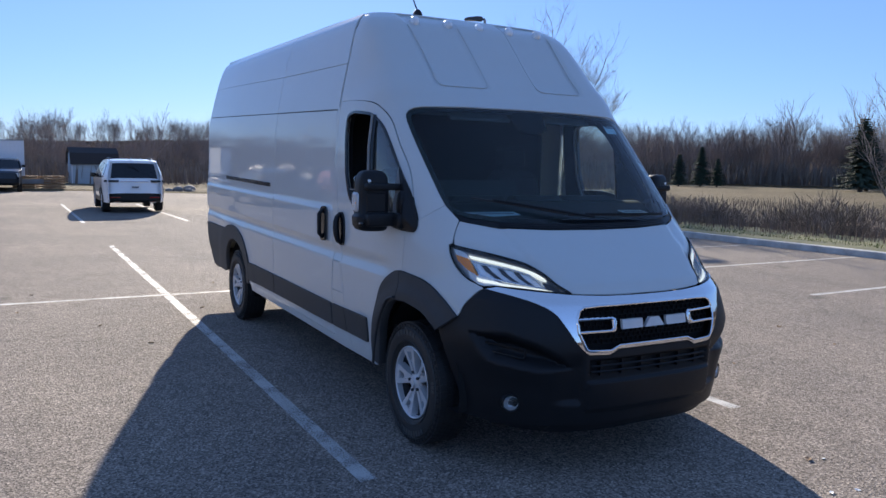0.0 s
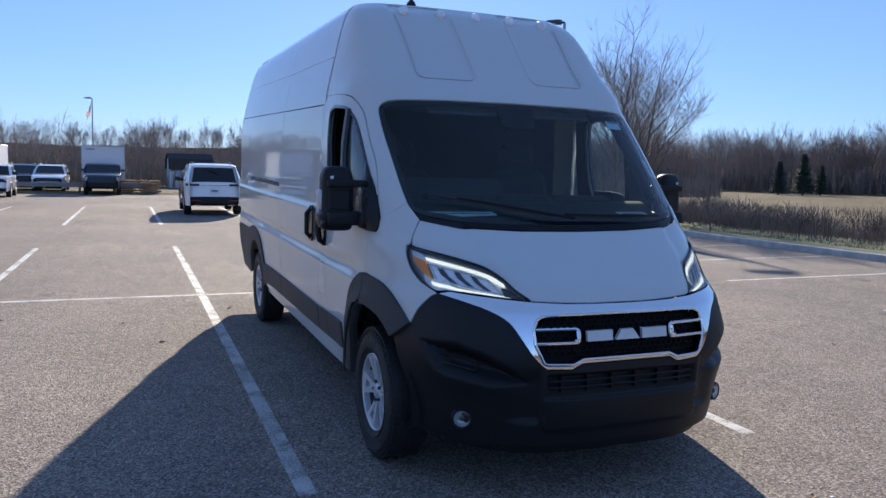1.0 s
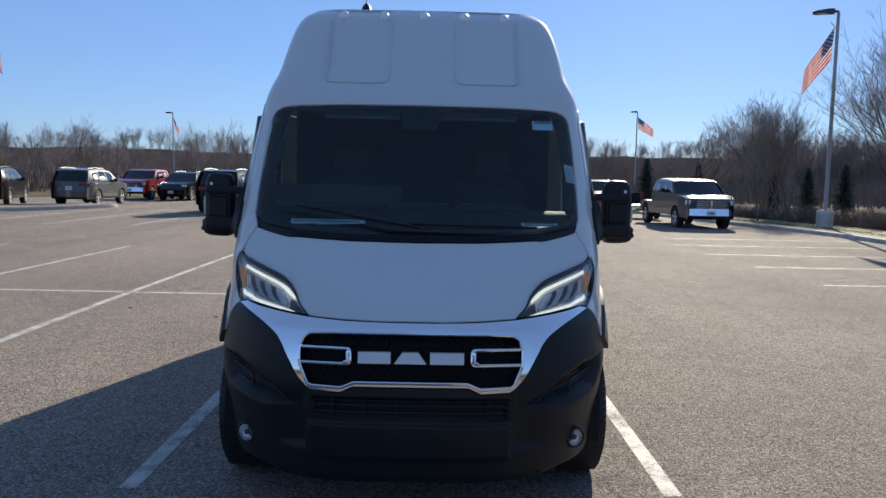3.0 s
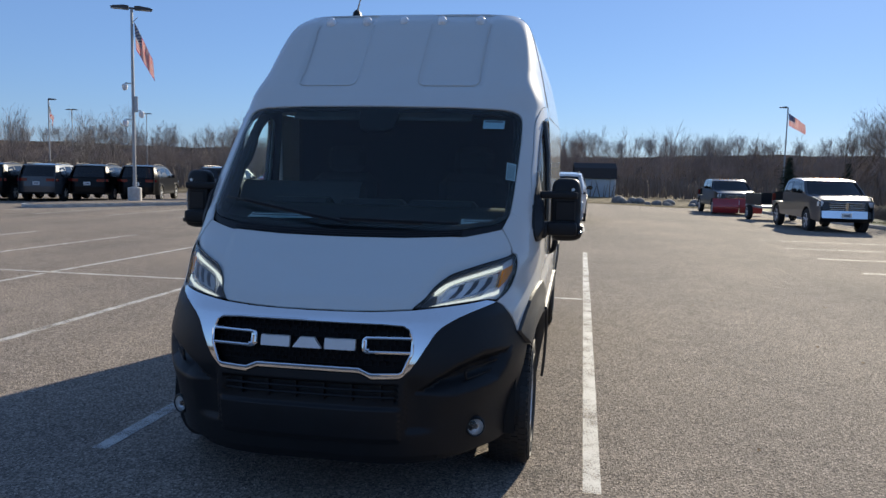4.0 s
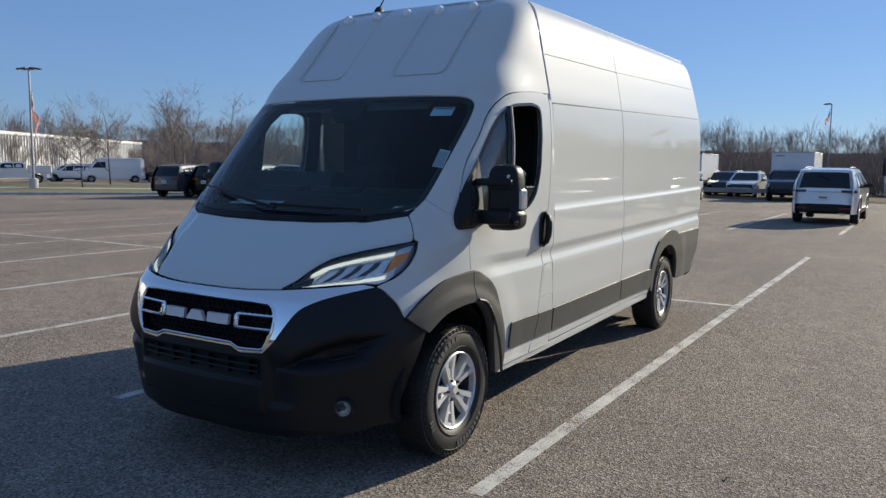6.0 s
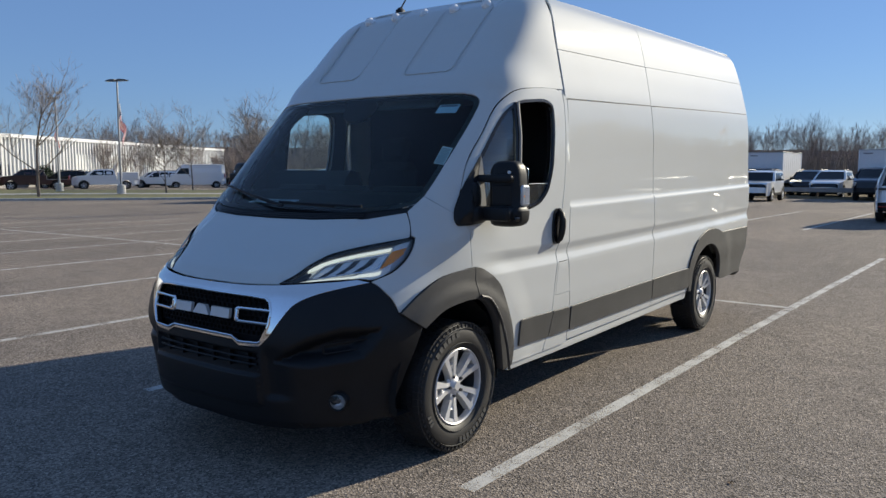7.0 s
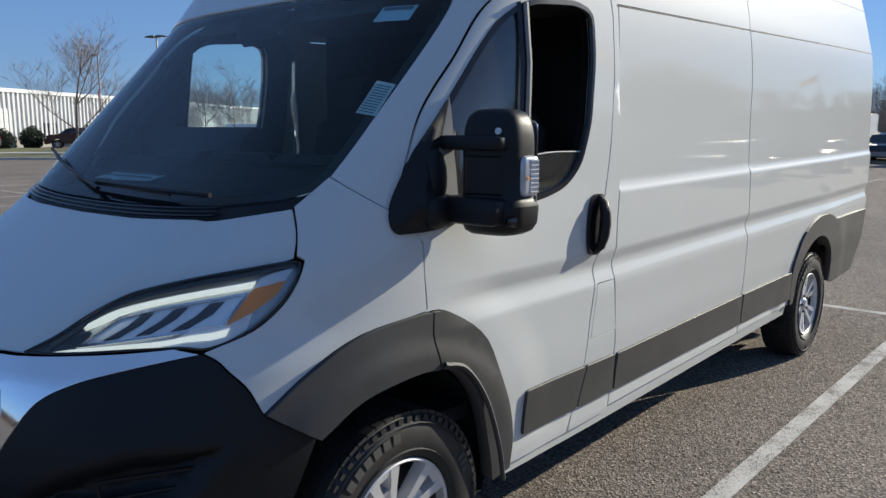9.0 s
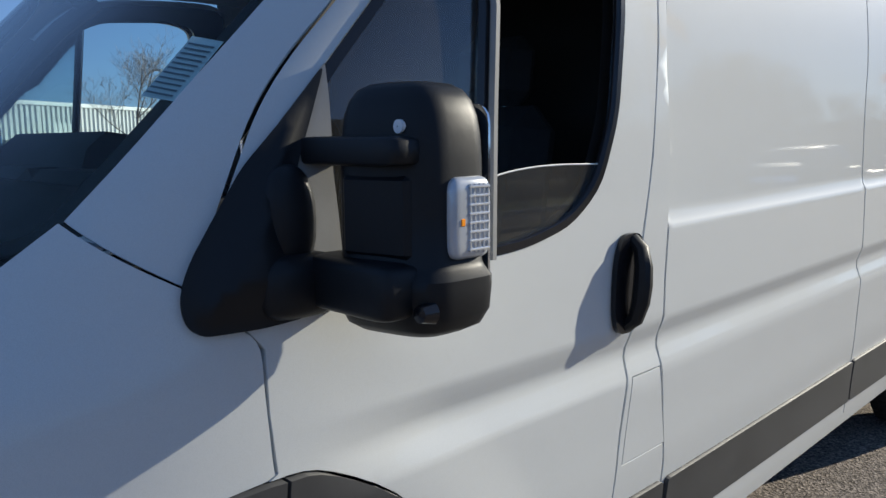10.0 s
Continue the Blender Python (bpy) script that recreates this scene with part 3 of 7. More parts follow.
LAMP_TOP = [(0.465, 0.984), (0.51, 1.02), (0.545, 1.068), (0.597, 1.112), (0.645, 1.133), (0.745, 1.163), (0.844, 1.188), (0.880, 1.196), (0.896, 1.194)]
LAMP_LOW = [(0.904, 1.168), (0.905, 1.14), (0.897, 1.09), (0.873, 1.036), (0.834, 1.001), (0.790, 1.006), (0.71, 1.003), (0.615, 0.994), (0.52, 0.986)]
BAND_LOW = [(0.829, 0.988), (0.745, 0.963), (0.66, 0.932), (0.592, 0.888), (0.545, 0.815), (0.495, 0.735), (0.447, 0.685)]
GRILLE = [(0.0, 0.923), (0.343, 0.922), (0.44, 0.916), (0.468, 0.900), (0.487, 0.855), (0.485, 0.79), (0.448, 0.706), (0.43, 0.697), (0.30, 0.692), (0.245, 0.715), (0.0, 0.715)]
SCREEN_SIDE = [(0.838, 1.974), (0.862, 1.94), (0.870, 1.855), (0.868, 1.70), (0.864, 1.60), (0.860, 1.50), (0.852, 1.41)]
DOOR_TOP = [(-0.014, 1.31), (0.066, 1.475), (0.117, 1.567), (0.183, 1.652), (0.283, 1.758), (0.412, 1.905), (0.529, 1.988), (0.645, 2.031), (0.883, 2.056)]
DOOR_REAR = [(1.135, 1.97), (1.137, 1.735), (1.114, 1.479), (1.071, 1.261), (1.037, 1.006), (1.015, 0.824), (1.002, 0.601), (0.951, 0.44)]
PANEL_FRONT = [(1.187, 2.009), (1.184, 1.735), (1.207, 1.44), (1.19, 1.18), (1.19, 0.955), (1.245, 0.677), (1.255, 0.395)]
MID_SEAM = [(2.58, 2.029), (2.62, 1.75), (2.625, 1.3), (2.67, 0.7), (2.705, 0.395)]
WINDOW = [(0.06, 1.31), (0.10, 1.44), (0.204, 1.61), (0.36, 1.785), (0.455, 1.88), (0.56, 1.942), (0.64, 1.966), (0.88, 1.988), (0.995, 1.965), (1.002, 1.80), (0.972, 1.565), (0.905, 1.415), (0.80, 1.34), (0.66, 1.308), (0.4, 1.292)]
ARCH_FRONT_OUT = [(0.535, 0.375), (0.53, 0.5), (0.497, 0.6), (0.448, 0.70), (0.345, 0.885), (0.187, 0.994), (0.07, 1.014), (-0.148, 0.985), (-0.308, 0.915), (-0.434, 0.828)]
ARCH_FRONT_IN = [(-0.30, 0.737), (-0.165, 0.812), (0.0, 0.842), (0.1, 0.84), (0.2, 0.808), (0.305, 0.69), (0.385, 0.52), (0.44, 0.36)]
ARCH_REAR_OUT = [(3.56, 0.40), (3.505, 0.62), (3.55, 0.74), (3.68, 0.865), (3.92, 0.935), (4.18, 0.93), (4.35, 0.885)]
ARCH_REAR_IN = [(4.42, 0.42), (4.40, 0.56), (4.31, 0.68), (4.15, 0.775), (3.98, 0.80), (3.82, 0.77), (3.68, 0.69), (3.62, 0.56), (3.62, 0.40)]


def wheel(name, parent, m, side):
    """Tyre with tread blocks and lettering bars, five-spoke alloy rim, hub and nuts. The axle runs along x; side: the outward way."""
    R, W = 0.362, 0.225
    tyre_prof = [(0.212, -0.085), (0.225, -0.10), (0.27, -0.112), (0.315, -0.108), (0.345, -0.096), (0.356, -0.082), (0.356, 0.082), (0.345, 0.096), (0.315, 0.108), (0.27, 0.112), (0.225, 0.10), (0.212, 0.085), (0.206, 0.05), (0.206, -0.05)]
    ty = Geo().lathe(tyre_prof, 56, "x", closed=True)
    tyre = ty.ob("tyre", RUBBER, parent, "black rubber tyre", 40)
    tyre.matrix_basis = m
    tread = Geo()
    for k in range(60):
        a = 2 * math.pi * k / 60
        for x, wx, sh in ((-0.078, 0.036, 0.0), (-0.038, 0.034, 0.5), (0.0, 0.032, 0.0), (0.038, 0.034, 0.5), (0.078, 0.036, 0.0)):
            b = a + sh * 2 * math.pi / 60
            r = Matrix.Rotation(b, 3, "X")
            c = r @ Vector((x, 0, R - 0.007))
            tread.box(c.x, c.y, c.z, wx, 0.0325, 0.010, 0.0, r)
        for x in (-0.102, 0.102):
            r = Matrix.Rotation(a, 3, "X")
            c = r @ Vector((x, 0, 0.338))
            tread.box(c.x, c.y, c.z, 0.007, 0.019, 0.017, 0.0, r)
    tread.ob("tread", RUBBER, tyre, angle=20, fix=False)
    marks = Geo()
    for mid, half, n in ((0.0, 0.40, 6), (math.pi, 0.5, 9), (math.pi / 2, 0.12, 3), (-math.pi / 2, 0.12, 3)):
        for k in range(n):
            a = mid + half * (2 * (k + 0.5) / n - 1)
            r = Matrix.Rotation(a, 3, "X")
            c = r @ Vector((side * 0.1095, 0, 0.298))
            marks.box(c.x, c.y, c.z, 0.008, 2 * half / n * 0.298 * 0.72, 0.030, 0.0, r)
    for rr in (0.245, 0.325):
        marks.lathe([(rr - 0.002, side * 0.106), (rr, side * 0.114), (rr + 0.002, side * 0.106)], 48, "x")
    marks.ob("sidewall_marking", TYRE_MARK, tyre, "raised sidewall marking bars", 20, fix=False)
    rim = Geo().lathe([(0.214, side * 0.085), (0.214, side * 0.097), (0.209, side * 0.100), (0.203, side * 0.094), (0.201, side * 0.06)], 48, "x").ob("rim", ALLOY, parent, "silver alloy wheel rim", 40)
    rim.matrix_basis = m
    Geo().lathe([(0.202, side * 0.062), (0.192, side * 0.02), (0.184, -side * 0.08)], 40, "x").ob("barrel", ALLOY_SHADE, rim)
    dish = Geo().lathe([(0.01, side * 0.0), (0.12, side * 0.0), (0.186, -side * 0.01)], 32, "x").ob("brake_disc", ALLOY_SHADE, rim)
    sp = Geo()
    turn = radians(-7)
    ox = Vector((side, 0, 0))

    def arm(a, rows):
        """A bar that runs outwards at the angle a; rows: radius, middle and half width across, back and face along the axle."""
        e, t1 = Vector((0, -math.sin(a), math.cos(a))), Vector((0, -math.cos(a), -math.sin(a)))
        v = []
        for rr, mid, hw, x0, x1 in rows:
            p = e * rr + t1 * mid
            v += [p + t1 * hw + ox * x0, p + t1 * hw * 0.78 + ox * x1, p - t1 * hw * 0.78 + ox * x1, p - t1 * hw + ox * x0]
        n = len(rows)
        sp.add(v, [(4 * i + q, 4 * i + (q + 1) % 4, 4 * i + 4 + (q + 1) % 4, 4 * i + 4 + q) for i in range(n - 1) for q in range(4)] + [(0, 1, 2, 3), tuple(4 * n - 4 + q for q in range(4))])

    for k in range(5):
        a = turn + 2 * math.pi * k / 5
        for d in (-1, 1):
            arm(a, [(0.040, d * 0.013, 0.016, 0.03, 0.070), (0.080, d * 0.018, 0.015, 0.035, 0.076), (0.120, d * 0.027, 0.0175, 0.04, 0.081), (0.160, d * 0.038, 0.020, 0.045, 0.087), (0.203, d * 0.047, 0.026, 0.05, 0.094)])
        arm(a, [(0.045, 0.0, 0.014, 0.03, 0.062), (0.115, 0.0, 0.022, 0.035, 0.071), (0.132, 0.0, 0.026, 0.04, 0.080)])
        arm(a, [(0.180, 0.0, 0.032, 0.045, 0.087), (0.204, 0.0, 0.034, 0.05, 0.093)])
    sp.ob("spokes", ALLOY, rim, "five split spokes with square pockets", 30)
    hub = Geo().lathe([(0.001, side * 0.090), (0.024, side * 0.090), (0.028, side * 0.082), (0.044, side * 0.074), (0.064, side * 0.056)], 24, "x")
    hub.ob("hub_cap", ALLOY, rim, angle=25)
    for k in range(5):
        a = turn + 2 * math.pi * k / 5
        Geo().lathe([(0.001, side * 0.086), (0.008, side * 0.086), (0.011, side * 0.062)], 8, "x", (0, -0.056 * math.sin(a), 0.056 * math.cos(a))).ob("wheel_nut", LAMPDARK, rim, angle=20)
    return tyre


def build_van():
    van = tagged(empty("cargo_van"), "silver high-roof cargo van with black bumper parked on asphalt", "van")
    # hood, chrome band, bumper, grille
    hood_half = X((0, 0.970), (0.146, 0.971), (0.29, 0.974), (0.45, 0.982)) + soft(X(*LAMP_TOP[:-2])) + X((0.882, 1.208), (0.866, 1.245), (0.849, 1.278), (0.817, 1.326), (0.62, 1.286), (0.33, 1.272), (0, 1.268))

    hood_edge = X((0, 0.970), (0.29, 0.974), (0.45, 0.982), *LAMP_TOP)

    def hood_relief(psi, z):
        x = abs(nose(psi, z)[0])
        crease = 0.010 * smooth(0.028, -0.028, x - 0.54 - 0.30 * (z - 1.03))
        return 0.30 * min(0.042, line_distance((abs(psi), z), hood_edge)) - 0.0125 + crease

    panel("hood", nose, mirrored(hood_half), SILVER, van, step=0.026, gap=0.0012, relief=hood_relief)
    band_half = X((0, 0.962), (0.146, 0.963), (0.29, 0.966), (0.46, 0.975), (0.52, 0.980), (0.615, 0.988), (0.71, 0.996), (0.785, 1.004)) + soft(X(*BAND_LOW)) + X((0.43, 0.676), (0.305, 0.670), (0.25, 0.696), (0, 0.696))
    grille_hole = mirrored(X(*GRILLE))
    panel("grille_surround", nose, mirrored(band_half), CHROME, van, holes=[grille_hole], step=0.03, gap=0.002, off=0.004, label="chrome surround between headlights and grille")
    scoop = X((0.905, 0.775), (0.885, 0.682), (0.85, 0.62), (0.68, 0.584), (0.485, 0.594), (0.582, 0.683), (0.682, 0.743), (0.788, 0.785))
    scoops = (scoop, other(scoop))

    def bumper_relief(psi, z):
        h = 0.004 + 0.012 * smooth(0.5, 0.9, abs(psi)) * smooth(0.9, 0.7, z)
        x = abs(nose(psi, z)[0])
        h -= 0.022 * smooth(0.45, 0.475, x) * smooth(0.40, 0.44, z) * smooth(0.70, 0.60, z) * smooth(0.62, 0.5, x)
        h += 0.016 * smooth(0.545, 0.53, z) * smooth(0.44, 0.425, x) * smooth(0.36, 0.40, z)
        for s in scoops:
            if inside((psi, z), s):
                h -= 0.075 * smooth(0.0, 0.07, edge_distance((psi, z), s))
        if 0.552 < z < 0.645 and x < 0.425:
            h -= 0.05 * smooth(0.552, 0.56, z) * smooth(0.645, 0.637, z) * smooth(0.425, 0.415, x)
        return h

    bump_half = X((0, 0.692), (0.25, 0.692), (0.305, 0.666), (0.43, 0.672)) + soft(X(*BAND_LOW[::-1])) + soft(X((0.829, 0.988), (0.861, 0.962), (0.898, 0.903)) + Yz((-0.434, 0.828)))[1:] + Yz((-0.30, 0.737), (-0.345, 0.625), (-0.40, 0.455), (-0.45, 0.328)) + X((0.885, 0.288), (0.78, 0.286), (0.55, 0.295), (0, 0.305))
    panel("front_bumper", nose, mirrored(bump_half), PLASTIC, van, step=0.0155, gap=0.001, rim=0.04, relief=bumper_relief, label="black textured plastic bumper with side scoops")
    lip_half = X((0, 0.303), (0.55, 0.293), (0.78, 0.284), (0.86, 0.284), (0.80, 0.245), (0.55, 0.235), (0, 0.245))
    panel("bumper_lip", nose, mirrored(lip_half), PLASTIC, van, step=0.05, off=-0.03, rim=0.05)
    slots = Geo()
    for z in (0.583, 0.613):
        slots.tube([Vector(nose(at_x(x, z), z)) + Vector((0, 0.012, 0)) for x in np.linspace(-0.41, 0.41, 15)], 0.006, 6)
    for x in np.linspace(-0.34, 0.34, 6):
        slots.box(x, nose(at_x(x, 0.6), 0.6)[1] + 0.03, 0.598, 0.018, 0.02, 0.085)
    slots.ob("lower_slats", PLASTIC, van, "black slats in the lower air intake")
    for s in (1, -1):
        vane = Geo()
        frame_pts = rounded([(0.735, 0.700), (0.868, 0.715), (0.862, 0.672), (0.735, 0.650)], 0.012, 3)
        vane.tube([Vector(nose(s * at_x(x, z), z)) + Vector((-s * 0.020, 0.022, 0)) for x, z in frame_pts], 0.006, 6, closed=True)
        vane.ob("scoop_vane", PLASTIC, van)
        fog = Vector(nose(s * at_x(0.757, 0.408), 0.408)) + Vector((s * 0.003, -0.025, 0))
        out = Vector((s * 0.42, -0.9, 0)).normalized()
        fog = fog + out * 0.014
        rot = out.to_track_quat("Z", "Y").to_matrix()
        ring = Geo().lathe([(0.052, -0.044), (0.050, -0.004), (0.045, 0.002), (0.038, -0.003)], 28)
        ring.v = [tuple(rot @ Vector(p) + fog) for p in ring.v]
        fl = ring.ob("fog_lamp", PLASTIC, van, "round clear fog lamp in black ring")
        bowl = Geo().lathe([(0.039, -0.002), (0.031, -0.013), (0.016, -0.020), (0.001, -0.020)], 24)
        bowl.v = [tuple(rot @ Vector(p) + fog) for p in bowl.v]
        bowl.ob("reflector", REFLECTOR, fl)
        bulb = Geo().lathe([(0.013, -0.022), (0.013, -0.008), (0.001, -0.006)], 12)
        bulb.v = [tuple(rot @ Vector(p) + fog) for p in bulb.v]
        bulb.ob("bulb_shield", LAMPDARK, fl)
        cover = Geo().lathe([(0.038, 0.000), (0.026, 0.005), (0.001, 0.007)], 24)
        cover.v = [tuple(rot @ Vector(p) + fog) for p in cover.v]
        cover.ob("lens", LENS, fl).visible_shadow = False
    # grille: recess, mesh of small bars, chrome outlines, badge plates
    back_g = panel("grille", nose, inset(grille_hole, -0.012), GRILLEMESH, van, step=0.05, off=-0.05, rim=0, label="black mesh grille with chrome frame")
    bars = Geo()
    for r in range(9):
        z = 0.725 + r * 0.0235
        lim = 0.47 if z > 0.78 else 0.43
        bars.tube([Vector(nose(at_x(x, z), z)) + Vector((0, 0.028 + 0.006 * ((i + r) % 2), 0)) for i, x in enumerate(np.linspace(-lim, lim, 27))], 0.0042, 5)
        for k in range(26):
            x = -lim + lim * 2 * (k + (0.5 if r % 2 else 0.0)) / 26
            if abs(x) < lim:
                bars.box(x, nose(at_x(x, z), z)[1] + 0.030, z + 0.0118, 0.0055, 0.012, 0.0235)
    tagged(bars.ob("grille_mesh", GRILLEMESH, back_g, angle=30, fix=False), kind="stuff")
    def on_nose(x, z, d=-0.012):
        p = Vector(nose(at_x(x, z), z))
        return p + Vector((0, d, 0))

    loop = [on_nose(x, z, -0.004) for x, z in dense(mirrored([(x, z) for x, z in rounded(GRILLE[:-1] + [GRILLE[-1]], 0.0)]), 0.04)]
    Geo().tube(loop, 0.0075, 8, closed=True).ob("grille_frame", CHROME, back_g, "bright chrome outline")
    for s in (1, -1):
        ear = rounded([(0.486, 0.858), (0.262, 0.858), (0.262, 0.792), (0.486, 0.792)], [0, 0.02, 0.02, 0])
        path = [on_nose(s * x, z, 0.0) for x, z in ear]
        Geo().tube(path, 0.0085, 8).ob("grille_bracket", CHROME, back_g, "chrome bracket outline beside the badge")
        Geo().tube([on_nose(s * x, z, -0.002) for x, z in ((0.272, 0.848), (0.272, 0.806), (0.29, 0.80))], 0.011, 8).ob("bracket_edge", CHROME, back_g)
    # badge: three plain chrome plates
    for x0, x1, lean in ((-0.228, -0.088, 0.0), (-0.072, 0.066, 0.035), (0.082, 0.228, 0.0)):
        poly = [(x0, 0.800), (x1, 0.800), (x1 - lean, 0.848), (x0 + lean, 0.848)]
        g = Geo().prism(poly, 0.0, -0.018, lambda a, b, h: on_nose(a, b, h))
        g.ob("badge_plate", ALLOY, back_g, "plain chrome badge plate", 20)
    # headlamps
    for s in (1, -1):
        outline = [(s * a, b) for a, b in soft(X(*LAMP_TOP)) + soft(X(*LAMP_LOW))]
        bowl = panel("headlight", nose, outline, LAMPGREY, van, step=0.03, off=-0.032, rim=-0.030, label="headlight with lit white strips and amber end")
        low_edge = LAMP_LOW[::-1]

        def spot(x, k):
            """A point of the lamp: x from the middle plane, k from the lower (0) to the upper edge (1)."""
            z = interp(low_edge, x)
            z += (interp(LAMP_TOP, x) - z) * k
            return (s * at_x(x, z), z)

        def ribbon(name, rows, mat, off, label=""):
            """A strip of the lamp between two edges: rows of (x, lower, upper)."""
            rows = [tuple(p) for p in curve_through([(x, a, b) for x, a, b in rows], 3)]
            poly = [spot(x, b) for x, a, b in rows] + [spot(x, a) for x, a, b in rows[::-1]]
            return panel(name, nose, poly, mat, bowl, step=0.02, off=off, rim=0.012, label=label)

        ribbon("upper_bezel", [(0.50, 0.84, 0.99), (0.56, 0.89, 0.985), (0.65, 0.90, 0.98), (0.80, 0.905, 0.98), (0.89, 0.945, 0.985)], LAMPDARK, -0.010, "black upper bezel")
        ribbon("inner_bezel", [(0.505, 0.30, 0.78), (0.53, 0.24, 0.70), (0.565, 0.22, 0.56)], LAMPDARK, -0.022)
        ribbon("light_strip", [(0.548, 0.70, 0.82), (0.58, 0.66, 0.83), (0.63, 0.74, 0.82), (0.74, 0.755, 0.825), (0.848, 0.75, 0.83)], DRL, -0.014, "lit white light strip")
        ribbon("light_strip", [(0.51, 0.07, 0.16), (0.56, 0.07, 0.14), (0.68, 0.065, 0.125), (0.75, 0.06, 0.13), (0.79, 0.09, 0.17), (0.845, 0.12, 0.22)], DRL, -0.014, "lit white light strip")
        ribbon("clear_corner", [(0.853, 0.70, 0.85), (0.868, 0.66, 0.89), (0.892, 0.62, 0.92)], LAMPCLEAR, -0.015, "clear outer corner")
        ribbon("clear_corner", [(0.755, 0.02, 0.05), (0.79, 0.02, 0.26), (0.835, 0.02, 0.30), (0.868, 0.06, 0.32)], LAMPCLEAR, -0.018, "clear outer corner")
        ribbon("lamp_bowl", [(0.57, 0.20, 0.42), (0.60, 0.20, 0.64), (0.70, 0.19, 0.68), (0.838, 0.26, 0.68)], REFLECTOR, -0.026, "silvery reflector bowl")
        ring = [spot(x, k) for x, k in ((0.572, 0.19), (0.58, 0.44), (0.612, 0.67), (0.70, 0.695), (0.846, 0.69), (0.832, 0.27), (0.70, 0.19))]
        panel("bowl_frame", nose, ring, SATIN, bowl, holes=[inset(ring, 0.006)], step=0.03, off=-0.018, rim=0.008, label="bright frame round the reflector")
        for x in (0.655, 0.722, 0.786):
            vane = [spot(x - 0.036, 0.27), spot(x - 0.008, 0.28), spot(x + 0.022, 0.45), spot(x + 0.030, 0.62), spot(x + 0.006, 0.62), spot(x - 0.006, 0.45)]
            panel("lamp_vane", nose, vane, LAMPDARK, bowl, step=0.03, off=-0.022, rim=0.006, label="dark ribbed vane in the reflector")
        am = [spot(x, k) for x, k in ((0.854, 0.70), (0.893, 0.66), (0.890, 0.40), (0.868, 0.30), (0.838, 0.27))]
        panel("amber_reflector", nose, am, AMBER, bowl, step=0.03, off=-0.008, rim=0.014)
        co = panel("lens", nose, outline, LENS, bowl, step=0.04, off=0.0, rim=0, gap=0.003)
        co.visible_shadow = False
        seal = [Vector(nose(p, z)) for p, z in dense(outline, 0.03)]
        Geo().tube(seal, 0.0035, 6, closed=True).ob("seal", GLOSS_BLACK, bowl)
    # cab shell: roof cap with both windscreen pillars
    cap_half = X((0, 2.012), (0.47, 2.008), (0.75, 1.999), (0.805, 1.990)) + soft(X(*SCREEN_SIDE)) + Yz(*[(y - 0.001, z + 0.002) for y, z in soft(DOOR_TOP)]) + Yz((1.15, 2.066), (1.158, 2.33), (1.19, 2.55), (1.24, 2.697)) + [(at_y(1.24, 2.697) * k / 8, 2.697) for k in range(7, -1, -1)]

    def cap_relief(psi, z):
        x = abs(nose(psi, z)[0])
        k = smooth(0.625, 0.575, x) * smooth(0.180, 0.230, x)
        h = -0.012 * k * smooth(2.12, 2.18, z)
        return h

    panel("roof_cap", nose, mirrored(cap_half), SILVER, van, step=0.024, gap=0.001, relief=cap_relief, label="silver raised roof cap and windscreen pillars")
    for s in (1, -1):
        bead = rounded([(0.203, 2.60), (0.203, 2.15), (0.602, 2.15), (0.602, 2.60)], [0, 0.06, 0.06, 0], 6)
        Geo().tube([Vector(nose(s * at_x(x, z), z)) + Vector((0, 0.0015, -0.0015)) for x, z in dense(bead, 0.03)[:-13]], 0.0042, 6).ob("pressed_bead", SILVER, van)
    ring = [nose(at_y(1.24, 2.697) * k / 24, 2.697) for k in range(-24, 25)]
    roof_outline = [(p[0], p[1]) for p in ring] + [(0.765, 5.15), (-0.765, 5.15)]
    panel("roof", lambda x, y: (x, y, 2.695 + rake(y) + 0.05 * (1 - min(1, abs(x) / 0.80) ** 4) * smooth(1.0, 1.9, y)), roof_outline, SILVER, van, step=0.12, rim=0.01)
    # windscreen
    scr_half = X((0, 2.006), (0.47, 2.002), (0.75, 1.993), (0.80, 1.984)) + soft(X(*[(x - 0.003, z) for x, z in SCREEN_SIDE])) + X((0.835, 1.378), (0.775, 1.352), (0.603, 1.330), (0.326, 1.318), (0, 1.315))
    scr = mirrored(scr_half)
    ws = panel("windscreen", nose, scr, WINDSCREEN, van, step=0.06, off=-0.006, rim=0, label="large dark windscreen glass")
    ws.visible_shadow = False
    panel("windscreen_border", nose, scr, FRIT, van, holes=[inset(scr, 0.026)], step=0.05, off=-0.011, rim=0)
    panel("sensor_housing", nose, mirrored(X((0, 1.985), (0.12, 1.984), (0.10, 1.90), (0.05, 1.88), (0, 1.88))), FRIT, van, step=0.05, off=-0.014, rim=0.04)
    cowl = mirrored(X((0, 1.312), (0.326, 1.315), (0.603, 1.327), (0.775, 1.349), (0.835, 1.374), (0.848, 1.392), (0.820, 1.334), (0.62, 1.292), (0.33, 1.277), (0, 1.273)))
    panel("cowl", nose, cowl, PLASTIC, van, step=0.03, off=-0.012, rim=0.02, label="black plastic cowl below the windscreen")
    for dz in (0.008, 0.018, 0.028):
        Geo().tube([Vector(nose(at_x(x, z), z)) for x in np.linspace(-0.62, 0.62, 21) for z in [1.276 + dz + 0.018 * (abs(x) / 0.62) ** 2]], 0.0035, 5).ob("cowl_fin", GLOSS_BLACK, van)
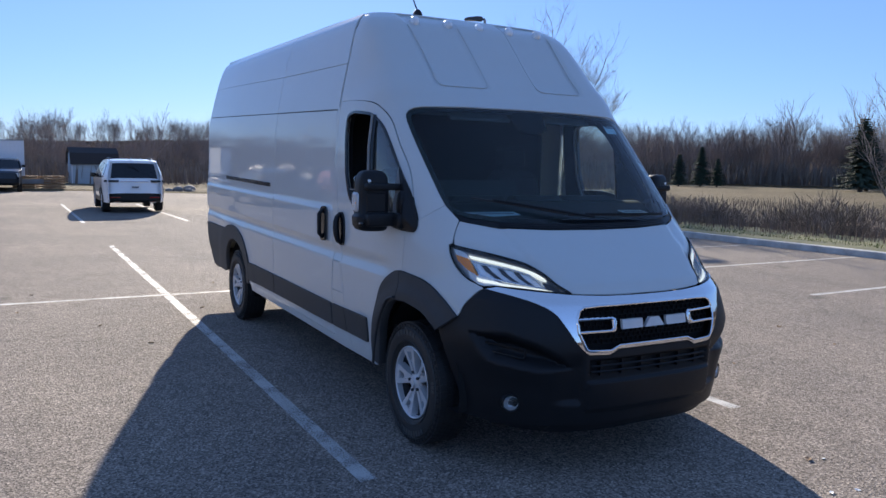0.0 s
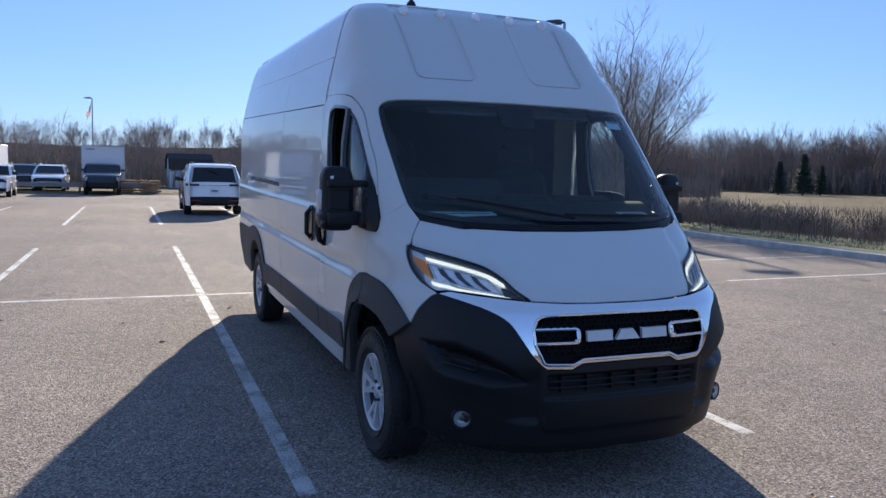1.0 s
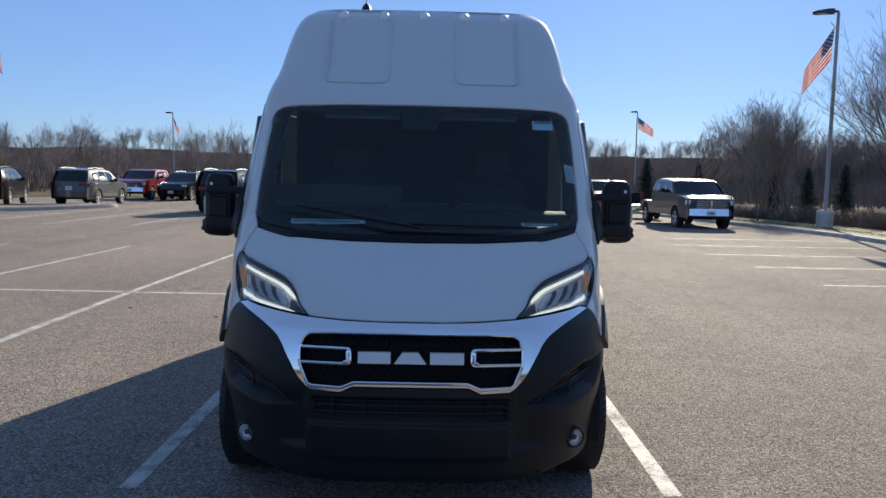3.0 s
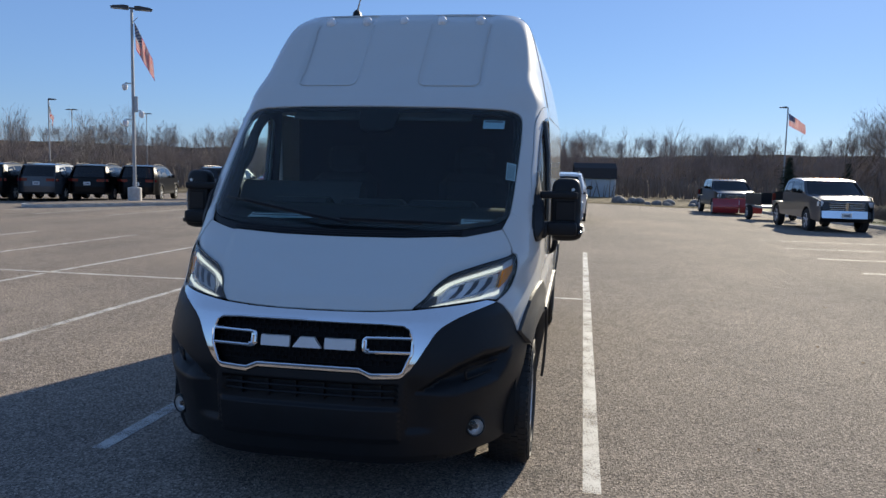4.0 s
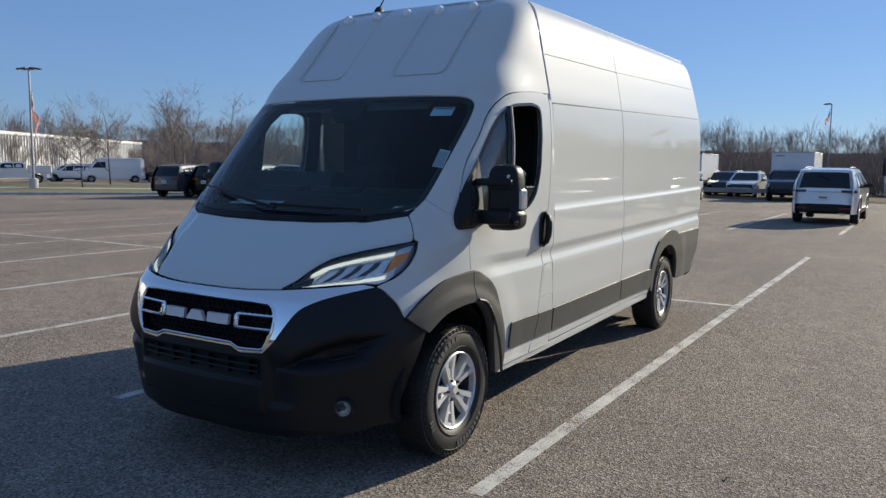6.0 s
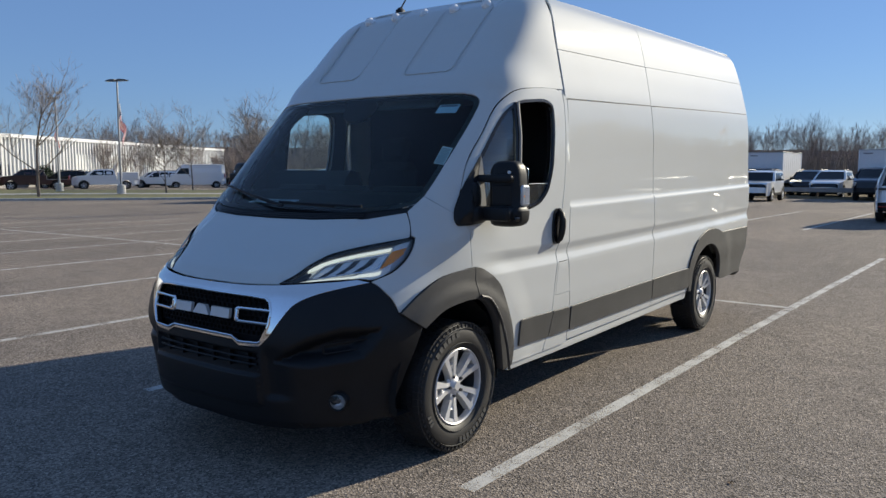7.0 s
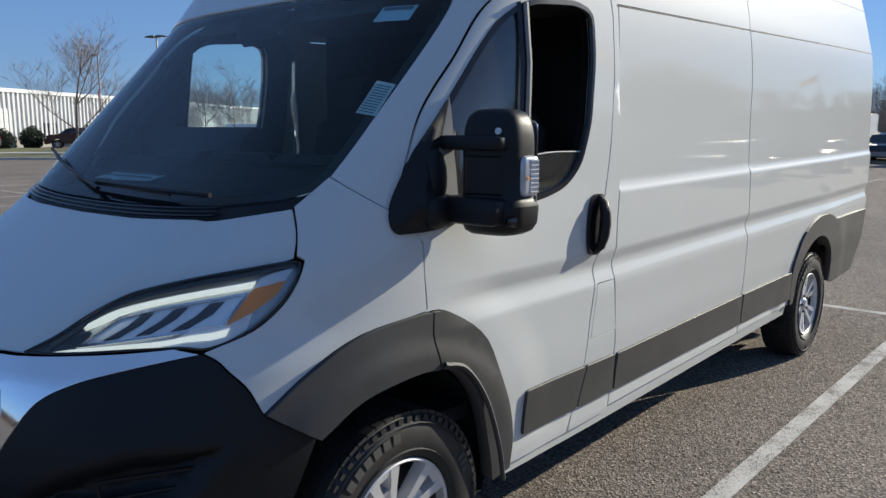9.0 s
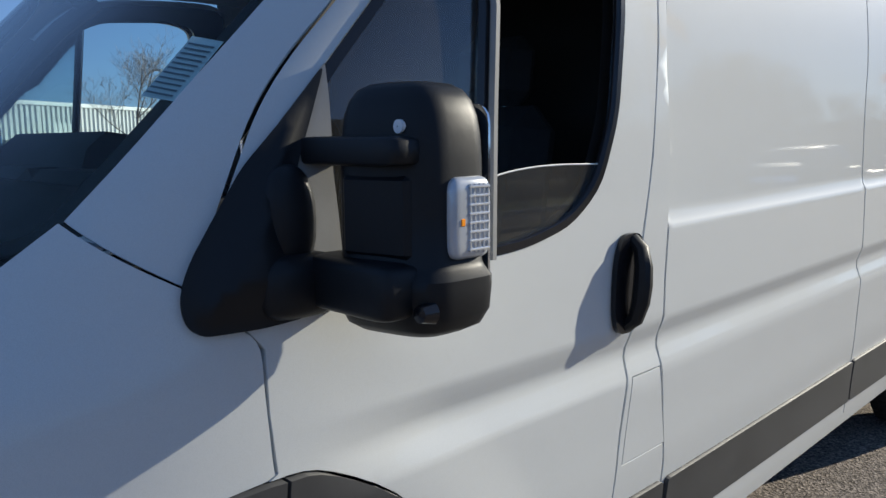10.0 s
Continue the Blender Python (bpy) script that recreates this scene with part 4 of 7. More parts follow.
    for bx, bz, tx, tz in ((0.60, 1.335, -0.03, 1.345), (0.02, 1.325, -0.62, 1.425)):
        pts = [Vector(nose(at_x(bx + (tx - bx) * k / 10, bz + (tz - bz) * k / 10), bz + (tz - bz) * k / 10)) + Vector((0, -0.022, 0.022)) for k in range(11)]
        wiper = Geo().tube(pts, [0.008] * 5 + [0.006] * 6, 6).ob("wiper", PLASTIC, van, "black wiper arm resting on the glass")
        mid = pts[6]
        d = (pts[10] - pts[4]).normalized()
        Geo().tube([pts[3] + Vector((0, 0.008, -0.012)), mid + Vector((0, 0.006, -0.008)), pts[10] + d * 0.12 + Vector((0, 0.008, -0.008))], 0.006, 5).ob("blade", RUBBER, wiper)
    # marker lamps and antenna
    for x in (-0.526, -0.263, 0.0, 0.263, 0.526):
        p = Vector(nose(at_x(x, 2.628), 2.628))
        g = Geo().lathe([(0.001, 0.030), (0.018, 0.026), (0.030, 0.012), (0.034, -0.01)], 14)
        rot = Vector((0, -0.72, 0.69)).to_track_quat("Z", "Y").to_matrix()
        g.v = [tuple(rot @ Vector((q[0], q[1] * 1.25, q[2])) + p) for q in g.v]
        lamp = g.ob("marker_lamp", LAMPCLEAR, van, "small clear roof marker lamp")
        Geo().box(p.x, p.y + 0.012, p.z - 0.012, 0.075, 0.05, 0.016, 0.005, rot).ob("base", SILVER, lamp)
    ant = Geo().lathe([(0.034, 0.0), (0.028, 0.03), (0.012, 0.05)], 14)
    ant.v = [(q[0] - 0.394, q[1] * 1.5 + 1.14, q[2] + 2.700) for q in ant.v]
    a_ob = ant.ob("antenna", PLASTIC, van, "black whip antenna on the roof")
    Geo().tube([(-0.394, 1.14, 2.74), (-0.394, 1.30, 2.95)], [0.006, 0.003], 6).ob("whip", PLASTIC, a_ob)
    # sides
    for s in (1, -1):
        side = (lambda k: (lambda y, z: (k * flank(y, z)[0], *flank(y, z)[1:])))(s)
        fender = X((0.819, 1.329), (0.8515, 1.407)) + Yz((-0.0155, 1.3105)) + soft(Yz((-0.0155, 1.3105), (0.040, 1.257), (0.073, 1.215), (0.077, 1.12), (0.084, 1.022)))[1:] + soft(Yz(*[(y, z + 0.002) for y, z in ARCH_FRONT_OUT[6:]]))[:-1] + soft(Yz((-0.434, 0.830)) + X((0.898, 0.905), (0.861, 0.964), (0.831, 0.990))) + soft(X((0.832, 0.992), (0.876, 1.033), (0.900, 1.09), (0.9075, 1.14), (0.9065, 1.17), (0.900, 1.199))) + X((0.884, 1.210), (0.867, 1.246), (0.850, 1.279))
        panel("front_fender", nose, [(s * a, b) for a, b in fender], SILVER, van, step=0.028, gap=0.0008, relief=nose_swell)
        door_out = [(0.078, 1.215), (0.044, 1.257)] + soft(DOOR_TOP + [(1.06, 2.060), (1.12, 2.03)]) + soft(DOOR_REAR) + [(0.93, 0.375)] + soft(ARCH_FRONT_OUT)[:25] + [(0.086, 1.024), (0.078, 1.12)]
        hole = rounded(WINDOW, 0.05, 3)
        door = panel("cab_door", side, door_out, SILVER, van, holes=[hole], step=0.022, gap=0.0015, rim=0.03, label="silver cab door with lowered window")
        panel("window_rubber", side, hole, GLOSS_BLACK, door, holes=[inset(hole, 0.016)], step=0.04, off=0.002, rim=0.02)
        panel("door_card", side, inset(door_out, 0.02), DASH, door, holes=[inset(hole, 0.01)], step=0.07, off=-0.05, rim=0)
        Geo().tube([side(0.560, 1.945), side(0.548, 1.75), side(0.530, 1.55), side(0.522, 1.30)], 0.013, 6).ob("window_divider", GLOSS_BLACK, door)
        Geo().tube([(p[0] + s * 0.016, p[1] + 0.012, p[2]) for p in (side(0.560, 1.945), side(0.548, 1.75), side(0.530, 1.55), side(0.522, 1.30))], 0.010, 6).ob("divider_strip", SAIL, door)
        quarter = [(0.07, 1.315), (0.11, 1.44), (0.21, 1.61), (0.365, 1.785), (0.46, 1.88), (0.552, 1.935), (0.54, 1.7), (0.515, 1.30)]
        panel("quarter_glass", side, quarter, QUARTERGLASS, door, step=0.08, off=-0.008, rim=0).visible_shadow = False
        low = [(0.532, 1.300), (0.537, 1.440), (0.614, 1.456), (0.743, 1.465), (0.932, 1.463), (0.905, 1.415), (0.80, 1.34), (0.66, 1.308)]
        lg = panel("lowered_glass", side, low, DUSTYGLASS, door, step=0.05, off=-0.012, rim=0, label="dusty edge of the lowered side glass")
        Geo().tube([Vector(side(y, z)) - Vector((s * 0.012, 0, 0)) for y, z in soft(low[1:5])], 0.0018, 5).ob("glass_edge", PAPER, lg)
        hd = Geo()
        cup = [(0.058 * math.copysign(abs(math.cos(q)) ** 0.62, math.cos(q)) + 0.06 * 0.115 * math.sin(q), 0.115 * math.copysign(abs(math.sin(q)) ** 0.75, math.sin(q))) for q in np.linspace(0, 2 * math.pi, 37)[:-1]]
        hd.prism(cup, 0.0, 0.012, lambda a, b, h: Vector(side(1.008 + a, 1.19 + b)) + Vector((s * (h + 0.002), 0, 0)))
        h_ob = hd.ob("door_handle", GLOSS_BLACK, door, "black pull handle")
        Geo().tube([Vector(side(1.012 + 0.1 * (z - 1.19), z)) + Vector((s * d, 0, 0)) for z, d in ((1.09, 0.008), (1.11, 0.032), (1.15, 0.042), (1.19, 0.044), (1.23, 0.042), (1.27, 0.032), (1.292, 0.008))], [0.014, 0.018, 0.021, 0.022, 0.021, 0.018, 0.014], 10).ob("grip", PLASTIC, h_ob)
        # arch trims, lower strips

        def arch_relief(psi, z):
            y = nose(psi, z)[1]
            r = math.hypot(y, z - 0.36)
            return nose_swell(psi, z) + 0.016 + 0.012 * smooth(0.60, 0.52, r) * smooth(0.4, 0.7, z)

        arch_out, arch_in = soft(ARCH_FRONT_OUT), soft(ARCH_FRONT_IN)
        fore = [p for p in arch_out[::-1] if p[0] < 0.09] + [(0.097, 1.013), (0.119, 0.839)] + [p for p in arch_in[::-1] if p[0] < 0.112]
        aft = [(0.100, 1.013)] + [p for p in arch_out[::-1] if p[0] > 0.107] + [p for p in arch_in[::-1] if p[0] > 0.13] + [(0.123, 0.839)]
        for half in (fore, aft):
            panel("arch_trim", nose, [(s * a, b) for a, b in Yz(*half)], TRIM, van, step=0.025, gap=0.001, rim=0.05, relief=arch_relief, label="grey-black plastic wheel arch trim")
        lip = [Vector(nose(s * at_y(y, z), z)) for y, z in curve_through([(0.12, 0.855), (0.215, 0.822), (0.32, 0.70), (0.40, 0.53), (0.452, 0.37)], 5)]
        Geo().tube([p + Vector((s * 0.048, 0, 0)) for p in lip], 0.009, 6).ob("arch_lip", TRIM, van)
        rear_trim = soft(ARCH_REAR_OUT) + [(4.55, 0.878), (5.0, 0.872), (5.30, 0.866), (5.29, 0.62), (5.12, 0.40), (4.50, 0.40)] + soft(ARCH_REAR_IN)
        panel("rear_corner_trim", side, rear_trim, TRIM, van, step=0.04, off=0.014, rim=0.04, label="grey-black rear arch and bumper corner")
        for nm, poly in (("door_strip", [(0.60, 0.640), (1.008, 0.634), (0.965, 0.470), (0.60, 0.474)]), ("side_strip", [(1.015, 0.634), (1.235, 0.630), (1.25, 0.468), (0.975, 0.470)]), ("side_strip", [(1.262, 0.628), (2.665, 0.626), (2.69, 0.455), (1.266, 0.466)]), ("side_strip", [(2.685, 0.626), (3.50, 0.622), (3.545, 0.442), (2.705, 0.454)])):
            panel(nm, side, rounded(poly, 0.012, 2), TRIM, van, step=0.08, off=0.013, rim=0.015)
        # body side panels
        post = [(1.128, 2.04)] + [(y + 0.006, z) for y, z in DOOR_REAR] + [(0.945, 0.375), (1.25, 0.378)] + [(y - 0.006, z) for y, z in PANEL_FRONT[::-1]]
        flap = [(1.055, 0.955), (1.182, 0.955), (1.236, 0.735), (1.035, 0.735)]
        panel("door_post", side, post, SILVER, van, holes=[flap], step=0.025, gap=0.001)
        panel("fuel_flap" if s > 0 else "post_flap", side, flap, SILVER, van, step=0.05, gap=0.003)
        mid = MID_SEAM
        panel("side_panel" if s > 0 else "sliding_door", side, PANEL_FRONT + [(1.26, 0.395)] + [(y - 0.003, z) for y, z in mid[::-1]], SILVER, van, step=0.026, gap=0.0015, rim=0.03)
        quarterp = [(y + 0.003, z) for y, z in mid] + soft([(3.56, 0.40)] + ARCH_REAR_OUT[1:]) + [(4.55, 0.878), (5.0, 0.872), (5.325, 0.868), (5.33, 1.4), (5.262, 2.068)]
        panel("rear_quarter", side, quarterp, SILVER, van, step=0.026, gap=0.0025)
        panel("upper_side", side, [(1.162, 2.012), (2.578, 2.032), (2.60, 2.337), (1.168, 2.328)], SILVER, van, step=0.05, gap=0.001)
        panel("upper_side", side, [(2.584, 2.032), (5.26, 2.073), (5.222, 2.389), (2.606, 2.339)], SILVER, van, step=0.05, gap=0.001)
        panel("upper_side", side, [(1.168, 2.331), (2.60, 2.341), (2.63, 2.697), (1.245, 2.697), (1.20, 2.55)], SILVER, van, step=0.05, gap=0.001)
        panel("upper_side", side, [(2.606, 2.341), (5.222, 2.391), (5.16, 2.697), (2.636, 2.697)], SILVER, van, step=0.05, gap=0.001)
        Geo().tube([side(y, 2.006 + 0.0155 * (y - 1.2)) for y in np.linspace(1.17, 5.25, 12)], 0.0022, 5).ob("drip_seam", TRIM, van)
        panel("post_backing", side, [(1.10, 1.90), (1.30, 1.90), (1.30, 2.10), (1.10, 2.10)], SILVER, van, step=0.1, off=-0.010, rim=0)
        panel("sill", side, [(0.54, 0.375), (3.56, 0.392), (3.56, 0.33), (0.54, 0.33)], SILVER, van, step=0.15, off=-0.012, rim=0.02)
        if s < 0:
            rail = [(2.75, 1.432), (4.35, 1.44), (4.35, 1.405), (2.75, 1.397)]
            panel("slide_rail", side, rail, GLOSS_BLACK, van, step=0.1, off=0.006, rim=0.01, label="slide rail of the cargo door")
            hs = Geo().prism(rounded([(-0.05, -0.125), (0.05, -0.125), (0.05, 0.125), (-0.05, 0.125)], 0.04), 0.0, 0.014, lambda a, b, h: Vector(side(1.33 + a, 1.20 + b)) + Vector((s * (h + 0.012), 0, 0)))
            sh = hs.ob("slide_handle", GLOSS_BLACK, van, "black handle of the sliding door")
            Geo().tube([Vector(side(1.33, z)) + Vector((s * d, 0, 0)) for z, d in ((1.10, 0.02), (1.13, 0.05), (1.27, 0.05), (1.30, 0.02))], 0.016, 8).ob("grip", PLASTIC, sh)
        # mirrors
        mirror(van, s, side)
        # wheels and wells
        for yw, zz in ((0.0, 0.360), (4.035, 0.362)):
            wheel("wheel", van, pose(s * (0.885 if yw == 0 else 0.875), yw, zz, 17 * s + 8), s)
            well = Geo().lathe([(0.43, s * 0.66), (0.47, s * 0.66), (0.475, s * 0.93)], 24, "x", (0, yw, 0.38))
            well.v = [q if q[2] > 0.30 else (q[0], q[1], 0.30) for q in well.v]
            well.ob("wheel_well", WELL, van, fix=False)
    # floor, tail, inside
    Geo().box(0, 2.25, 0.36, 1.30, 5.6, 0.14, 0.03).ob("underbody", WELL, van)
    Geo().box(0, -0.05, 0.55, 1.24, 1.5, 0.6, 0.03).ob("engine_bay", WELL, van)
    for yw in (0.0, 4.035):
        Geo().tube([(-0.85, yw, 0.36), (0.85, yw, 0.36)], 0.05, 8).ob("axle", WELL, van)
    tail = rounded([(-0.95, 0.42), (0.95, 0.42), (0.96, 1.4), (0.93, 2.1), (0.83, 2.45), (0.70, 2.64), (-0.70, 2.64), (-0.83, 2.45), (-0.93, 2.1), (-0.96, 1.4)], 0.05)
    panel("rear_door", lambda x, z: (x, interp(REAR, z) - 0.06 * abs(x) ** 6, z + 0.065), tail, SILVER, van, step=0.15, centre=(0, 2, 1.1))
    Geo().box(0, 5.30, 0.50, 1.85, 0.14, 0.22, 0.04).ob("rear_bumper", TRIM, van)
    for s in (1, -1):
        Geo().box(s * 0.90, 5.315, 1.35, 0.10, 0.06, 0.75, 0.02).ob("tail_lamp", REDLENS, van)
    cab(van)
    return van


def mirror(van, s, side):
    """Tall towing mirror on two arms, with clear lamp, camera nub and triangular mount."""
    base = [(-0.034, 1.30), (-0.014, 1.348), (0.024, 1.405), (0.073, 1.475), (0.152, 1.556), (0.222, 1.633), (0.150, 1.475), (0.142, 1.40), (0.150, 1.30), (0.150, 1.256), (0.076, 1.248), (-0.012, 1.247), (-0.030, 1.264)]

    def dome(y, z):
        return 0.012 + 0.026 * smooth(0.0, 0.075, edge_distance((y, z), base))

    mount = panel("mirror_mount", side, rounded(base, 0.02, 3), PLASTIC, van, step=0.016, rim=0.03, relief=dome, label="black towing mirror with clear side lamp")
    panel("sail", side, [(0.140, 1.545), (0.224, 1.636), (0.209, 1.47), (0.216, 1.29), (0.13, 1.29), (0.13, 1.47)], SAIL, mount, step=0.04, off=0.007, rim=0.01, label="light grey sail triangle")

    def blob(name, c, h, e=2.6, mat=PLASTIC):
        """A rounded lump: a superellipsoid of half sizes h."""
        v, n, k = [], 24, 12
        pw = lambda q, p: math.copysign(abs(q) ** (2 / p), q)
        for i in range(k + 1):
            b = math.pi * (i / k - 0.5)
            for j in range(n):
                a = 2 * math.pi * j / n
                v.append((c[0] + h[0] * pw(math.cos(b), e) * pw(math.cos(a), e), c[1] + h[1] * pw(math.cos(b), e) * pw(math.sin(a), e), c[2] + h[2] * pw(math.sin(b), e)))
        g = Geo().add(v, [(i * n + j, i * n + (j + 1) % n, (i + 1) * n + (j + 1) % n, (i + 1) * n + j) for i in range(k) for j in range(n)])
        return g.ob(name, mat, mount, angle=60)

    blob("hinge", (s * 0.990, 0.130, 1.400), (0.034, 0.046, 0.085), 2.4)
    blob("foot", (s * 0.995, 0.135, 1.305), (0.050, 0.070, 0.050), 3.4)
    for z, hz, hy, x0 in ((1.503, 0.021, 0.032, 0.968), (1.311, 0.040, 0.050, 0.985)):
        blob("arm", (s * (x0 + 1.205) / 2, 0.190, z), ((1.205 - x0) / 2, hy, hz), 7.0)
    # housing: stacked rounded sections, a fuller foot and a domed top
    v, n = [], 40
    rows = [(1.238, 0.45, 0.0), (1.242, 0.74, 0.0), (1.254, 0.90, 0.6), (1.276, 0.97, 1.0), (1.31, 1.0, 1.0), (1.326, 1.0, 1.0), (1.337, 1.0, 0.3), (1.345, 1.0, 0.0), (1.42, 1.0, 0.0), (1.49, 0.995, 0.0), (1.525, 0.975, 0.0), (1.552, 0.93, 0.0), (1.573, 0.85, 0.0), (1.588, 0.73, 0.0), (1.596, 0.56, 0.0), (1.599, 0.30, 0.0), (1.6, 0.02, 0.0)]
    for z, k, full in rows:
        for j in range(n):
            a = 2 * math.pi * j / n
            ca, sa = math.cos(a), math.sin(a)
            x = 0.087 * k * math.copysign(abs(ca) ** 0.5, ca)
            y = 0.066 * k * math.copysign(abs(sa) ** 0.55, sa)
            x += full * (0.016 if ca > 0 else 0.004)
            y += full * (-0.012 if sa < 0 else 0.0)
            v.append((s * (1.138 + x), 0.247 + y + 0.018 * (x / 0.08), z))
    m = len(rows)
    faces = [(i * n + j, i * n + (j + 1) % n, (i + 1) * n + (j + 1) % n, (i + 1) * n + j) for i in range(m - 1) for j in range(n)] + [tuple(range(n))]
    Geo().add(v, faces).ob("housing", PLASTIC, mount, angle=45)
    g = Geo().prism(rounded([(-0.068, -0.145), (0.068, -0.145), (0.068, 0.14), (-0.068, 0.14)], 0.03), 0.0, 0.004, lambda a, b, h: Vector((s * (1.147 + a), 0.3135 + 0.018 * a / 0.08 + h, 1.43 + b)))
    g.ob("mirror_glass", CHROME, mount)
    rot = Matrix.Rotation(s * radians(12), 3, "Z")
    Geo().box(s * 1.135, 0.186, 1.412, 0.120, 0.020, 0.118, 0.008, rot).ob("front_recess", PLASTIC, mount)
    lp = blob("side_lamp", (s * 1.214, 0.275, 1.410), (0.023, 0.040, 0.058), 6.0, LAMPGREY)
    tagged(lp, "clear ribbed side lamp")
    ribs = Geo()
    for k in range(8):
        ribs.box(s * 1.2372, 0.286, 1.366 + k * 0.0125, 0.004, 0.042, 0.004, 0.001)
    for k in range(5):
        ribs.box(s * 1.2372, 0.268 + k * 0.009, 1.410, 0.003, 0.003, 0.096, 0.001)
    ribs.ob("ribs", REFLECTOR, lp)
    Geo().box(s * 1.235, 0.254, 1.405, 0.006, 0.012, 0.014, 0.003).ob("amber_bulb", AMBER, lp)
    Geo().lathe([(0.001, -0.014), (0.012, -0.012), (0.017, 0.01)], 14, "y", (s * 1.222, 0.196, 1.285)).ob("camera_nub", GLOSS_BLACK, mount)
    Geo().lathe([(0.001, -0.0015), (0.0095, -0.001), (0.0095, 0.02)], 18, "y", (s * 1.176, 0.1915, 1.536)).ob("round_sticker", PAPER, mount)


def cab(van):
    """Dashboard, wheel, seats, bulkhead and papers behind the glass."""
    d = Geo()
    prof = [(-0.20, 1.29), (-0.02, 1.340), (0.06, 1.395), (0.13, 1.420), (0.22, 1.415), (0.27, 1.36), (0.28, 1.05), (0.20, 0.9), (-0.2, 0.9)]
    d.prism(prof, -0.84, 0.84, lambda a, b, h: Vector((h, a, b)))
    dash = d.ob("dashboard", DASH, van, "dark grey dashboard", 50)
    for x, w in ((0.42, 0.42), (0.0, 0.40), (-0.45, 0.40)):
        Geo().box(x, 0.19, 1.42, w, 0.14, 0.06, 0.028).ob("dash_binnacle" if x > 0.1 else "dash_bin", DASH, dash)
    # Added block of no known part; it hides the far window's lower edge.
    hump = [(0.20, 1.38), (0.24, 1.50), (0.29, 1.545), (0.36, 1.535), (0.40, 1.44), (0.40, 1.15), (0.20, 1.15)]
    Geo().prism(hump, -0.86, -0.10, lambda a, b, h: Vector((h, a, b))).ob("dash_block", DASH, dash, "dark block added on the passenger side of the dash", 40)
    Geo().box(0.0, 0.285, 1.12, 0.26, 0.02, 0.17, 0.006).ob("screen", GLOSS_BLACK, dash)
    sw = Geo()
    ctr, rot = Vector((0.43, 0.42, 1.20)), Matrix.Rotation(radians(-28), 3, "X")
    sw.tube([ctr + rot @ Vector((0.2 * math.cos(a), 0, 0.2 * math.sin(a))) for a in np.linspace(0, 2 * math.pi, 33)[:-1]], 0.016, 8, closed=True)
    w_ob = sw.ob("steering_wheel", DASH, van, "black steering wheel")
    Geo().box(ctr.x, ctr.y, ctr.z, 0.15, 0.05, 0.11, 0.03, rot).ob("hub", DASH, w_ob)
    for dx, dz in ((-0.12, 0.0), (0.12, 0.0), (0, -0.12)):
        p = ctr + rot @ Vector((dx, 0, dz))
        Geo().box(p.x, p.y, p.z, 0.12 if dx else 0.03, 0.02, 0.03 if dx else 0.12, 0.006, rot).ob("wheel_spoke", DASH, w_ob)
    Geo().tube([ctr, ctr + Vector((0, -0.2, -0.12))], 0.03, 8).ob("column", DASH, w_ob)
    for x in (0.47, -0.47):
        seat = Geo().box(x, 0.80, 0.92, 0.50, 0.52, 0.16, 0.06).ob("seat_base", SEAT, van, "dark cloth cab seat")
        Geo().box(x, 1.09, 1.28, 0.48, 0.16, 0.66, 0.07, Matrix.Rotation(radians(-10), 3, "X")).ob("backrest", SEAT, seat)
        Geo().box(x, 1.17, 1.70, 0.28, 0.10, 0.20, 0.045, Matrix.Rotation(radians(-8), 3, "X")).ob("headrest", SEAT, seat)
        for dx in (-0.06, 0.06):
            Geo().tube([(x + dx, 1.145, 1.57), (x + dx, 1.16, 1.66)], 0.007, 6).ob("headrest_post", SATIN, seat)
        Geo().box(x, 0.80, 0.76, 0.42, 0.46, 0.20, 0.03).ob("seat_box", DASH, seat)
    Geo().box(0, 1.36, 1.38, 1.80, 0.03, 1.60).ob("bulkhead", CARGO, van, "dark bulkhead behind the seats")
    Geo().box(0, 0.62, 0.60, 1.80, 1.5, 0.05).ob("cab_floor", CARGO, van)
    Geo().box(0, 0.98, 2.03, 1.50, 0.75, 0.02, 0.008).ob("headliner", LINER, van, "grey cab roof lining")
    for s in (1, -1):
        Geo().box(s * 0.33, 0.40, 1.975, 0.46, 0.16, 0.02, 0.008, Matrix.Rotation(radians(35), 3, "X")).ob("sun_visor", LINER, van)
        pill = [Vector((s * 0.835, 0.02, 1.42)), Vector((s * 0.845, 0.23, 1.66)), Vector((s * 0.835, 0.44, 1.89)), Vector((s * 0.81, 0.56, 1.99))]
        Geo().tube(pill, 0.030, 8).ob("pillar_lining", DASH, van)
    Geo().tube([(-0.845, 0.20, 1.60), (-0.80, 0.22, 1.68), (-0.80, 0.30, 1.78), (-0.835, 0.35, 1.84)], 0.019, 8).ob("grab_handle", DASH, van)
    # papers: stickers on the glass, sheets on the dash
    def sheet(name, c, w, h, mat, printed, label):
        u = [(c[0] - w / 2, c[1] + h / 2), (c[0] + w / 2, c[1] + h / 2), (c[0] + w / 2, c[1] - h / 2), (c[0] - w / 2, c[1] - h / 2)]
        ob = panel(name, nose, X(*u), mat, van, step=0.1, off=-0.016, rim=0, label=label)
        for k, (a, b) in enumerate(printed):
            z = c[1] + h / 2 - h * a
            zz = z - h * b
            bar = X((c[0] - w * 0.42, z), (c[0] + w * 0.42, z), (c[0] + w * 0.42, zz), (c[0] - w * 0.42, zz))
            panel("print_bar", nose, bar, PRINT, ob, step=0.1, off=-0.0135, rim=0)

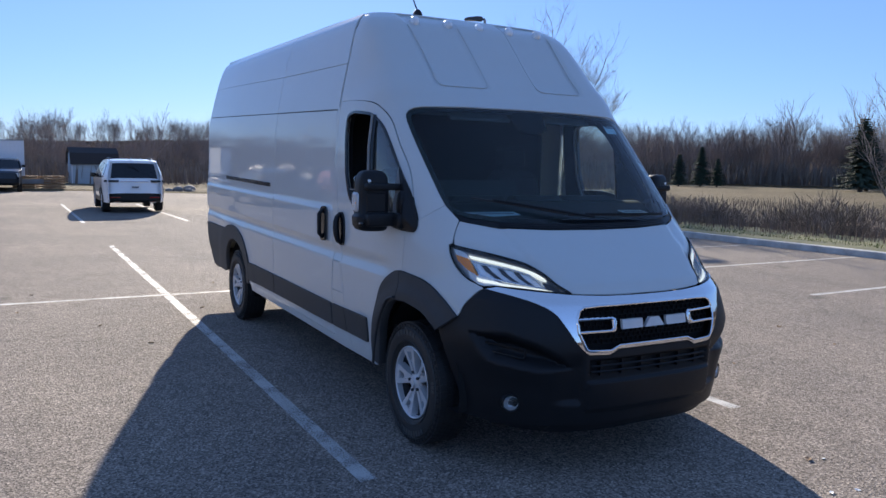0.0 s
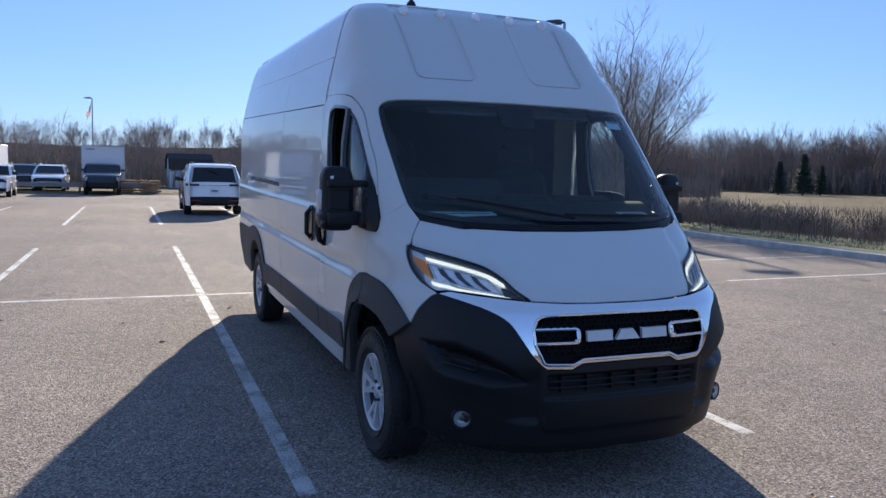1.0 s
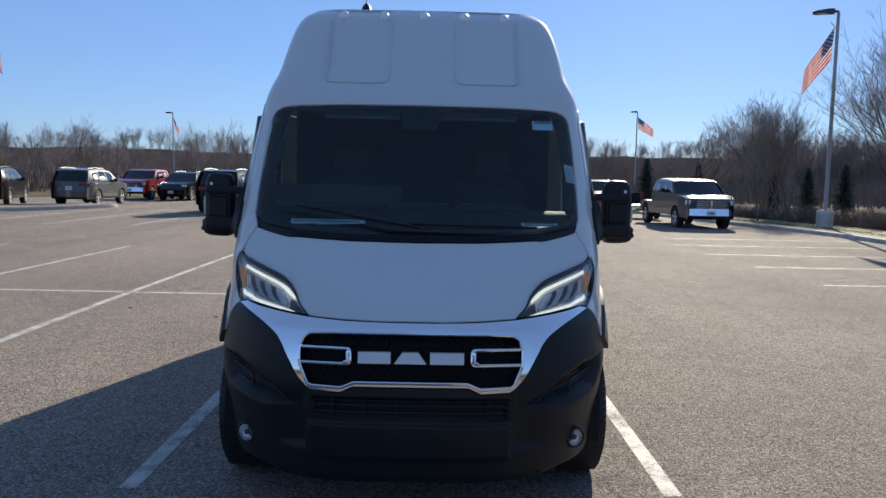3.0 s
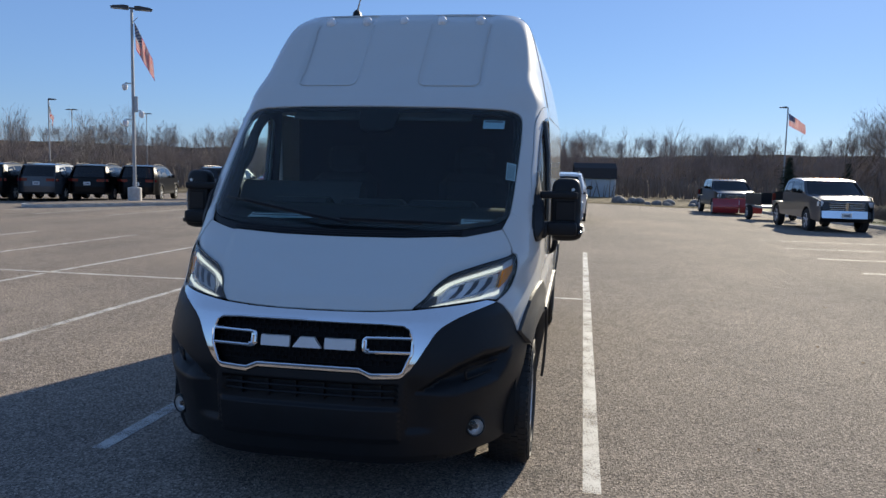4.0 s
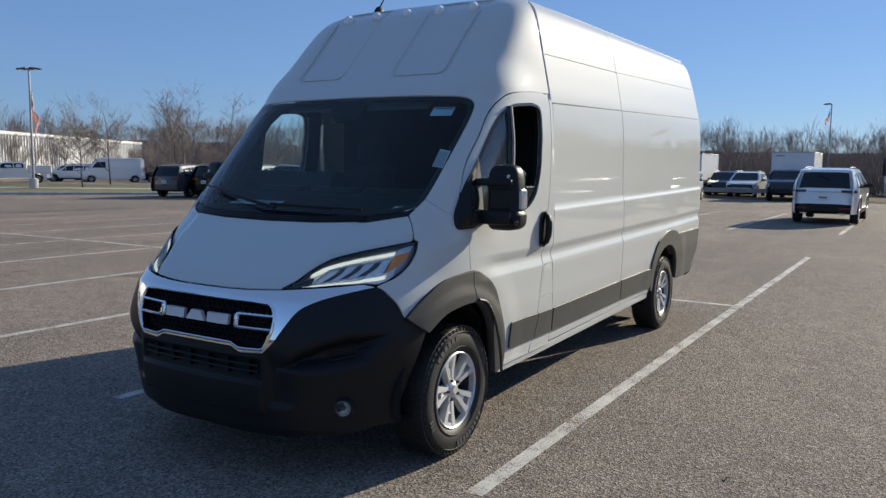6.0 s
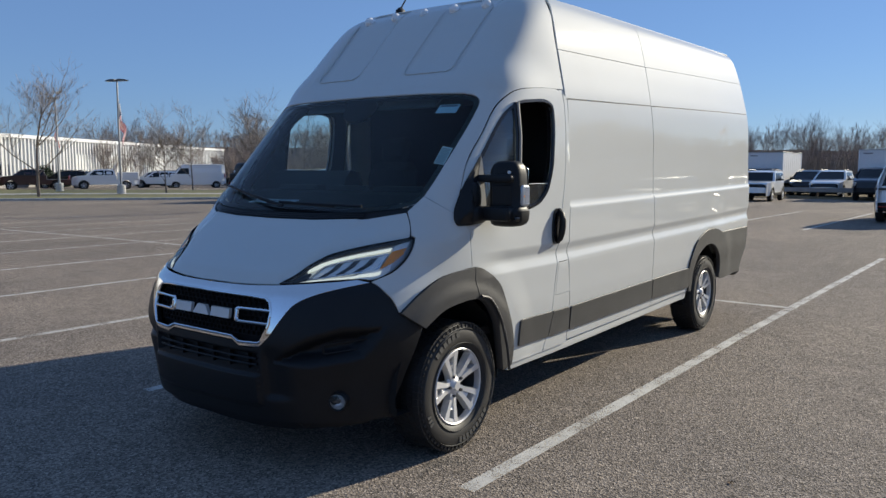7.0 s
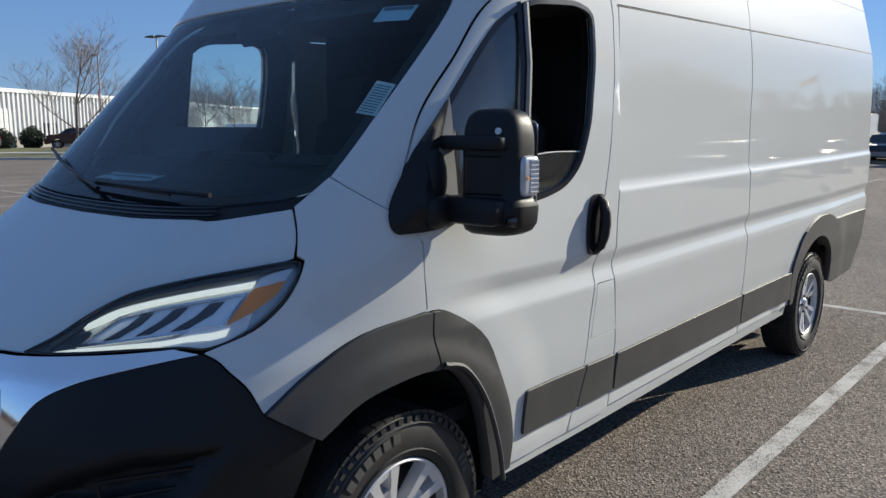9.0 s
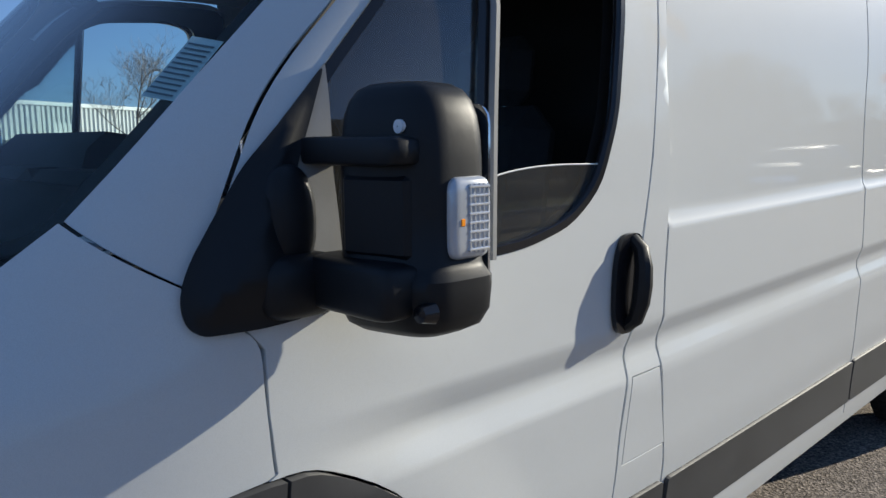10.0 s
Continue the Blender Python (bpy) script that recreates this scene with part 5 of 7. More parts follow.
    sheet("glass_sticker", (0.705, 1.914), 0.125, 0.052, BLUEPAPER, [(0.08, 0.22)], "pale blue sticker inside the windscreen")
    tag = [(0.805, 1.688), (0.858, 1.676), (0.860, 1.582), (0.808, 1.592)]
    t_ob = panel("window_sheet", nose, X(*tag), PAPER, van, step=0.1, off=-0.009, rim=0, label="white printed sheet inside the windscreen")
    for k in range(11):
        z = 1.676 - k * 0.0076
        panel("print_bar", nose, X((0.811, z), (0.853, z - 0.009), (0.853, z - 0.0118), (0.811, z - 0.0028)), PRINT, t_ob, step=0.1, off=-0.0075, rim=0)
    # Sheet at x 0.66 is added: white in place of a sunlit dash corner.
    for x, w, mat in ((-0.42, 0.26, BLUEPAPER), (-0.60, 0.18, PAPER), (0.66, 0.20, PAPER)):
        dsh = Geo().box(x, 0.03, 1.362, w, 0.22, 0.003, 0.0, Matrix.Rotation(radians(12), 3, "X") @ Matrix.Rotation(radians(6), 3, "Z")).ob("dash_sheet", mat, van, "pale sheet on the dashboard, the driver's side one an added sunlit patch")
        for k in range(4):
            Geo().box(x, -0.04 + 0.04 * k, 1.350 + 0.0085 * k, w * 0.8, 0.012, 0.004, 0.0, Matrix.Rotation(radians(12), 3, "X")).ob("print_bar", PRINT, dsh)


build_van()

# ---- ground, kerbs, lines ----
def ground_z(x, y):
    """The lot is level round the van and falls gently to the north, the west and the eastern kerb."""
    far = max(0.0, min(55.0, y) - 5.0)
    return -0.403 * smooth(-8.0, -42.0, x) * (1 - 0.5 * smooth(5, 30, y)) - far * (0.0065 + 0.004 * smooth(0.0, 9.0, x))


EAST_KERB = curve_through([(11.2, -40), (11.4, -10), (11.55, 3), (12.0, 10), (12.6, 14), (13.2, 18), (13.3, 22), (12.9, 26), (12.4, 30), (11.8, 38), (11.5, 47.5)], 8)
EAST_EDGE = [(-60, 11.2), (-10, 11.4), (3, 11.55), (10, 12.0), (14, 12.6), (18, 13.2), (22, 13.3), (26, 12.9), (30, 12.4), (38, 11.8), (60, 11.4)]
WEST_KERB = curve_through([(-75, -10), (-60, 4.5), (-44.7, 18.8), (-36, 27.0), (-31, 35), (-29, 47.5)], 8)


def sheet_between(name, left, right, lift, mat, n=14, label="", kind="structure"):
    g = Geo()
    m = len(left)
    for a, b in zip(left, right):
        for k in range(n + 1):
            x, y = a[0] + (b[0] - a[0]) * k / n, a[1] + (b[1] - a[1]) * k / n
            g.v.append((x, y, ground_z(x, y) + lift))
    g.f = [(i * (n + 1) + k, i * (n + 1) + k + 1, (i + 1) * (n + 1) + k + 1, (i + 1) * (n + 1) + k) for i in range(m - 1) for k in range(n)]
    return tagged(g.ob(name, mat, angle=60, fix=True), label, kind=kind)


def resample(line, n):
    P = [Vector(p) for p in line]
    d = [0.0]
    for a, b in zip(P, P[1:]):
        d.append(d[-1] + (b - a).length)
    out = []
    for k in range(n):
        t = d[-1] * k / (n - 1)
        i = max(j for j in range(len(d) - 1) if d[j] <= t + 1e-9)
        u = (t - d[i]) / (d[i + 1] - d[i])
        out.append(tuple(P[i] + (P[i + 1] - P[i]) * min(1, u)))
    return out


def field_height(x, y):
    """Outside the lot: a verge, then lower marsh to the east."""
    z = ground_z(x, y)
    ex = interp(EAST_EDGE, max(-60, min(60, y)))
    d = x - ex
    if d > -0.5 and d < 0.9 and y < 47.5:
        z -= 0.25
    elif d >= 0.9 and y < 90:
        z += 0.10 - 1.15 * smooth(2.0, 6.5, d) + 1.15 * smooth(30, 52, d)
    elif y > 47.5:
        z += 0.1
    else:
        z -= 0.12 if x > -31 else 0.0
    return z


def ground_sheet():
    g = Geo()
    xs = sorted(set([-1500, -700, -400, -250, -160, -120] + list(range(-100, -40, 6)) + [-40, -36, -31.5, -30.5, -20, -10, 0, 6, 9, 10, 10.6, 11.2, 11.8, 12.4, 13, 13.6, 14.2, 15, 16, 17, 18, 19, 20, 24, 30, 36, 44, 50, 56, 64, 80, 110, 160, 250, 400, 700, 1500]))
    ys = sorted(set([-1500, -600, -250, -120, -70] + list(range(-50, 62, 3)) + [47.2, 47.8, 66, 74, 90, 110, 140, 200, 300, 600, 1500]))
    for y in ys:
        for x in xs:
            z = field_height(x, y)
            if x < -31 and y < 200:
                z = ground_z(x, y) - 0.05
            if -31 <= x <= 11.2 and -45 < y < 47.3:
                z = ground_z(x, y) - 0.12
            g.v.append((x, y, z))
    n = len(xs)
    g.f = [(j * n + i, j * n + i + 1, (j + 1) * n + i + 1, (j + 1) * n + i) for j in range(len(ys) - 1) for i in range(n - 1)]
    tagged(g.ob("ground", FIELD, angle=60), "dormant grass field and marsh around the lot", kind="structure")


ground_sheet()
KE, KW = resample(EAST_KERB, 40), resample(WEST_KERB, 40)
lot_w = [(-75, -45)] + KW
lot_e = [(11.2, -45)] + KE
sheet_between("pavement", lot_w, lot_e, 0.0, ASPHALT, 40, "aged grey asphalt of a parking lot")


def kerb(name, line, inward, width=0.16, high=0.14, label=""):
    """A kerb of concrete lengths with open joints; inward: +1 when the raised side lies to the left of the line."""
    host = tagged(empty(name), label, kind="structure")
    L = resample(line, max(3, int(sum((Vector(b) - Vector(a)).length for a, b in zip(line, line[1:])) / 1.5)))
    for a, b in zip(L, L[1:]):
        a, b = Vector(a), Vector(b)
        d = (b - a).normalized()
        b = b - d * 0.008
        nrm = Vector((-d.y, d.x)) * inward
        prof = [(0, -0.2), (0.0, high - 0.05), (0.012, high - 0.012), (0.04, high), (width, high), (width, -0.2)]
        v = [(p.x + nrm.x * u, p.y + nrm.y * u, ground_z(p.x, p.y) + w) for p in (a, b) for u, w in prof]
        n = len(prof)
        f = [(i, i + 1, n + i + 1, n + i) for i in range(n - 1)] + [tuple(range(n)), tuple(range(n, 2 * n))]
        Geo().add(v, f).ob("kerb_stone", KERB, host)
    return host


kerb("kerb_east", [p for p in EAST_KERB if p[1] > -12], -1, label="pale concrete kerb along the grass verge")
sheet_between("verge_east", [(p[0] + 0.12, p[1]) for p in KE], [(p[0] + 3.4, p[1]) for p in KE], 0.125, LAWN, 4, "yellow-green grass verge behind the kerb")
kerb("kerb_west", [p for p in WEST_KERB if p[1] > -6], 1, label="pale concrete kerb along the lawn")
sheet_between("lawn_west", [(p[0] - 16, p[1] + 14) for p in KW], [(p[0] - 0.1, p[1] + 0.1) for p in KW], 0.11, LAWN, 6, "dormant lawn strip with bare trees")
sheet_between("path_west", [(p[0] - 7.2, p[1] + 6.3) for p in KW], [(p[0] - 5.6, p[1] + 4.9) for p in KW], 0.13, CONCRETE, 2, "pale concrete path through the lawn")
sheet_between("drive_west", [(p[0] - 60, p[1] + 52) for p in KW], [(p[0] - 16, p[1] + 14) for p in KW], 0.06, ASPHALT, 6, "asphalt in front of the white building")


def stripe(a, b, w=0.10):
    a, b = Vector(a), Vector(b)
    d = (b - a).normalized()
    n = Vector((-d.y, d.x)) * (w / 2)
    k = max(2, int((b - a).length / 1.5))
    g = Geo()
    for i in range(k + 1):
        p = a + (b - a) * (i / k)
        for s in (1, -1):
            q = p + n * s
            g.v.append((q.x, q.y, ground_z(q.x, q.y) + 0.004))
    g.f = [(2 * i, 2 * i + 1, 2 * i + 3, 2 * i + 2) for i in range(k)]
    ob = g.ob("parking_line", LINE, angle=60)
    ob.visible_shadow = False
    return tagged(ob, "worn white parking line on asphalt", "parking line", "parking lines", kind="structure")


for k in range(0, 12):
    x = (1.355, -1.415, -3.90)[k] if k < 3 else -3.87 - 2.62 * (k - 2)
    stripe((x - 0.02, -0.42), (x + 0.02, 5.75), 0.095)
    stripe((x + 0.02, 5.85), (x + 0.055, 12.35), 0.095)
    if k < 9:
        stripe((x + 0.06, 19.0), (x + 0.06, 24.6), 0.105)
        stripe((x + 0.06, 24.7), (x + 0.06, 30.3), 0.105)
stripe((1.44, 5.80), (-31.0, 6.13), 0.09)
for k in range(-1, 7):
    y = 2.55 + 2.68 * k
    stripe((6.35, y), (interp(EAST_EDGE, y) - 0.05, y + 0.05), 0.09)


# ---- other vehicles ----
def far_wheel(parent, x, y, r, w, side, rim_mat=ALLOY):
    ty = Geo().lathe([(r * 0.62, -w / 2), (r * 0.93, -w / 2), (r, -w * 0.36), (r, w * 0.36), (r * 0.93, w / 2), (r * 0.62, w / 2)], 28, "x", (x, y, r)).ob("tyre", TYREBLACK, parent)
    rm = Geo().lathe([(r * 0.64, side * w * 0.46), (r * 0.60, side * w * 0.44), (r * 0.56, side * w * 0.2), (0.02, side * w * 0.12)], 20, "x", (x, y, r)).ob("rim", ALLOY_SHADE, ty)
    sp = Geo()
    for k in range(5):
        a = 2 * math.pi * k / 5
        rot = Matrix.Rotation(a, 3, "X")
        c = rot @ Vector((0, 0, r * 0.33))
        sp.box(x + side * w * 0.42, y + c.y, r + c.z, 0.03, r * 0.15, r * 0.60, 0.008, rot)
    sp.lathe([(0.02, side * w * 0.46), (r * 0.14, side * w * 0.44), (r * 0.16, side * w * 0.3)], 12, "x", (x, y, r))
    sp.lathe([(r * 0.66, side * w * 0.44), (r * 0.64, side * w * 0.49), (r * 0.58, side * w * 0.46)], 28, "x", (x, y, r))
    sp.ob("spokes", rim_mat, ty, angle=25)


def car(name, label, paint, W, prof, cuts, windows, wheels, belt, tuck, front_lamps, rear_lamps, cladding=0.0, rail=True, rim_mat=ALLOY, rear_lamp_mat=None):
    """A vehicle facing +y, its rear bumper at y = 0. prof: the outline from the rear foot over the roof to the front foot as (y, z, part that follows);
    windows: side outlines; wheels: (radius, rear y, front y)."""
    host = tagged(empty(name), label, "car" if name not in ("pickup_truck", "box_truck") else "truck")
    hw = W / 2

    def width(y, z):
        L0, L1 = prof[0][0], prof[-1][0]
        e = min(y - L0, L1 - y)
        k = 1 - 0.14 * (1 - smooth(-0.05, 0.75, e)) ** 2
        return hw * k * (1 - tuck * smooth(belt, belt + 0.75, z)) * (0.965 + 0.035 * smooth(0.25, 0.6, z))

    names = {}
    xs = [-1, -0.96, -0.88, -0.6, -0.2, 0.2, 0.6, 0.88, 0.96, 1]
    pts = []
    # round the corners of the outline
    for i, (y, z, tag) in enumerate(prof):
        pts.append((y, z, tag))
    for i in range(len(pts) - 1):
        (y0, z0, tag), (y1, z1, _) = pts[i], pts[i + 1]
        g = names.setdefault(tag, Geo())
        n0, k = len(g.v), max(1, int(math.hypot(y1 - y0, z1 - z0) / 0.35))
        for j in range(k + 1):
            t = j / k
            y, z = y0 + (y1 - y0) * t, z0 + (z1 - z0) * t
            mid = (prof[0][0] + prof[-1][0]) / 2
            for x in xs:
                pull = 0.16 * abs(x) ** 4
                yy = y + (pull if y < mid else -pull) * (1 if abs(y - mid) > 1.0 else 0)
                zz = z - 0.035 * abs(x) ** 6 * (1 if z > 0.6 else 0)
                g.v.append((x * width(y, z), yy, zz))
        m = len(xs)
        if tag.endswith("glass"):
            h = names.setdefault("front_pillar" if tag.startswith("front") else "rear_pillar", Geo())
            h0 = len(h.v)
            h.v += [(a, b + (0.012 if b < 2 else -0.012), c - 0.004) for a, b, c in g.v[n0:]]
            h.f += [(h0 + j * m + q, h0 + j * m + q + 1, h0 + (j + 1) * m + q + 1, h0 + (j + 1) * m + q) for j in range(k) for q in range(m - 1)]
            cols = range(2, m - 3)
        else:
            cols = range(m - 1)
        g.f += [(n0 + j * m + q, n0 + j * m + q + 1, n0 + (j + 1) * m + q + 1, n0 + (j + 1) * m + q) for j in range(k) for q in cols]
    looks = {"glass": CARGLASS, "trim": PLASTIC, "grille": GLOSS_BLACK, "bed": PLASTIC, "chrome": CHROME}
    for tag, g in names.items():
        kind = tag.split("_")[-1]
        g.ob(tag, looks.get(kind, paint), host, angle=32, fix=True)
    r, ya, yb = wheels
    lo = prof[0][1]
    side = [(y, z - 0.03 if z > 0.6 else z) for y, z, _ in prof]
    bottom = []
    for yc in (yb, ya):
        bottom += [(yc + 1.18 * r * math.cos(a), max(lo, r + 1.18 * r * math.sin(a))) for a in np.linspace(-0.12, math.pi + 0.12, 13)]
    outline = side + bottom
    mat_glass = CARGLASS
    for s in (1, -1):
        sf = (lambda k: (lambda y, z: (k * width(y, z) * 1.0, y, z)))(s)
        body = panel("body_side", sf, outline, paint, host, step=0.16, rim=0.03, centre=(0, 2.3, 0.8))
        for wdw in windows:
            panel("side_window", sf, rounded(wdw, 0.05, 2), mat_glass, host, step=0.25, off=0.006, rim=0.006, centre=(0, 2.3, 0.8))
        if cladding:
            for yc in (ya, yb):
                ringo = [(yc + 1.36 * r * math.cos(a), r + 1.36 * r * math.sin(a)) for a in np.linspace(0, math.pi, 13)] + [(yc + 1.16 * r * math.cos(a), r + 1.16 * r * math.sin(a)) for a in np.linspace(math.pi, 0, 13)]
                panel("arch_cladding", sf, ringo, PLASTIC, host, step=0.15, off=0.012, rim=0.02, centre=(0, 2.3, 0.8))
            panel("sill_cladding", sf, [(ya + 1.2 * r, lo), (yb - 1.2 * r, lo), (yb - 1.25 * r, lo + cladding), (ya + 1.25 * r, lo + cladding)], PLASTIC, host, step=0.3, off=0.012, rim=0.02, centre=(0, 2.3, 0.8))
        for yc in (ya, yb):
            far_wheel(host, s * (hw - 0.13), yc, r, 0.24, s, rim_mat)
            wl = Geo().lathe([(1.17 * r, s * (hw - 0.42)), (1.19 * r, s * (hw - 0.03))], 18, "x", (0, yc, r))
            wl.v = [q if q[2] > lo else (q[0], q[1], lo) for q in wl.v]
            wl.ob("wheel_well", WELL, host, fix=False)
        ym = yb - r - 0.75
        mir = Geo().box(s * (hw + 0.10), ym, belt + 0.10, 0.20, 0.10, 0.15, 0.04)
        mir.ob("side_mirror", GLOSS_BLACK, host)
        for (x, z, w, h) in front_lamps:
            Geo().box(s * x, prof[-1][0] - 0.05 - 0.10 * (x / hw) ** 4, z, w, 0.10, h, 0.03).ob("headlight", LAMPCLEAR, host)
        for (x, z, w, h) in rear_lamps:
            lamp = Geo()
            back = min(prof[:7], key=lambda p: abs(p[1] - z))[0]
            cols = [x - w / 2 + w * k / 6 for k in range(7)]
            skin = [back + 0.16 * min(1.0, q / hw) ** 4 for q in cols]
            lamp.v = [(s * q, yy + dy, z + dz * h / 2) for q, yy in zip(cols, skin) for dy in (-0.012, 0.06) for dz in (-1, 1)]
            for k in range(6):
                a, b = 4 * k, 4 * k + 4
                lamp.f += [(a, a + 1, b + 1, b), (a + 1, a + 3, b + 3, b + 1), (a + 3, a + 2, b + 2, b + 3), (a + 2, a, b, b + 2)]
            lamp.f += [(0, 1, 3, 2), (24, 25, 27, 26)]
            lamp.ob("tail_lamp", rear_lamp_mat or REDLENS, host)
        if rail:
            Geo().tube([(s * width(y, z) * 0.86, y, z + 0.03) for y, z in rail], 0.018, 6).ob("roof_rail", PLASTIC, host)
    Geo().box(0, (prof[0][0] + prof[-1][0]) / 2, lo + 0.08, W - 0.5, prof[-1][0] - 0.3, 0.10).ob("underbody", WELL, host)
    return host


def plate(host, y, z, front):
    p = Geo().box(0, y, z, 0.31, 0.012, 0.16, 0.003).ob("number_plate", PAPER, host)
    Geo().box(0, y - 0.008 if not front else y + 0.008, z, 0.22, 0.004, 0.06).ob("plate_bar", PRINT, p)


def suv_long():
    prof = [(0.10, 0.34, "rear_bumper_trim"), (0.0, 0.42, "rear_bumper_trim"), (0.0, 0.66, "tailgate"), (0.06, 1.08, "tailgate"), (0.10, 1.16, "rear_glass"), (0.34, 1.66, "roof_spoiler"), (0.36, 1.74, "roof"), (1.2, 1.80, "roof"), (2.3, 1.80, "roof"), (2.95, 1.74, "front_glass"), (3.75, 1.22, "hood"), (4.5, 1.14, "hood"), (5.02, 1.04, "front_panel"), (5.14, 0.95, "grille"), (5.18, 0.74, "front_bumper"), (5.19, 0.5, "front_bumper_trim"), (5.08, 0.30, "front_bumper_trim")]
    win = [[(0.40, 1.18), (0.52, 1.60), (1.28, 1.66), (1.28, 1.16)], [(1.36, 1.16), (1.36, 1.67), (2.22, 1.67), (2.26, 1.15)], [(2.34, 1.15), (2.30, 1.67), (2.88, 1.63), (3.42, 1.20), (3.40, 1.14)]]
    c = car("white_suv", "white long sport utility car parked on the lot, seen from behind", WHITEPAINT, 1.96, prof, None, win, (0.39, 1.02, 4.11), 1.12, 0.23, [(0.74, 0.96, 0.40, 0.10)], [(0.72, 1.06, 0.44, 0.075)], 0.16, [(0.6, 1.77), (1.5, 1.80), (2.6, 1.78)], rear_lamp_mat=LAMPDARK)
    Geo().box(0, 0.03, 1.045, 0.9, 0.03, 0.025, 0.008).ob("tail_strip", CHROME, c)
    for s in (1, -1):
        Geo().box(s * 0.62, 0.02, 0.52, 0.34, 0.05, 0.045, 0.012).ob("reflector", REDLENS, c)
        Geo().box(s * 0.55, 0.05, 0.36, 0.22, 0.08, 0.06, 0.02).ob("tailpipe_tip", CHROME, c)
    plate(c, -0.012, 0.86, False)
    Geo().box(0, 0.22, 1.50, 0.02, 0.03, 0.5, 0.006, Matrix.Rotation(radians(-58), 3, "Y")).ob("rear_wiper", PLASTIC, c)
    Geo().box(0, 1.0, 1.83, 0.05, 0.16, 0.06, 0.02).ob("roof_fin", GLOSS_BLACK, c)
    return c


def suv_mid(paint, label):
    prof = [(0.10, 0.34, "rear_bumper_trim"), (0.0, 0.44, "rear_bumper"), (0.0, 0.72, "tailgate"), (0.05, 1.12, "tailgate"), (0.09, 1.18, "rear_glass"), (0.36, 1.66, "roof_spoiler"), (0.38, 1.73, "roof"), (1.2, 1.79, "roof"), (2.2, 1.78, "roof"), (2.8, 1.70, "front_glass"), (3.55, 1.22, "hood"), (4.3, 1.14, "hood"), (4.92, 1.04, "front_panel"), (5.05, 0.96, "grille"), (5.10, 0.72, "front_bumper"), (5.10, 0.48, "front_bumper_trim"), (5.0, 0.28, "front_bumper_trim")]
    win = [[(0.50, 1.20), (0.56, 1.56), (1.22, 1.64), (1.22, 1.17)], [(1.30, 1.17), (1.30, 1.65), (2.10, 1.65), (2.12, 1.15)], [(2.20, 1.15), (2.18, 1.65), (2.74, 1.60), (3.24, 1.20), (3.22, 1.14)]]
    c = car("sport_utility_car", label, paint, 1.93, prof, None, win, (0.38, 1.05, 4.09), 1.13, 0.22, [(0.72, 0.93, 0.36, 0.14)], [(0.68, 1.02, 0.50, 0.13)], 0.12, [(0.6, 1.76), (1.5, 1.80), (2.5, 1.75)])
    plate(c, -0.012, 0.86, False)
    plate(c, 5.115, 0.55, True)
    return c


def suv_small():
    prof = [(0.1, 0.36, "rear_bumper_trim"), (0.0, 0.46, "rear_bumper"), (0.0, 0.75, "tailgate"), (0.06, 1.15, "rear_glass"), (0.2, 1.62, "roof"), (0.9, 1.72, "roof"), (2.0, 1.70, "roof"), (2.45, 1.62, "front_glass"), (2.95, 1.16, "hood"), (3.6, 1.12, "hood"), (4.05, 1.06, "front_panel"), (4.15, 0.98, "front_grille"), (4.2, 0.80, "front_bumper"), (4.22, 0.5, "front_bumper_trim"), (4.1, 0.32, "front_bumper_trim")]
    win = [[(0.5, 1.18), (0.5, 1.56), (1.25, 1.60), (1.25, 1.14)], [(1.33, 1.14), (1.33, 1.60), (2.35, 1.56), (2.72, 1.18), (2.7, 1.14)]]
    c = car("compact_suv", "white boxy compact sport utility car facing the aisle", WHITEPAINT, 1.85, prof, None, win, (0.35, 0.72, 3.3), 1.12, 0.16, [(0.66, 0.92, 0.17, 0.17)], [(0.72, 1.0, 0.2, 0.22)], 0.14, [(0.5, 1.70), (1.2, 1.73), (2.1, 1.70)])
    for k in range(7):
        Geo().box(-0.36 + 0.12 * k, 4.19, 0.92, 0.05, 0.05, 0.13, 0.01).ob("grille_slot", GLOSS_BLACK, c)
    return c


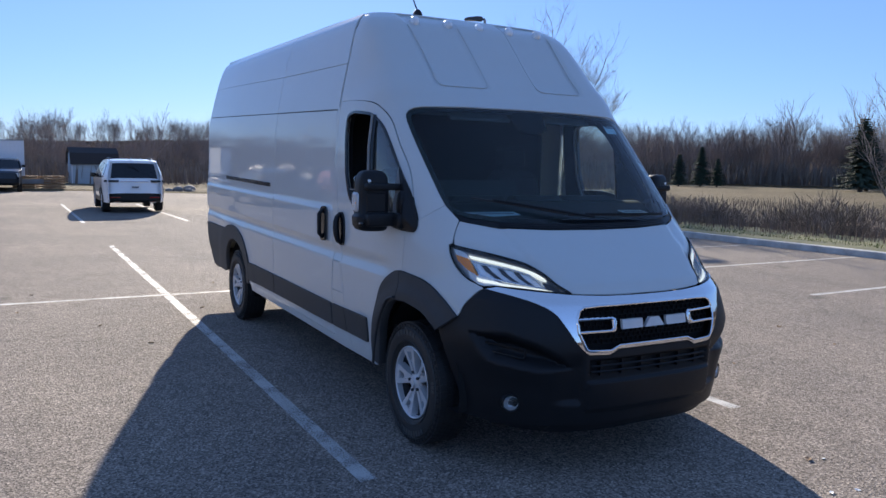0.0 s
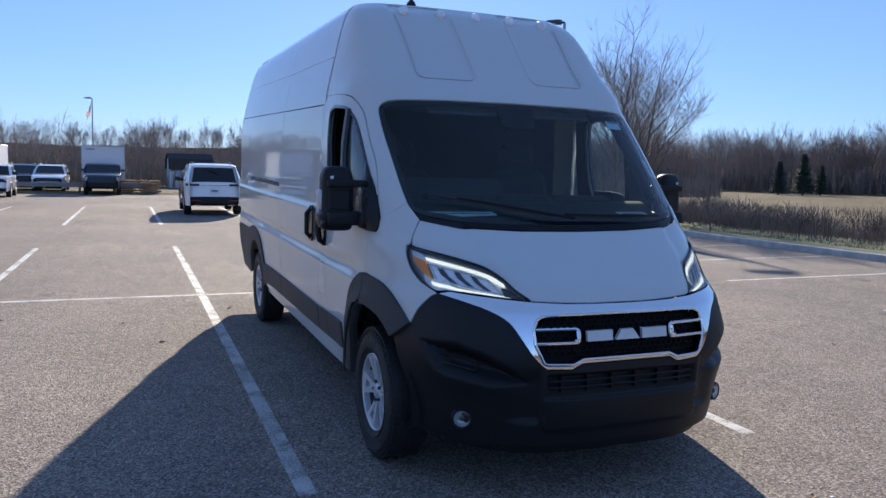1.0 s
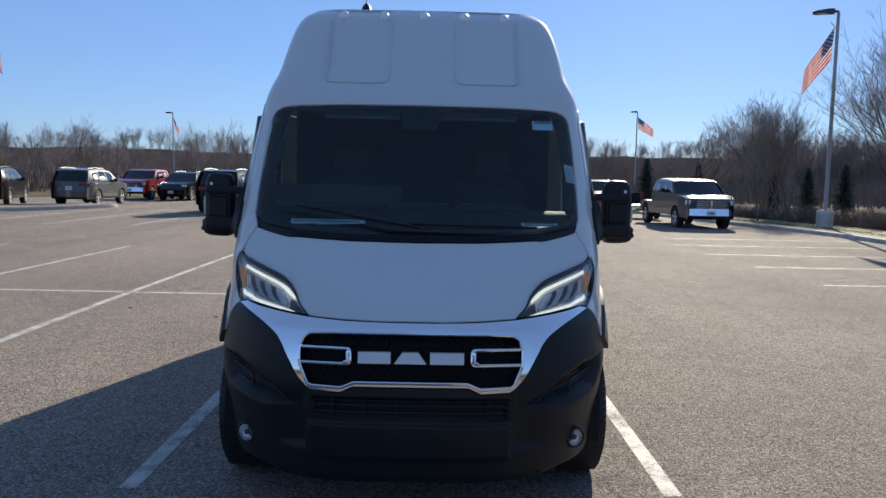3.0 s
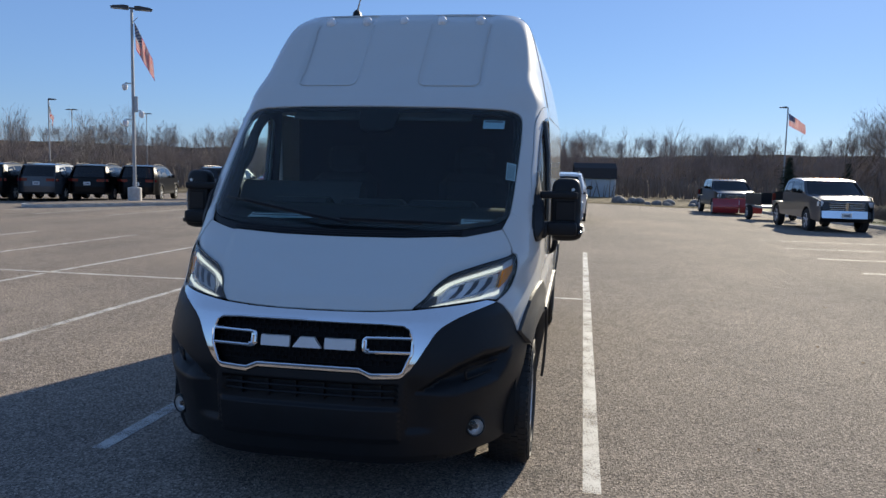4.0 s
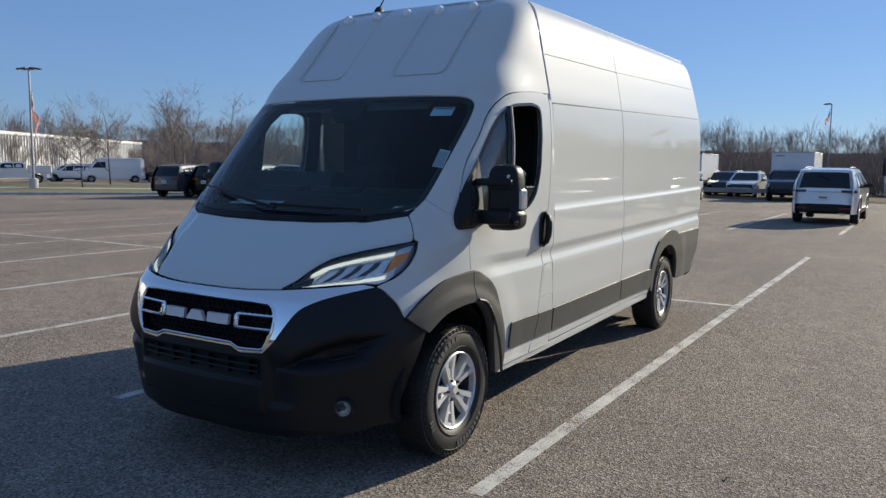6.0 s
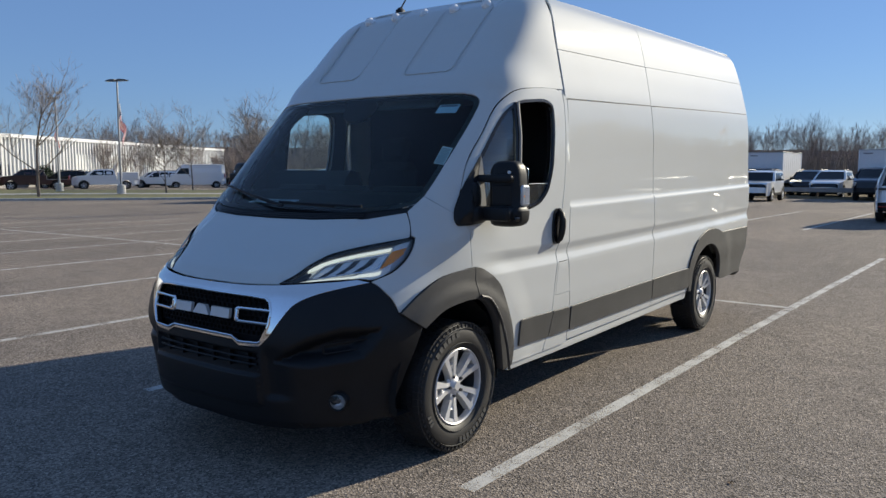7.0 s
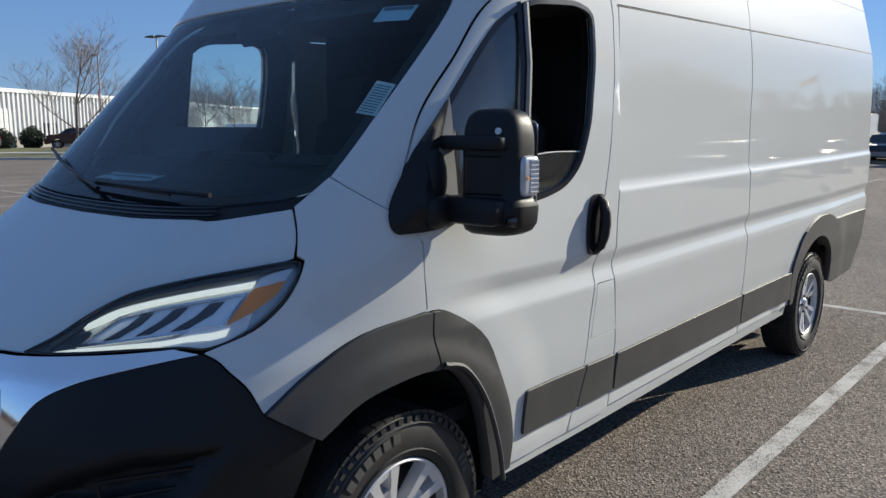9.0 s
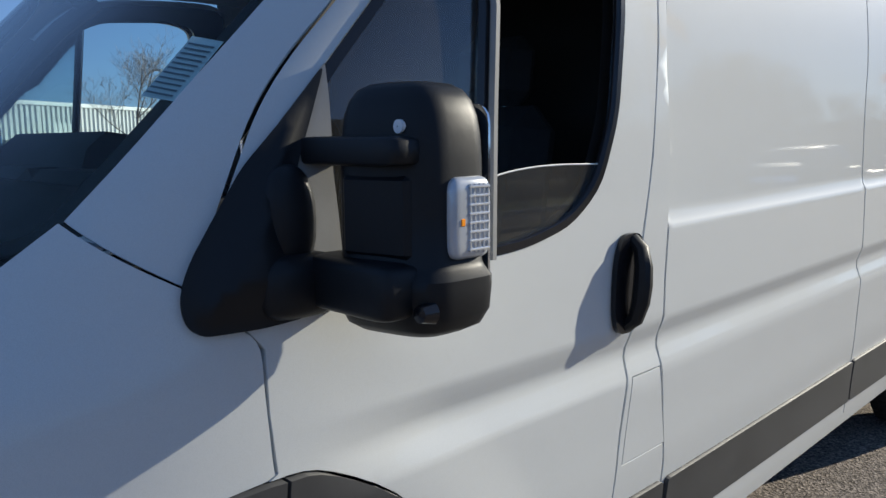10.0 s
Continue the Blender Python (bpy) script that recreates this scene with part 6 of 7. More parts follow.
def pickup(paint, label, chrome=True, service=False):
    prof = [(0.1, 0.5, "rear_bumper_chrome"), (0.0, 0.55, "rear_bumper_chrome"), (0.0, 0.74, "tailgate"), (0.02, 1.32, "bed_rail"), (0.06, 1.35, "bed"), (0.08, 1.0, "bed"), (2.0, 1.0, "bed"), (2.02, 1.36, "cab_back"), (2.12, 1.40, "rear_glass"), (2.2, 1.82, "roof"), (2.6, 1.93, "roof"), (3.7, 1.92, "roof"), (4.05, 1.84, "front_glass"), (4.7, 1.36, "hood"), (5.4, 1.30, "hood"), (5.78, 1.20, "front_panel"), (5.85, 1.12, "front_grille"), (5.88, 0.82, "front_bumper_chrome" if chrome else "front_bumper"), (5.92, 0.56, "front_bumper_trim"), (5.8, 0.42, "front_bumper_trim")]
    win = [[(2.28, 1.40), (2.32, 1.78), (3.05, 1.82), (3.05, 1.38)], [(3.13, 1.38), (3.13, 1.82), (3.95, 1.77), (4.35, 1.40), (4.3, 1.36)]]
    c = car("pickup_truck", label, paint, 2.03, prof, None, win, (0.42, 1.2, 4.85), 1.36, 0.17, [(0.78, 1.04, 0.30, 0.18)], [(0.86, 1.1, 0.14, 0.34)], 0.0, False)
    for k in range(4):
        Geo().box(0, 5.90, 0.86 + 0.075 * k, 1.15, 0.04, 0.022, 0.006).ob("grille_bar", CHROME if chrome else GLOSS_BLACK, c)
    if chrome:
        Geo().box(0, 5.905, 0.97, 0.08, 0.04, 0.30, 0.01).ob("grille_post", CHROME, c)
    for k in range(5):
        Geo().box(-0.44 + 0.22 * k, 3.72, 1.94, 0.07, 0.09, 0.035, 0.012).ob("cab_lamp", AMBER, c)
    plate(c, 5.935, 0.66, True)
    if service:
        Geo().box(0, 1.0, 1.30, 2.0, 1.9, 0.7, 0.04).ob("service_body", WHITEPAINT, c)
    return c


def box_truck(paint, label):
    prof = [(0.05, 0.62, "frame_trim"), (0.0, 0.66, "frame_trim"), (0.0, 0.78, "frame_trim"), (4.3, 0.80, "cab_back"), (4.32, 1.45, "cab_back"), (4.42, 1.86, "roof"), (4.9, 1.95, "roof"), (5.5, 1.92, "roof"), (5.8, 1.85, "front_glass"), (6.4, 1.40, "hood"), (7.1, 1.32, "hood"), (7.45, 1.22, "front_panel"), (7.55, 1.12, "front_grille"), (7.6, 0.80, "front_bumper_trim"), (7.62, 0.55, "front_bumper_trim"), (7.5, 0.42, "front_bumper_trim")]
    win = [[(4.85, 1.42), (4.85, 1.84), (5.65, 1.80), (6.1, 1.44)]]
    c = car("box_truck", label, paint, 2.06, prof, None, win, (0.42, 1.35, 6.55), 1.40, 0.16, [(0.80, 1.0, 0.28, 0.24)], [(0.9, 0.75, 0.12, 0.12)], 0.0, False)
    box = Geo().box(0, 2.05, 1.95, 2.40, 4.6, 2.12, 0.02).ob("cargo_box", BOXWHITE, c, "white cargo box with bright edge rails")
    for s in (1, -1):
        Geo().box(s * 1.195, 2.05, 3.0, 0.05, 4.62, 0.05, 0.008).ob("edge_rail", STEEL, box)
        for y in (-0.25, 4.35):
            Geo().box(s * 1.195, y, 1.95, 0.05, 0.05, 2.12, 0.008).ob("corner_post", BOXWHITE, box)
        for k in range(9):
            Geo().box(s * 1.203, 0.1 + 0.48 * k, 1.95, 0.006, 0.018, 2.0).ob("side_seam", STEEL, box)
    Geo().box(0, 4.37, 3.0, 2.40, 0.05, 0.06, 0.008).ob("front_rail", STEEL, box)
    Geo().box(0.72, 4.362, 2.78, 0.5, 0.01, 0.06).ob("decal_bar", PRINT, box)
    return c


def stand(ob, x, y, heading):
    """heading: degrees turned to the left from facing +y."""
    ob.matrix_basis = pose(x, y, ground_z(x, y), 0, 0, heading)
    return ob


def another(ob, x, y, heading, label=""):
    c = copy_thing(ob, pose(x, y, ground_z(x, y), 0, 0, heading))
    if label:
        tagged(c, label)
    return c


stand(suv_long(), 0.55, 23.5, -1)
black_suv = stand(suv_mid(BLACKPAINT, "black sport utility car with red tail lamps on asphalt"), -8.7, 26.9, -1)
grey_suv = stand(suv_mid(GREYPAINT, "dark grey sport utility car parked beside other cars"), -17.0, 32.0, 2)
white_suv2 = stand(suv_mid(WHITEPAINT, "white sport utility car facing the aisle"), -6.8, 54.5, 180)
for ob in (black_suv,):
    tagged(ob, group="row of sport utility cars")
for k in range(-5, 2):
    x, y = -22.0 + 1.92 * k, 29.2 + 1.05 * k
    src, lab = ((grey_suv, "dark grey sport utility car in a row") if k in (-1, -3, -5) else (black_suv, "black sport utility car in a row with red tail lamps"))
    tagged(another(src, x, y, 16, lab), group="row of sport utility cars")
stand(suv_small(), -8.8, 44.5, 182)
another(black_suv, -15.6, 47.4, 178, "black sport utility car facing the aisle")
another(black_suv, -8.8, 56.5, 184, "dark sport utility car between two box trucks")
red_truck = stand(pickup(REDPAINT, "red pickup truck facing the aisle"), -18.2, 48.6, 178)
dark_box = stand(box_truck(BLUEPAINT, "box truck with dark cab and white cargo box"), -3.6, 52.9, 180)
another(dark_box, -11.1, 57.0, 178, "box truck with white cargo box behind a small car")
silver_truck = stand(pickup(SILVERPAINT, "dark grey pickup truck with chrome grille by the kerb"), 10.15, 30.0, 182)
plow_truck = stand(pickup(BLUEPAINT, "dark pickup truck with red snow plough"), 9.25, 44.1, 182)
far_maroon = stand(pickup(MAROONPAINT, "dark red pickup truck by the building", False), -66.9, 32.4, 153)
stand(pickup(WHITEPAINT, "white service pickup truck by the building", True, True), -64.9, 38.0, 152)


def plough():
    host = tagged(empty("snow_plough"), "red snow plough blade in front of a pickup", "plough")
    prof = [(0.0, 0.12), (-0.06, 0.35), (-0.03, 0.6), (0.08, 0.85), (0.12, 0.85), (0.02, 0.6), (0.0, 0.35), (0.06, 0.12)]
    for s in (1, -1):
        Geo().prism(prof, 0.02, 1.25, lambda a, b, h: Vector((s * h, a + 0.25 * h, b))).ob("blade", REDPAINT, host)
        for k in range(4):
            Geo().box(s * (0.15 + 0.33 * k), 0.10 + 0.25 * (0.15 + 0.33 * k), 0.5, 0.03, 0.06, 0.7).ob("rib", REDPAINT, host)
        Geo().box(s * 0.3, 0.45, 0.45, 0.08, 0.7, 0.08, 0.01).ob("push_arm", PLASTIC, host)
    host.matrix_basis = pose(9.45, 37.4, ground_z(9.45, 37.4), 0, 0, 4)


plough()


def trailer():
    host = tagged(empty("utility_trailer"), "dark utility trailer parked behind a pickup", "trailer")
    Geo().box(0, 0, 0.62, 1.7, 2.6, 0.1, 0.02).ob("deck", STEEL, host)
    for s in (1, -1):
        Geo().box(s * 0.83, 0, 0.95, 0.04, 2.6, 0.55, 0.01).ob("side_board", PLASTIC, host)
        far_wheel(host, s * 0.98, 0.1, 0.34, 0.2, s)
    Geo().box(0, 1.28, 0.95, 1.7, 0.04, 0.55, 0.01).ob("end_board", PLASTIC, host)
    Geo().tube([(0, -1.3, 0.6), (0, -2.5, 0.5)], 0.05, 6).ob("drawbar", STEEL, host)
    host.matrix_basis = pose(10.1, 33.4, ground_z(10.1, 33.4), 0, 0, 3)


trailer()


def panel_van():
    """A plain white delivery van by the building."""
    prof = [(0.05, 0.4, "rear_bumper_trim"), (0.0, 0.5, "rear_bumper_trim"), (0.0, 0.7, "rear_door"), (0.1, 2.35, "roof"), (0.3, 2.5, "roof"), (4.2, 2.48, "roof"), (4.5, 2.38, "front_glass"), (5.2, 1.45, "hood"), (5.75, 1.15, "front_panel"), (5.9, 0.9, "front_grille"), (5.95, 0.6, "front_bumper_trim"), (5.9, 0.32, "front_bumper_trim")]
    win = [[(3.7, 1.5), (3.7, 2.1), (4.5, 2.05), (4.95, 1.5)]]
    return car("delivery_van", "white delivery van parked before the building", WHITEPAINT, 2.05, prof, None, win, (0.36, 1.0, 5.0), 1.5, 0.08, [(0.8, 0.95, 0.2, 0.25)], [(0.9, 1.3, 0.1, 0.5)], 0.0, False)


wvan = stand(panel_van(), -64.4, 47.6, 150)
for x, y, h, src, lab in ((-70, 36, 130, black_suv, "dark sport utility car before the building"), (-60, 50, 110, black_suv, "dark car under bare trees"), (-66.5, 44, 130, white_suv2, "white car before the building"), (-62, 17, 128, red_truck, "red pickup truck before the building"), (-67.5, 22.5, 122, grey_suv, "grey car before the building"), (-74, 48, 120, white_suv2, "white car before the building"), (-58, 12, 130, black_suv, "dark off-road car before the building"), (-57, 56, 100, grey_suv, "grey car under bare trees"), (-54, 60, 100, white_suv2, "white car under bare trees")):
    tagged(another(src, x, y, h, lab), group="cars before the building")


# ---- island, lamp posts, flags ----
def island():
    host = tagged(empty("traffic_island"), "raised kerbed island with mulch in the lot", kind="structure")
    base = rounded([(-19.6, 22.2), (-15.6, 28.6), (-14.4, 32.2), (-16.6, 32.6), (-19.5, 29.2), (-21.0, 23.2)], 1.2, 6)
    g = Geo().prism(base, -0.2, 0.14, lambda a, b, h: Vector((a, b, ground_z(a, b) + h)))
    g.ob("island_kerb", KERB, host)
    Geo().prism(inset(base, 0.2), 0.1, 0.155, lambda a, b, h: Vector((a, b, ground_z(a, b) + h))).ob("mulch", BRUSH, host)


island()


def lamp_post(x, y, h, heads, turn, flag=0, flag_turn=0, cams=False, base_h=0.75, drape=0.34, below=0.55):
    """A square steel post on a concrete pier with one or two flat lamp heads, some with a flag on a short staff."""
    z = ground_z(x, y)
    host = tagged(empty("lamp_post"), "grey parking-lot lamp post on concrete pier" + (" with flag" if flag else ""), "lamp post", "lamp posts")
    Geo().lathe([(0.001, 0), (0.30, 0), (0.30, base_h - 0.03), (0.27, base_h), (0.001, base_h)], 24).ob("pier", CONCRETE, host)
    Geo().box(0, 0, base_h + 0.02, 0.28, 0.28, 0.04, 0.01).ob("base_plate", STEEL, host)
    Geo().tube([(0, 0, base_h), (0, 0, h)], [0.085, 0.06], 10).ob("post", POLEGREY, host)
    for k in range(heads):
        s = 1 if k == 0 else -1
        hd = Geo()
        prof = [(0.12, -0.05), (0.85, -0.03), (0.88, 0.02), (0.75, 0.07), (0.3, 0.12), (0.12, 0.10)]
        hd.prism(prof, -0.17, 0.17, lambda a, b, q: Vector((s * a, q, h + b)))
        ho = hd.ob("lamp_head", LAMPHEAD, host, angle=20)
        Geo().box(s * 0.06, 0, h + 0.02, 0.14, 0.08, 0.08, 0.01).ob("arm", LAMPHEAD, ho)
        Geo().box(s * 0.58, 0, h - 0.045, 0.4, 0.26, 0.012).ob("lens", LAMPCLEAR, ho)
    host.matrix_basis = pose(x, y, z, 0, 0, turn)
    if cams:
        for dz, s in ((3.3, -1), (4.5, 1), (4.9, -1)):
            Geo().tube([(0, 0, h - dz), (s * 0.32, 0, h - dz + 0.02)], 0.03, 6).ob("camera_arm", POLEGREY, host)
            Geo().lathe([(0.001, -0.32), (0.09, -0.28), (0.12, -0.18), (0.12, -0.06), (0.04, 0.0)], 14, "z", (s * 0.34, 0, h - dz)).ob("camera_dome", BOXWHITE, host)
        Geo().box(0.12, 0, h - 4.2, 0.16, 0.14, 0.7, 0.02).ob("equipment_box", STEEL, host)
    if flag:
        flag_on(host, h - below + 0.55, flag, flag_turn, drape)
    return host


def flag_on(host, h, size, turn, drape):
    """Cloth of stripes and canton that hangs in folds from a sloping staff."""
    L, H = 1.5 * size, 0.95 * size
    st = Geo().tube([(0, 0, h - 0.65), (math.cos(radians(turn)) * 0.25, math.sin(radians(turn)) * 0.25, h - 0.35)], 0.015, 6).ob("flag_staff", STEEL, host)
    d = Vector((math.cos(radians(turn)), math.sin(radians(turn)), 0))
    p = Vector((-d.y, d.x, 0))

    def cloth(u, v):
        # u along the fly, v down the hoist; the fly droops
        droop = u * 0.92
        fold = 0.10 * size * math.sin(9 * u + 3.2 * v) * u + 0.05 * math.sin(17 * u + 1.0)
        q = d * (0.10 + drape * L * u + 0.06 * v) + p * fold
        return Vector((q.x, q.y, h - 0.55 - 0.85 * v * H * (1 - 0.25 * u) - droop * L * (1.02 - 0.62 * drape)))

    nu, nv = 26, 13
    for nm, mat, test in (("flag_red", FLAGRED, lambda u, v: v % 2 == 0 and not (u < 10 and v < 7)), ("flag_white", FLAGWHITE, lambda u, v: v % 2 == 1 and not (u < 10 and v < 7)), ("flag_blue", FLAGBLUE, lambda u, v: u < 10 and v < 7)):
        g = Geo()
        ids = {}
        for i in range(nu):
            for j in range(nv):
                if test(i, j):
                    q = []
                    for a, b in ((i, j), (i + 1, j), (i + 1, j + 1), (i, j + 1)):
                        if (a, b) not in ids:
                            ids[(a, b)] = len(g.v)
                            g.v.append(tuple(cloth(a / nu, b / nv)))
                        q.append(ids[(a, b)])
                    g.f.append(tuple(q))
        g.ob(nm, mat, host, angle=80, fix=False)
    stars = Geo()
    for i in range(5):
        for j in range(4):
            c = cloth((1 + 2 * i) / nu, (0.8 + 1.6 * j) / nv)
            stars.box(c.x, c.y, c.z, 0.05 * size, 0.05 * size, 0.05 * size)
    tagged(stars.ob("flag_stars", FLAGWHITE, host, fix=False), kind="stuff")


lamp_post(15.0, 24.9, 8.15, 1, 155, 1.5, 0, drape=0.42)
lamp_post(-18.7, 27.9, 8.7, 2, 30, 1.5, 0, True)
lamp_post(-53.4, 68.4, 8.6, 1, 0, 1.3, -20)
lamp_post(22.8, 83, 9.6, 1, 190, 1.6, 160, drape=0.7)
lamp_post(-5.9, 96, 9.5, 1, 180, 1.3, -30)
lamp_post(-48.4, 26.6, 8.1, 2, 20, 1.8, -25, drape=0.3, below=1.5)
lamp_post(-59, 27.4, 7.5, 1, 190, 1.6, -35, below=1.3)
lamp_post(-74, 101, 10, 2, 10)
lamp_post(-66, 108, 10, 2, 10)
lamp_post(-30.3, 86, 8.6, 1, 170, 1.3, 180)


# ---- buildings ----
def long_building():
    host = tagged(empty("workshop_building"), "long white metal-clad workshop with roller doors", "building")
    a, b, hgt = Vector((-58, 4)), Vector((-108, 80)), 5.1
    d = (b - a).normalized()
    L = (b - a).length
    n = Vector((-d.y, d.x))

    def at(u, w, z):
        q = a + d * u + n * w
        return Vector((q.x, q.y, -0.45 + z))

    wall = Geo()
    wall.prism([(0, 0), (L, 0), (L, 30), (0, 30)], 0, hgt, lambda u, w, z: at(u, w, z))
    wall.ob("wall", METALWALL, host)
    rib = Geo()
    u = 0.3
    while u < L:
        rib.prism([(u, 0.02), (u + 0.06, -0.16), (u + 0.30, -0.16), (u + 0.36, 0.02)], 1.0, hgt - 0.1, lambda p, w, z: at(p, w, z))
        u += 0.62
    tagged(rib.ob("cladding_rib", METALWALL, host, fix=False), kind="stuff")
    Geo().prism([(-0.2, -0.25), (L + 0.2, -0.25), (L + 0.2, 0.3), (-0.2, 0.3)], hgt - 0.05, hgt + 0.28, lambda p, w, z: at(p, w, z)).ob("roof_edge", BOXWHITE, host)
    Geo().prism([(0, -0.06), (L, -0.06), (L, 0.05), (0, 0.05)], 0, 1.0, lambda p, w, z: at(p, w, z)).ob("plinth", GREYWALL, host)
    for u0 in (22, 44, 50, 56, 64, 72):
        Geo().prism([(u0, -0.09), (u0 + 3.6, -0.09), (u0 + 3.6, 0.05), (u0, 0.05)], 0.0, 3.6, lambda p, w, z: at(p, w, z)).ob("roller_door", DOORWHITE, host)
        for k in range(4):
            Geo().prism([(u0, -0.12), (u0 + 3.6, -0.12), (u0 + 3.6, -0.08), (u0, -0.08)], 0.8 + 0.8 * k, 0.85 + 0.8 * k, lambda p, w, z: at(p, w, z)).ob("door_rib", STEEL, host)
    for u0 in (12, 30, 38):
        Geo().prism([(u0, -0.08), (u0 + 1.8, -0.08), (u0 + 1.8, 0.05), (u0, 0.05)], 1.2, 2.4, lambda p, w, z: at(p, w, z)).ob("window", CARGLASS, host)
    for u0 in (10, 20.5, 31, 41.5, 60):
        Geo().prism([(u0, -0.12), (u0 + 0.2, -0.12), (u0 + 0.2, 0.0), (u0, 0.0)], 0, hgt, lambda p, w, z: at(p, w, z)).ob("downpipe", STEEL, host)
    office = tagged(empty("office_block"), "white flat-roofed office block with glazed door", "building")
    Geo().prism([(-18, -5), (-0.5, -5), (-0.5, 12), (-18, 12)], 0, 7.2, lambda p, w, z: at(p, w, z)).ob("wall", METALWALL, office)
    Geo().prism([(-18.2, -5.2), (-0.3, -5.2), (-0.3, 12), (-18.2, 12)], 7.1, 7.45, lambda p, w, z: at(p, w, z)).ob("roof_edge", BOXWHITE, office)
    Geo().prism([(-18, -5.06), (-0.5, -5.06), (-0.5, -4.9), (-18, -4.9)], 0, 3.4, lambda p, w, z: at(p, w, z)).ob("base_wall", GREYWALL, office)
    for u0 in (-16, -12, -8, -4):
        w_ = Geo().prism([(u0, -5.12), (u0 + 2.2, -5.12), (u0 + 2.2, -5.0), (u0, -5.0)], 0.2, 2.8, lambda p, w, z: at(p, w, z)).ob("glazed_door", CARGLASS, office)
        for k in (0, 1.06, 2.12):
            Geo().prism([(u0 + k, -5.16), (u0 + k + 0.08, -5.16), (u0 + k + 0.08, -5.1), (u0 + k, -5.1)], 0.2, 2.8, lambda p, w, z: at(p, w, z)).ob("frame_bar", BOXWHITE, w_)


long_building()


def wall_shrubs():
    """Clipped dark evergreen shrubs along the workshop wall."""
    a, d = Vector((-58, 4)), (Vector((-108, 80)) - Vector((-58, 4))).normalized()
    out = Vector((d.y, -d.x))
    first = None
    for k, u in enumerate((9, 15, 18.5, 22, 26, 35, 38.5)):
        p = a + d * u + out * 1.6
        m = pose(p.x, p.y, -0.42, 0, 0, 47 * k)
        if first:
            c = copy_thing(first, m)
            c.scale = (1, 1, 0.85 + 0.1 * (k % 3))
            continue
        r = random.Random(61)
        g = Geo()
        for i in range(3200):
            q = Vector((r.gauss(0, 1), r.gauss(0, 1), r.gauss(0, 1))).normalized()
            w = 1 + 0.22 * noise.noise(q * 2.6)
            c = Vector((q.x * 0.95 * w, q.y * 0.95 * w, 1.05 + q.z * 1.05 * w)) * r.uniform(0.72, 1.0)
            e = Vector((r.uniform(-1, 1), r.uniform(-1, 1), r.uniform(-0.3, 1))) * 0.2
            f = Vector((r.uniform(-1, 1), r.uniform(-1, 1), r.uniform(-1, 1))) * 0.15
            g.add([c, c + e, c + f], [(0, 1, 2)])
        first = tagged(empty("evergreen_shrub"), "dark evergreen shrub before the white workshop wall", "shrub", "wall shrubs")
        tagged(g.ob("foliage", CONIFER, first, angle=180, fix=False), kind="stuff")
        Geo().tube([(0, 0, -0.05), (0, 0, 1.2)], [0.06, 0.03], 6).ob("stem", BARK, first)
        first.matrix_basis = m


wall_shrubs()


def barn_shed():
    host = tagged(empty("garden_shed"), "pale blue barn shed with dark gambrel roof", "shed")
    Geo().box(0, 0, 0.95, 3.7, 2.6, 1.9, 0.02).ob("wall", SHEDWALL, host)
    prof = [(-1.55, 1.85), (-1.15, 2.85), (0, 3.35), (1.15, 2.85), (1.55, 1.85), (1.45, 1.85), (1.08, 2.78), (0, 3.25), (-1.08, 2.78), (-1.45, 1.85)]
    Geo().prism(prof, -2.0, 2.0, lambda a, b, h: Vector((h, a, b))).ob("roof", SHEDROOF, host)
    gab = [(-1.3, 1.9), (1.3, 1.9), (1.08, 2.78), (0, 3.25), (-1.08, 2.78)]
    for s in (1, -1):
        Geo().prism(gab, s * 1.75, s * 1.83, lambda a, b, h: Vector((h, a, b))).ob("gable", SHEDWALL, host)
        Geo().box(s * 1.85, -1.31, 0.95, 0.1, 0.06, 1.9).ob("corner_board", BOXWHITE, host)
    for x in (-0.55, 0.55):
        Geo().box(x, -1.33, 0.9, 0.8, 0.05, 1.7, 0.01).ob("door_leaf", SHEDWALL, host)
    host.matrix_basis = pose(2.6, 64, -0.42, 0, 0, 4) @ Matrix.Scale(0.9, 4)


barn_shed()
rng = random.Random(5)


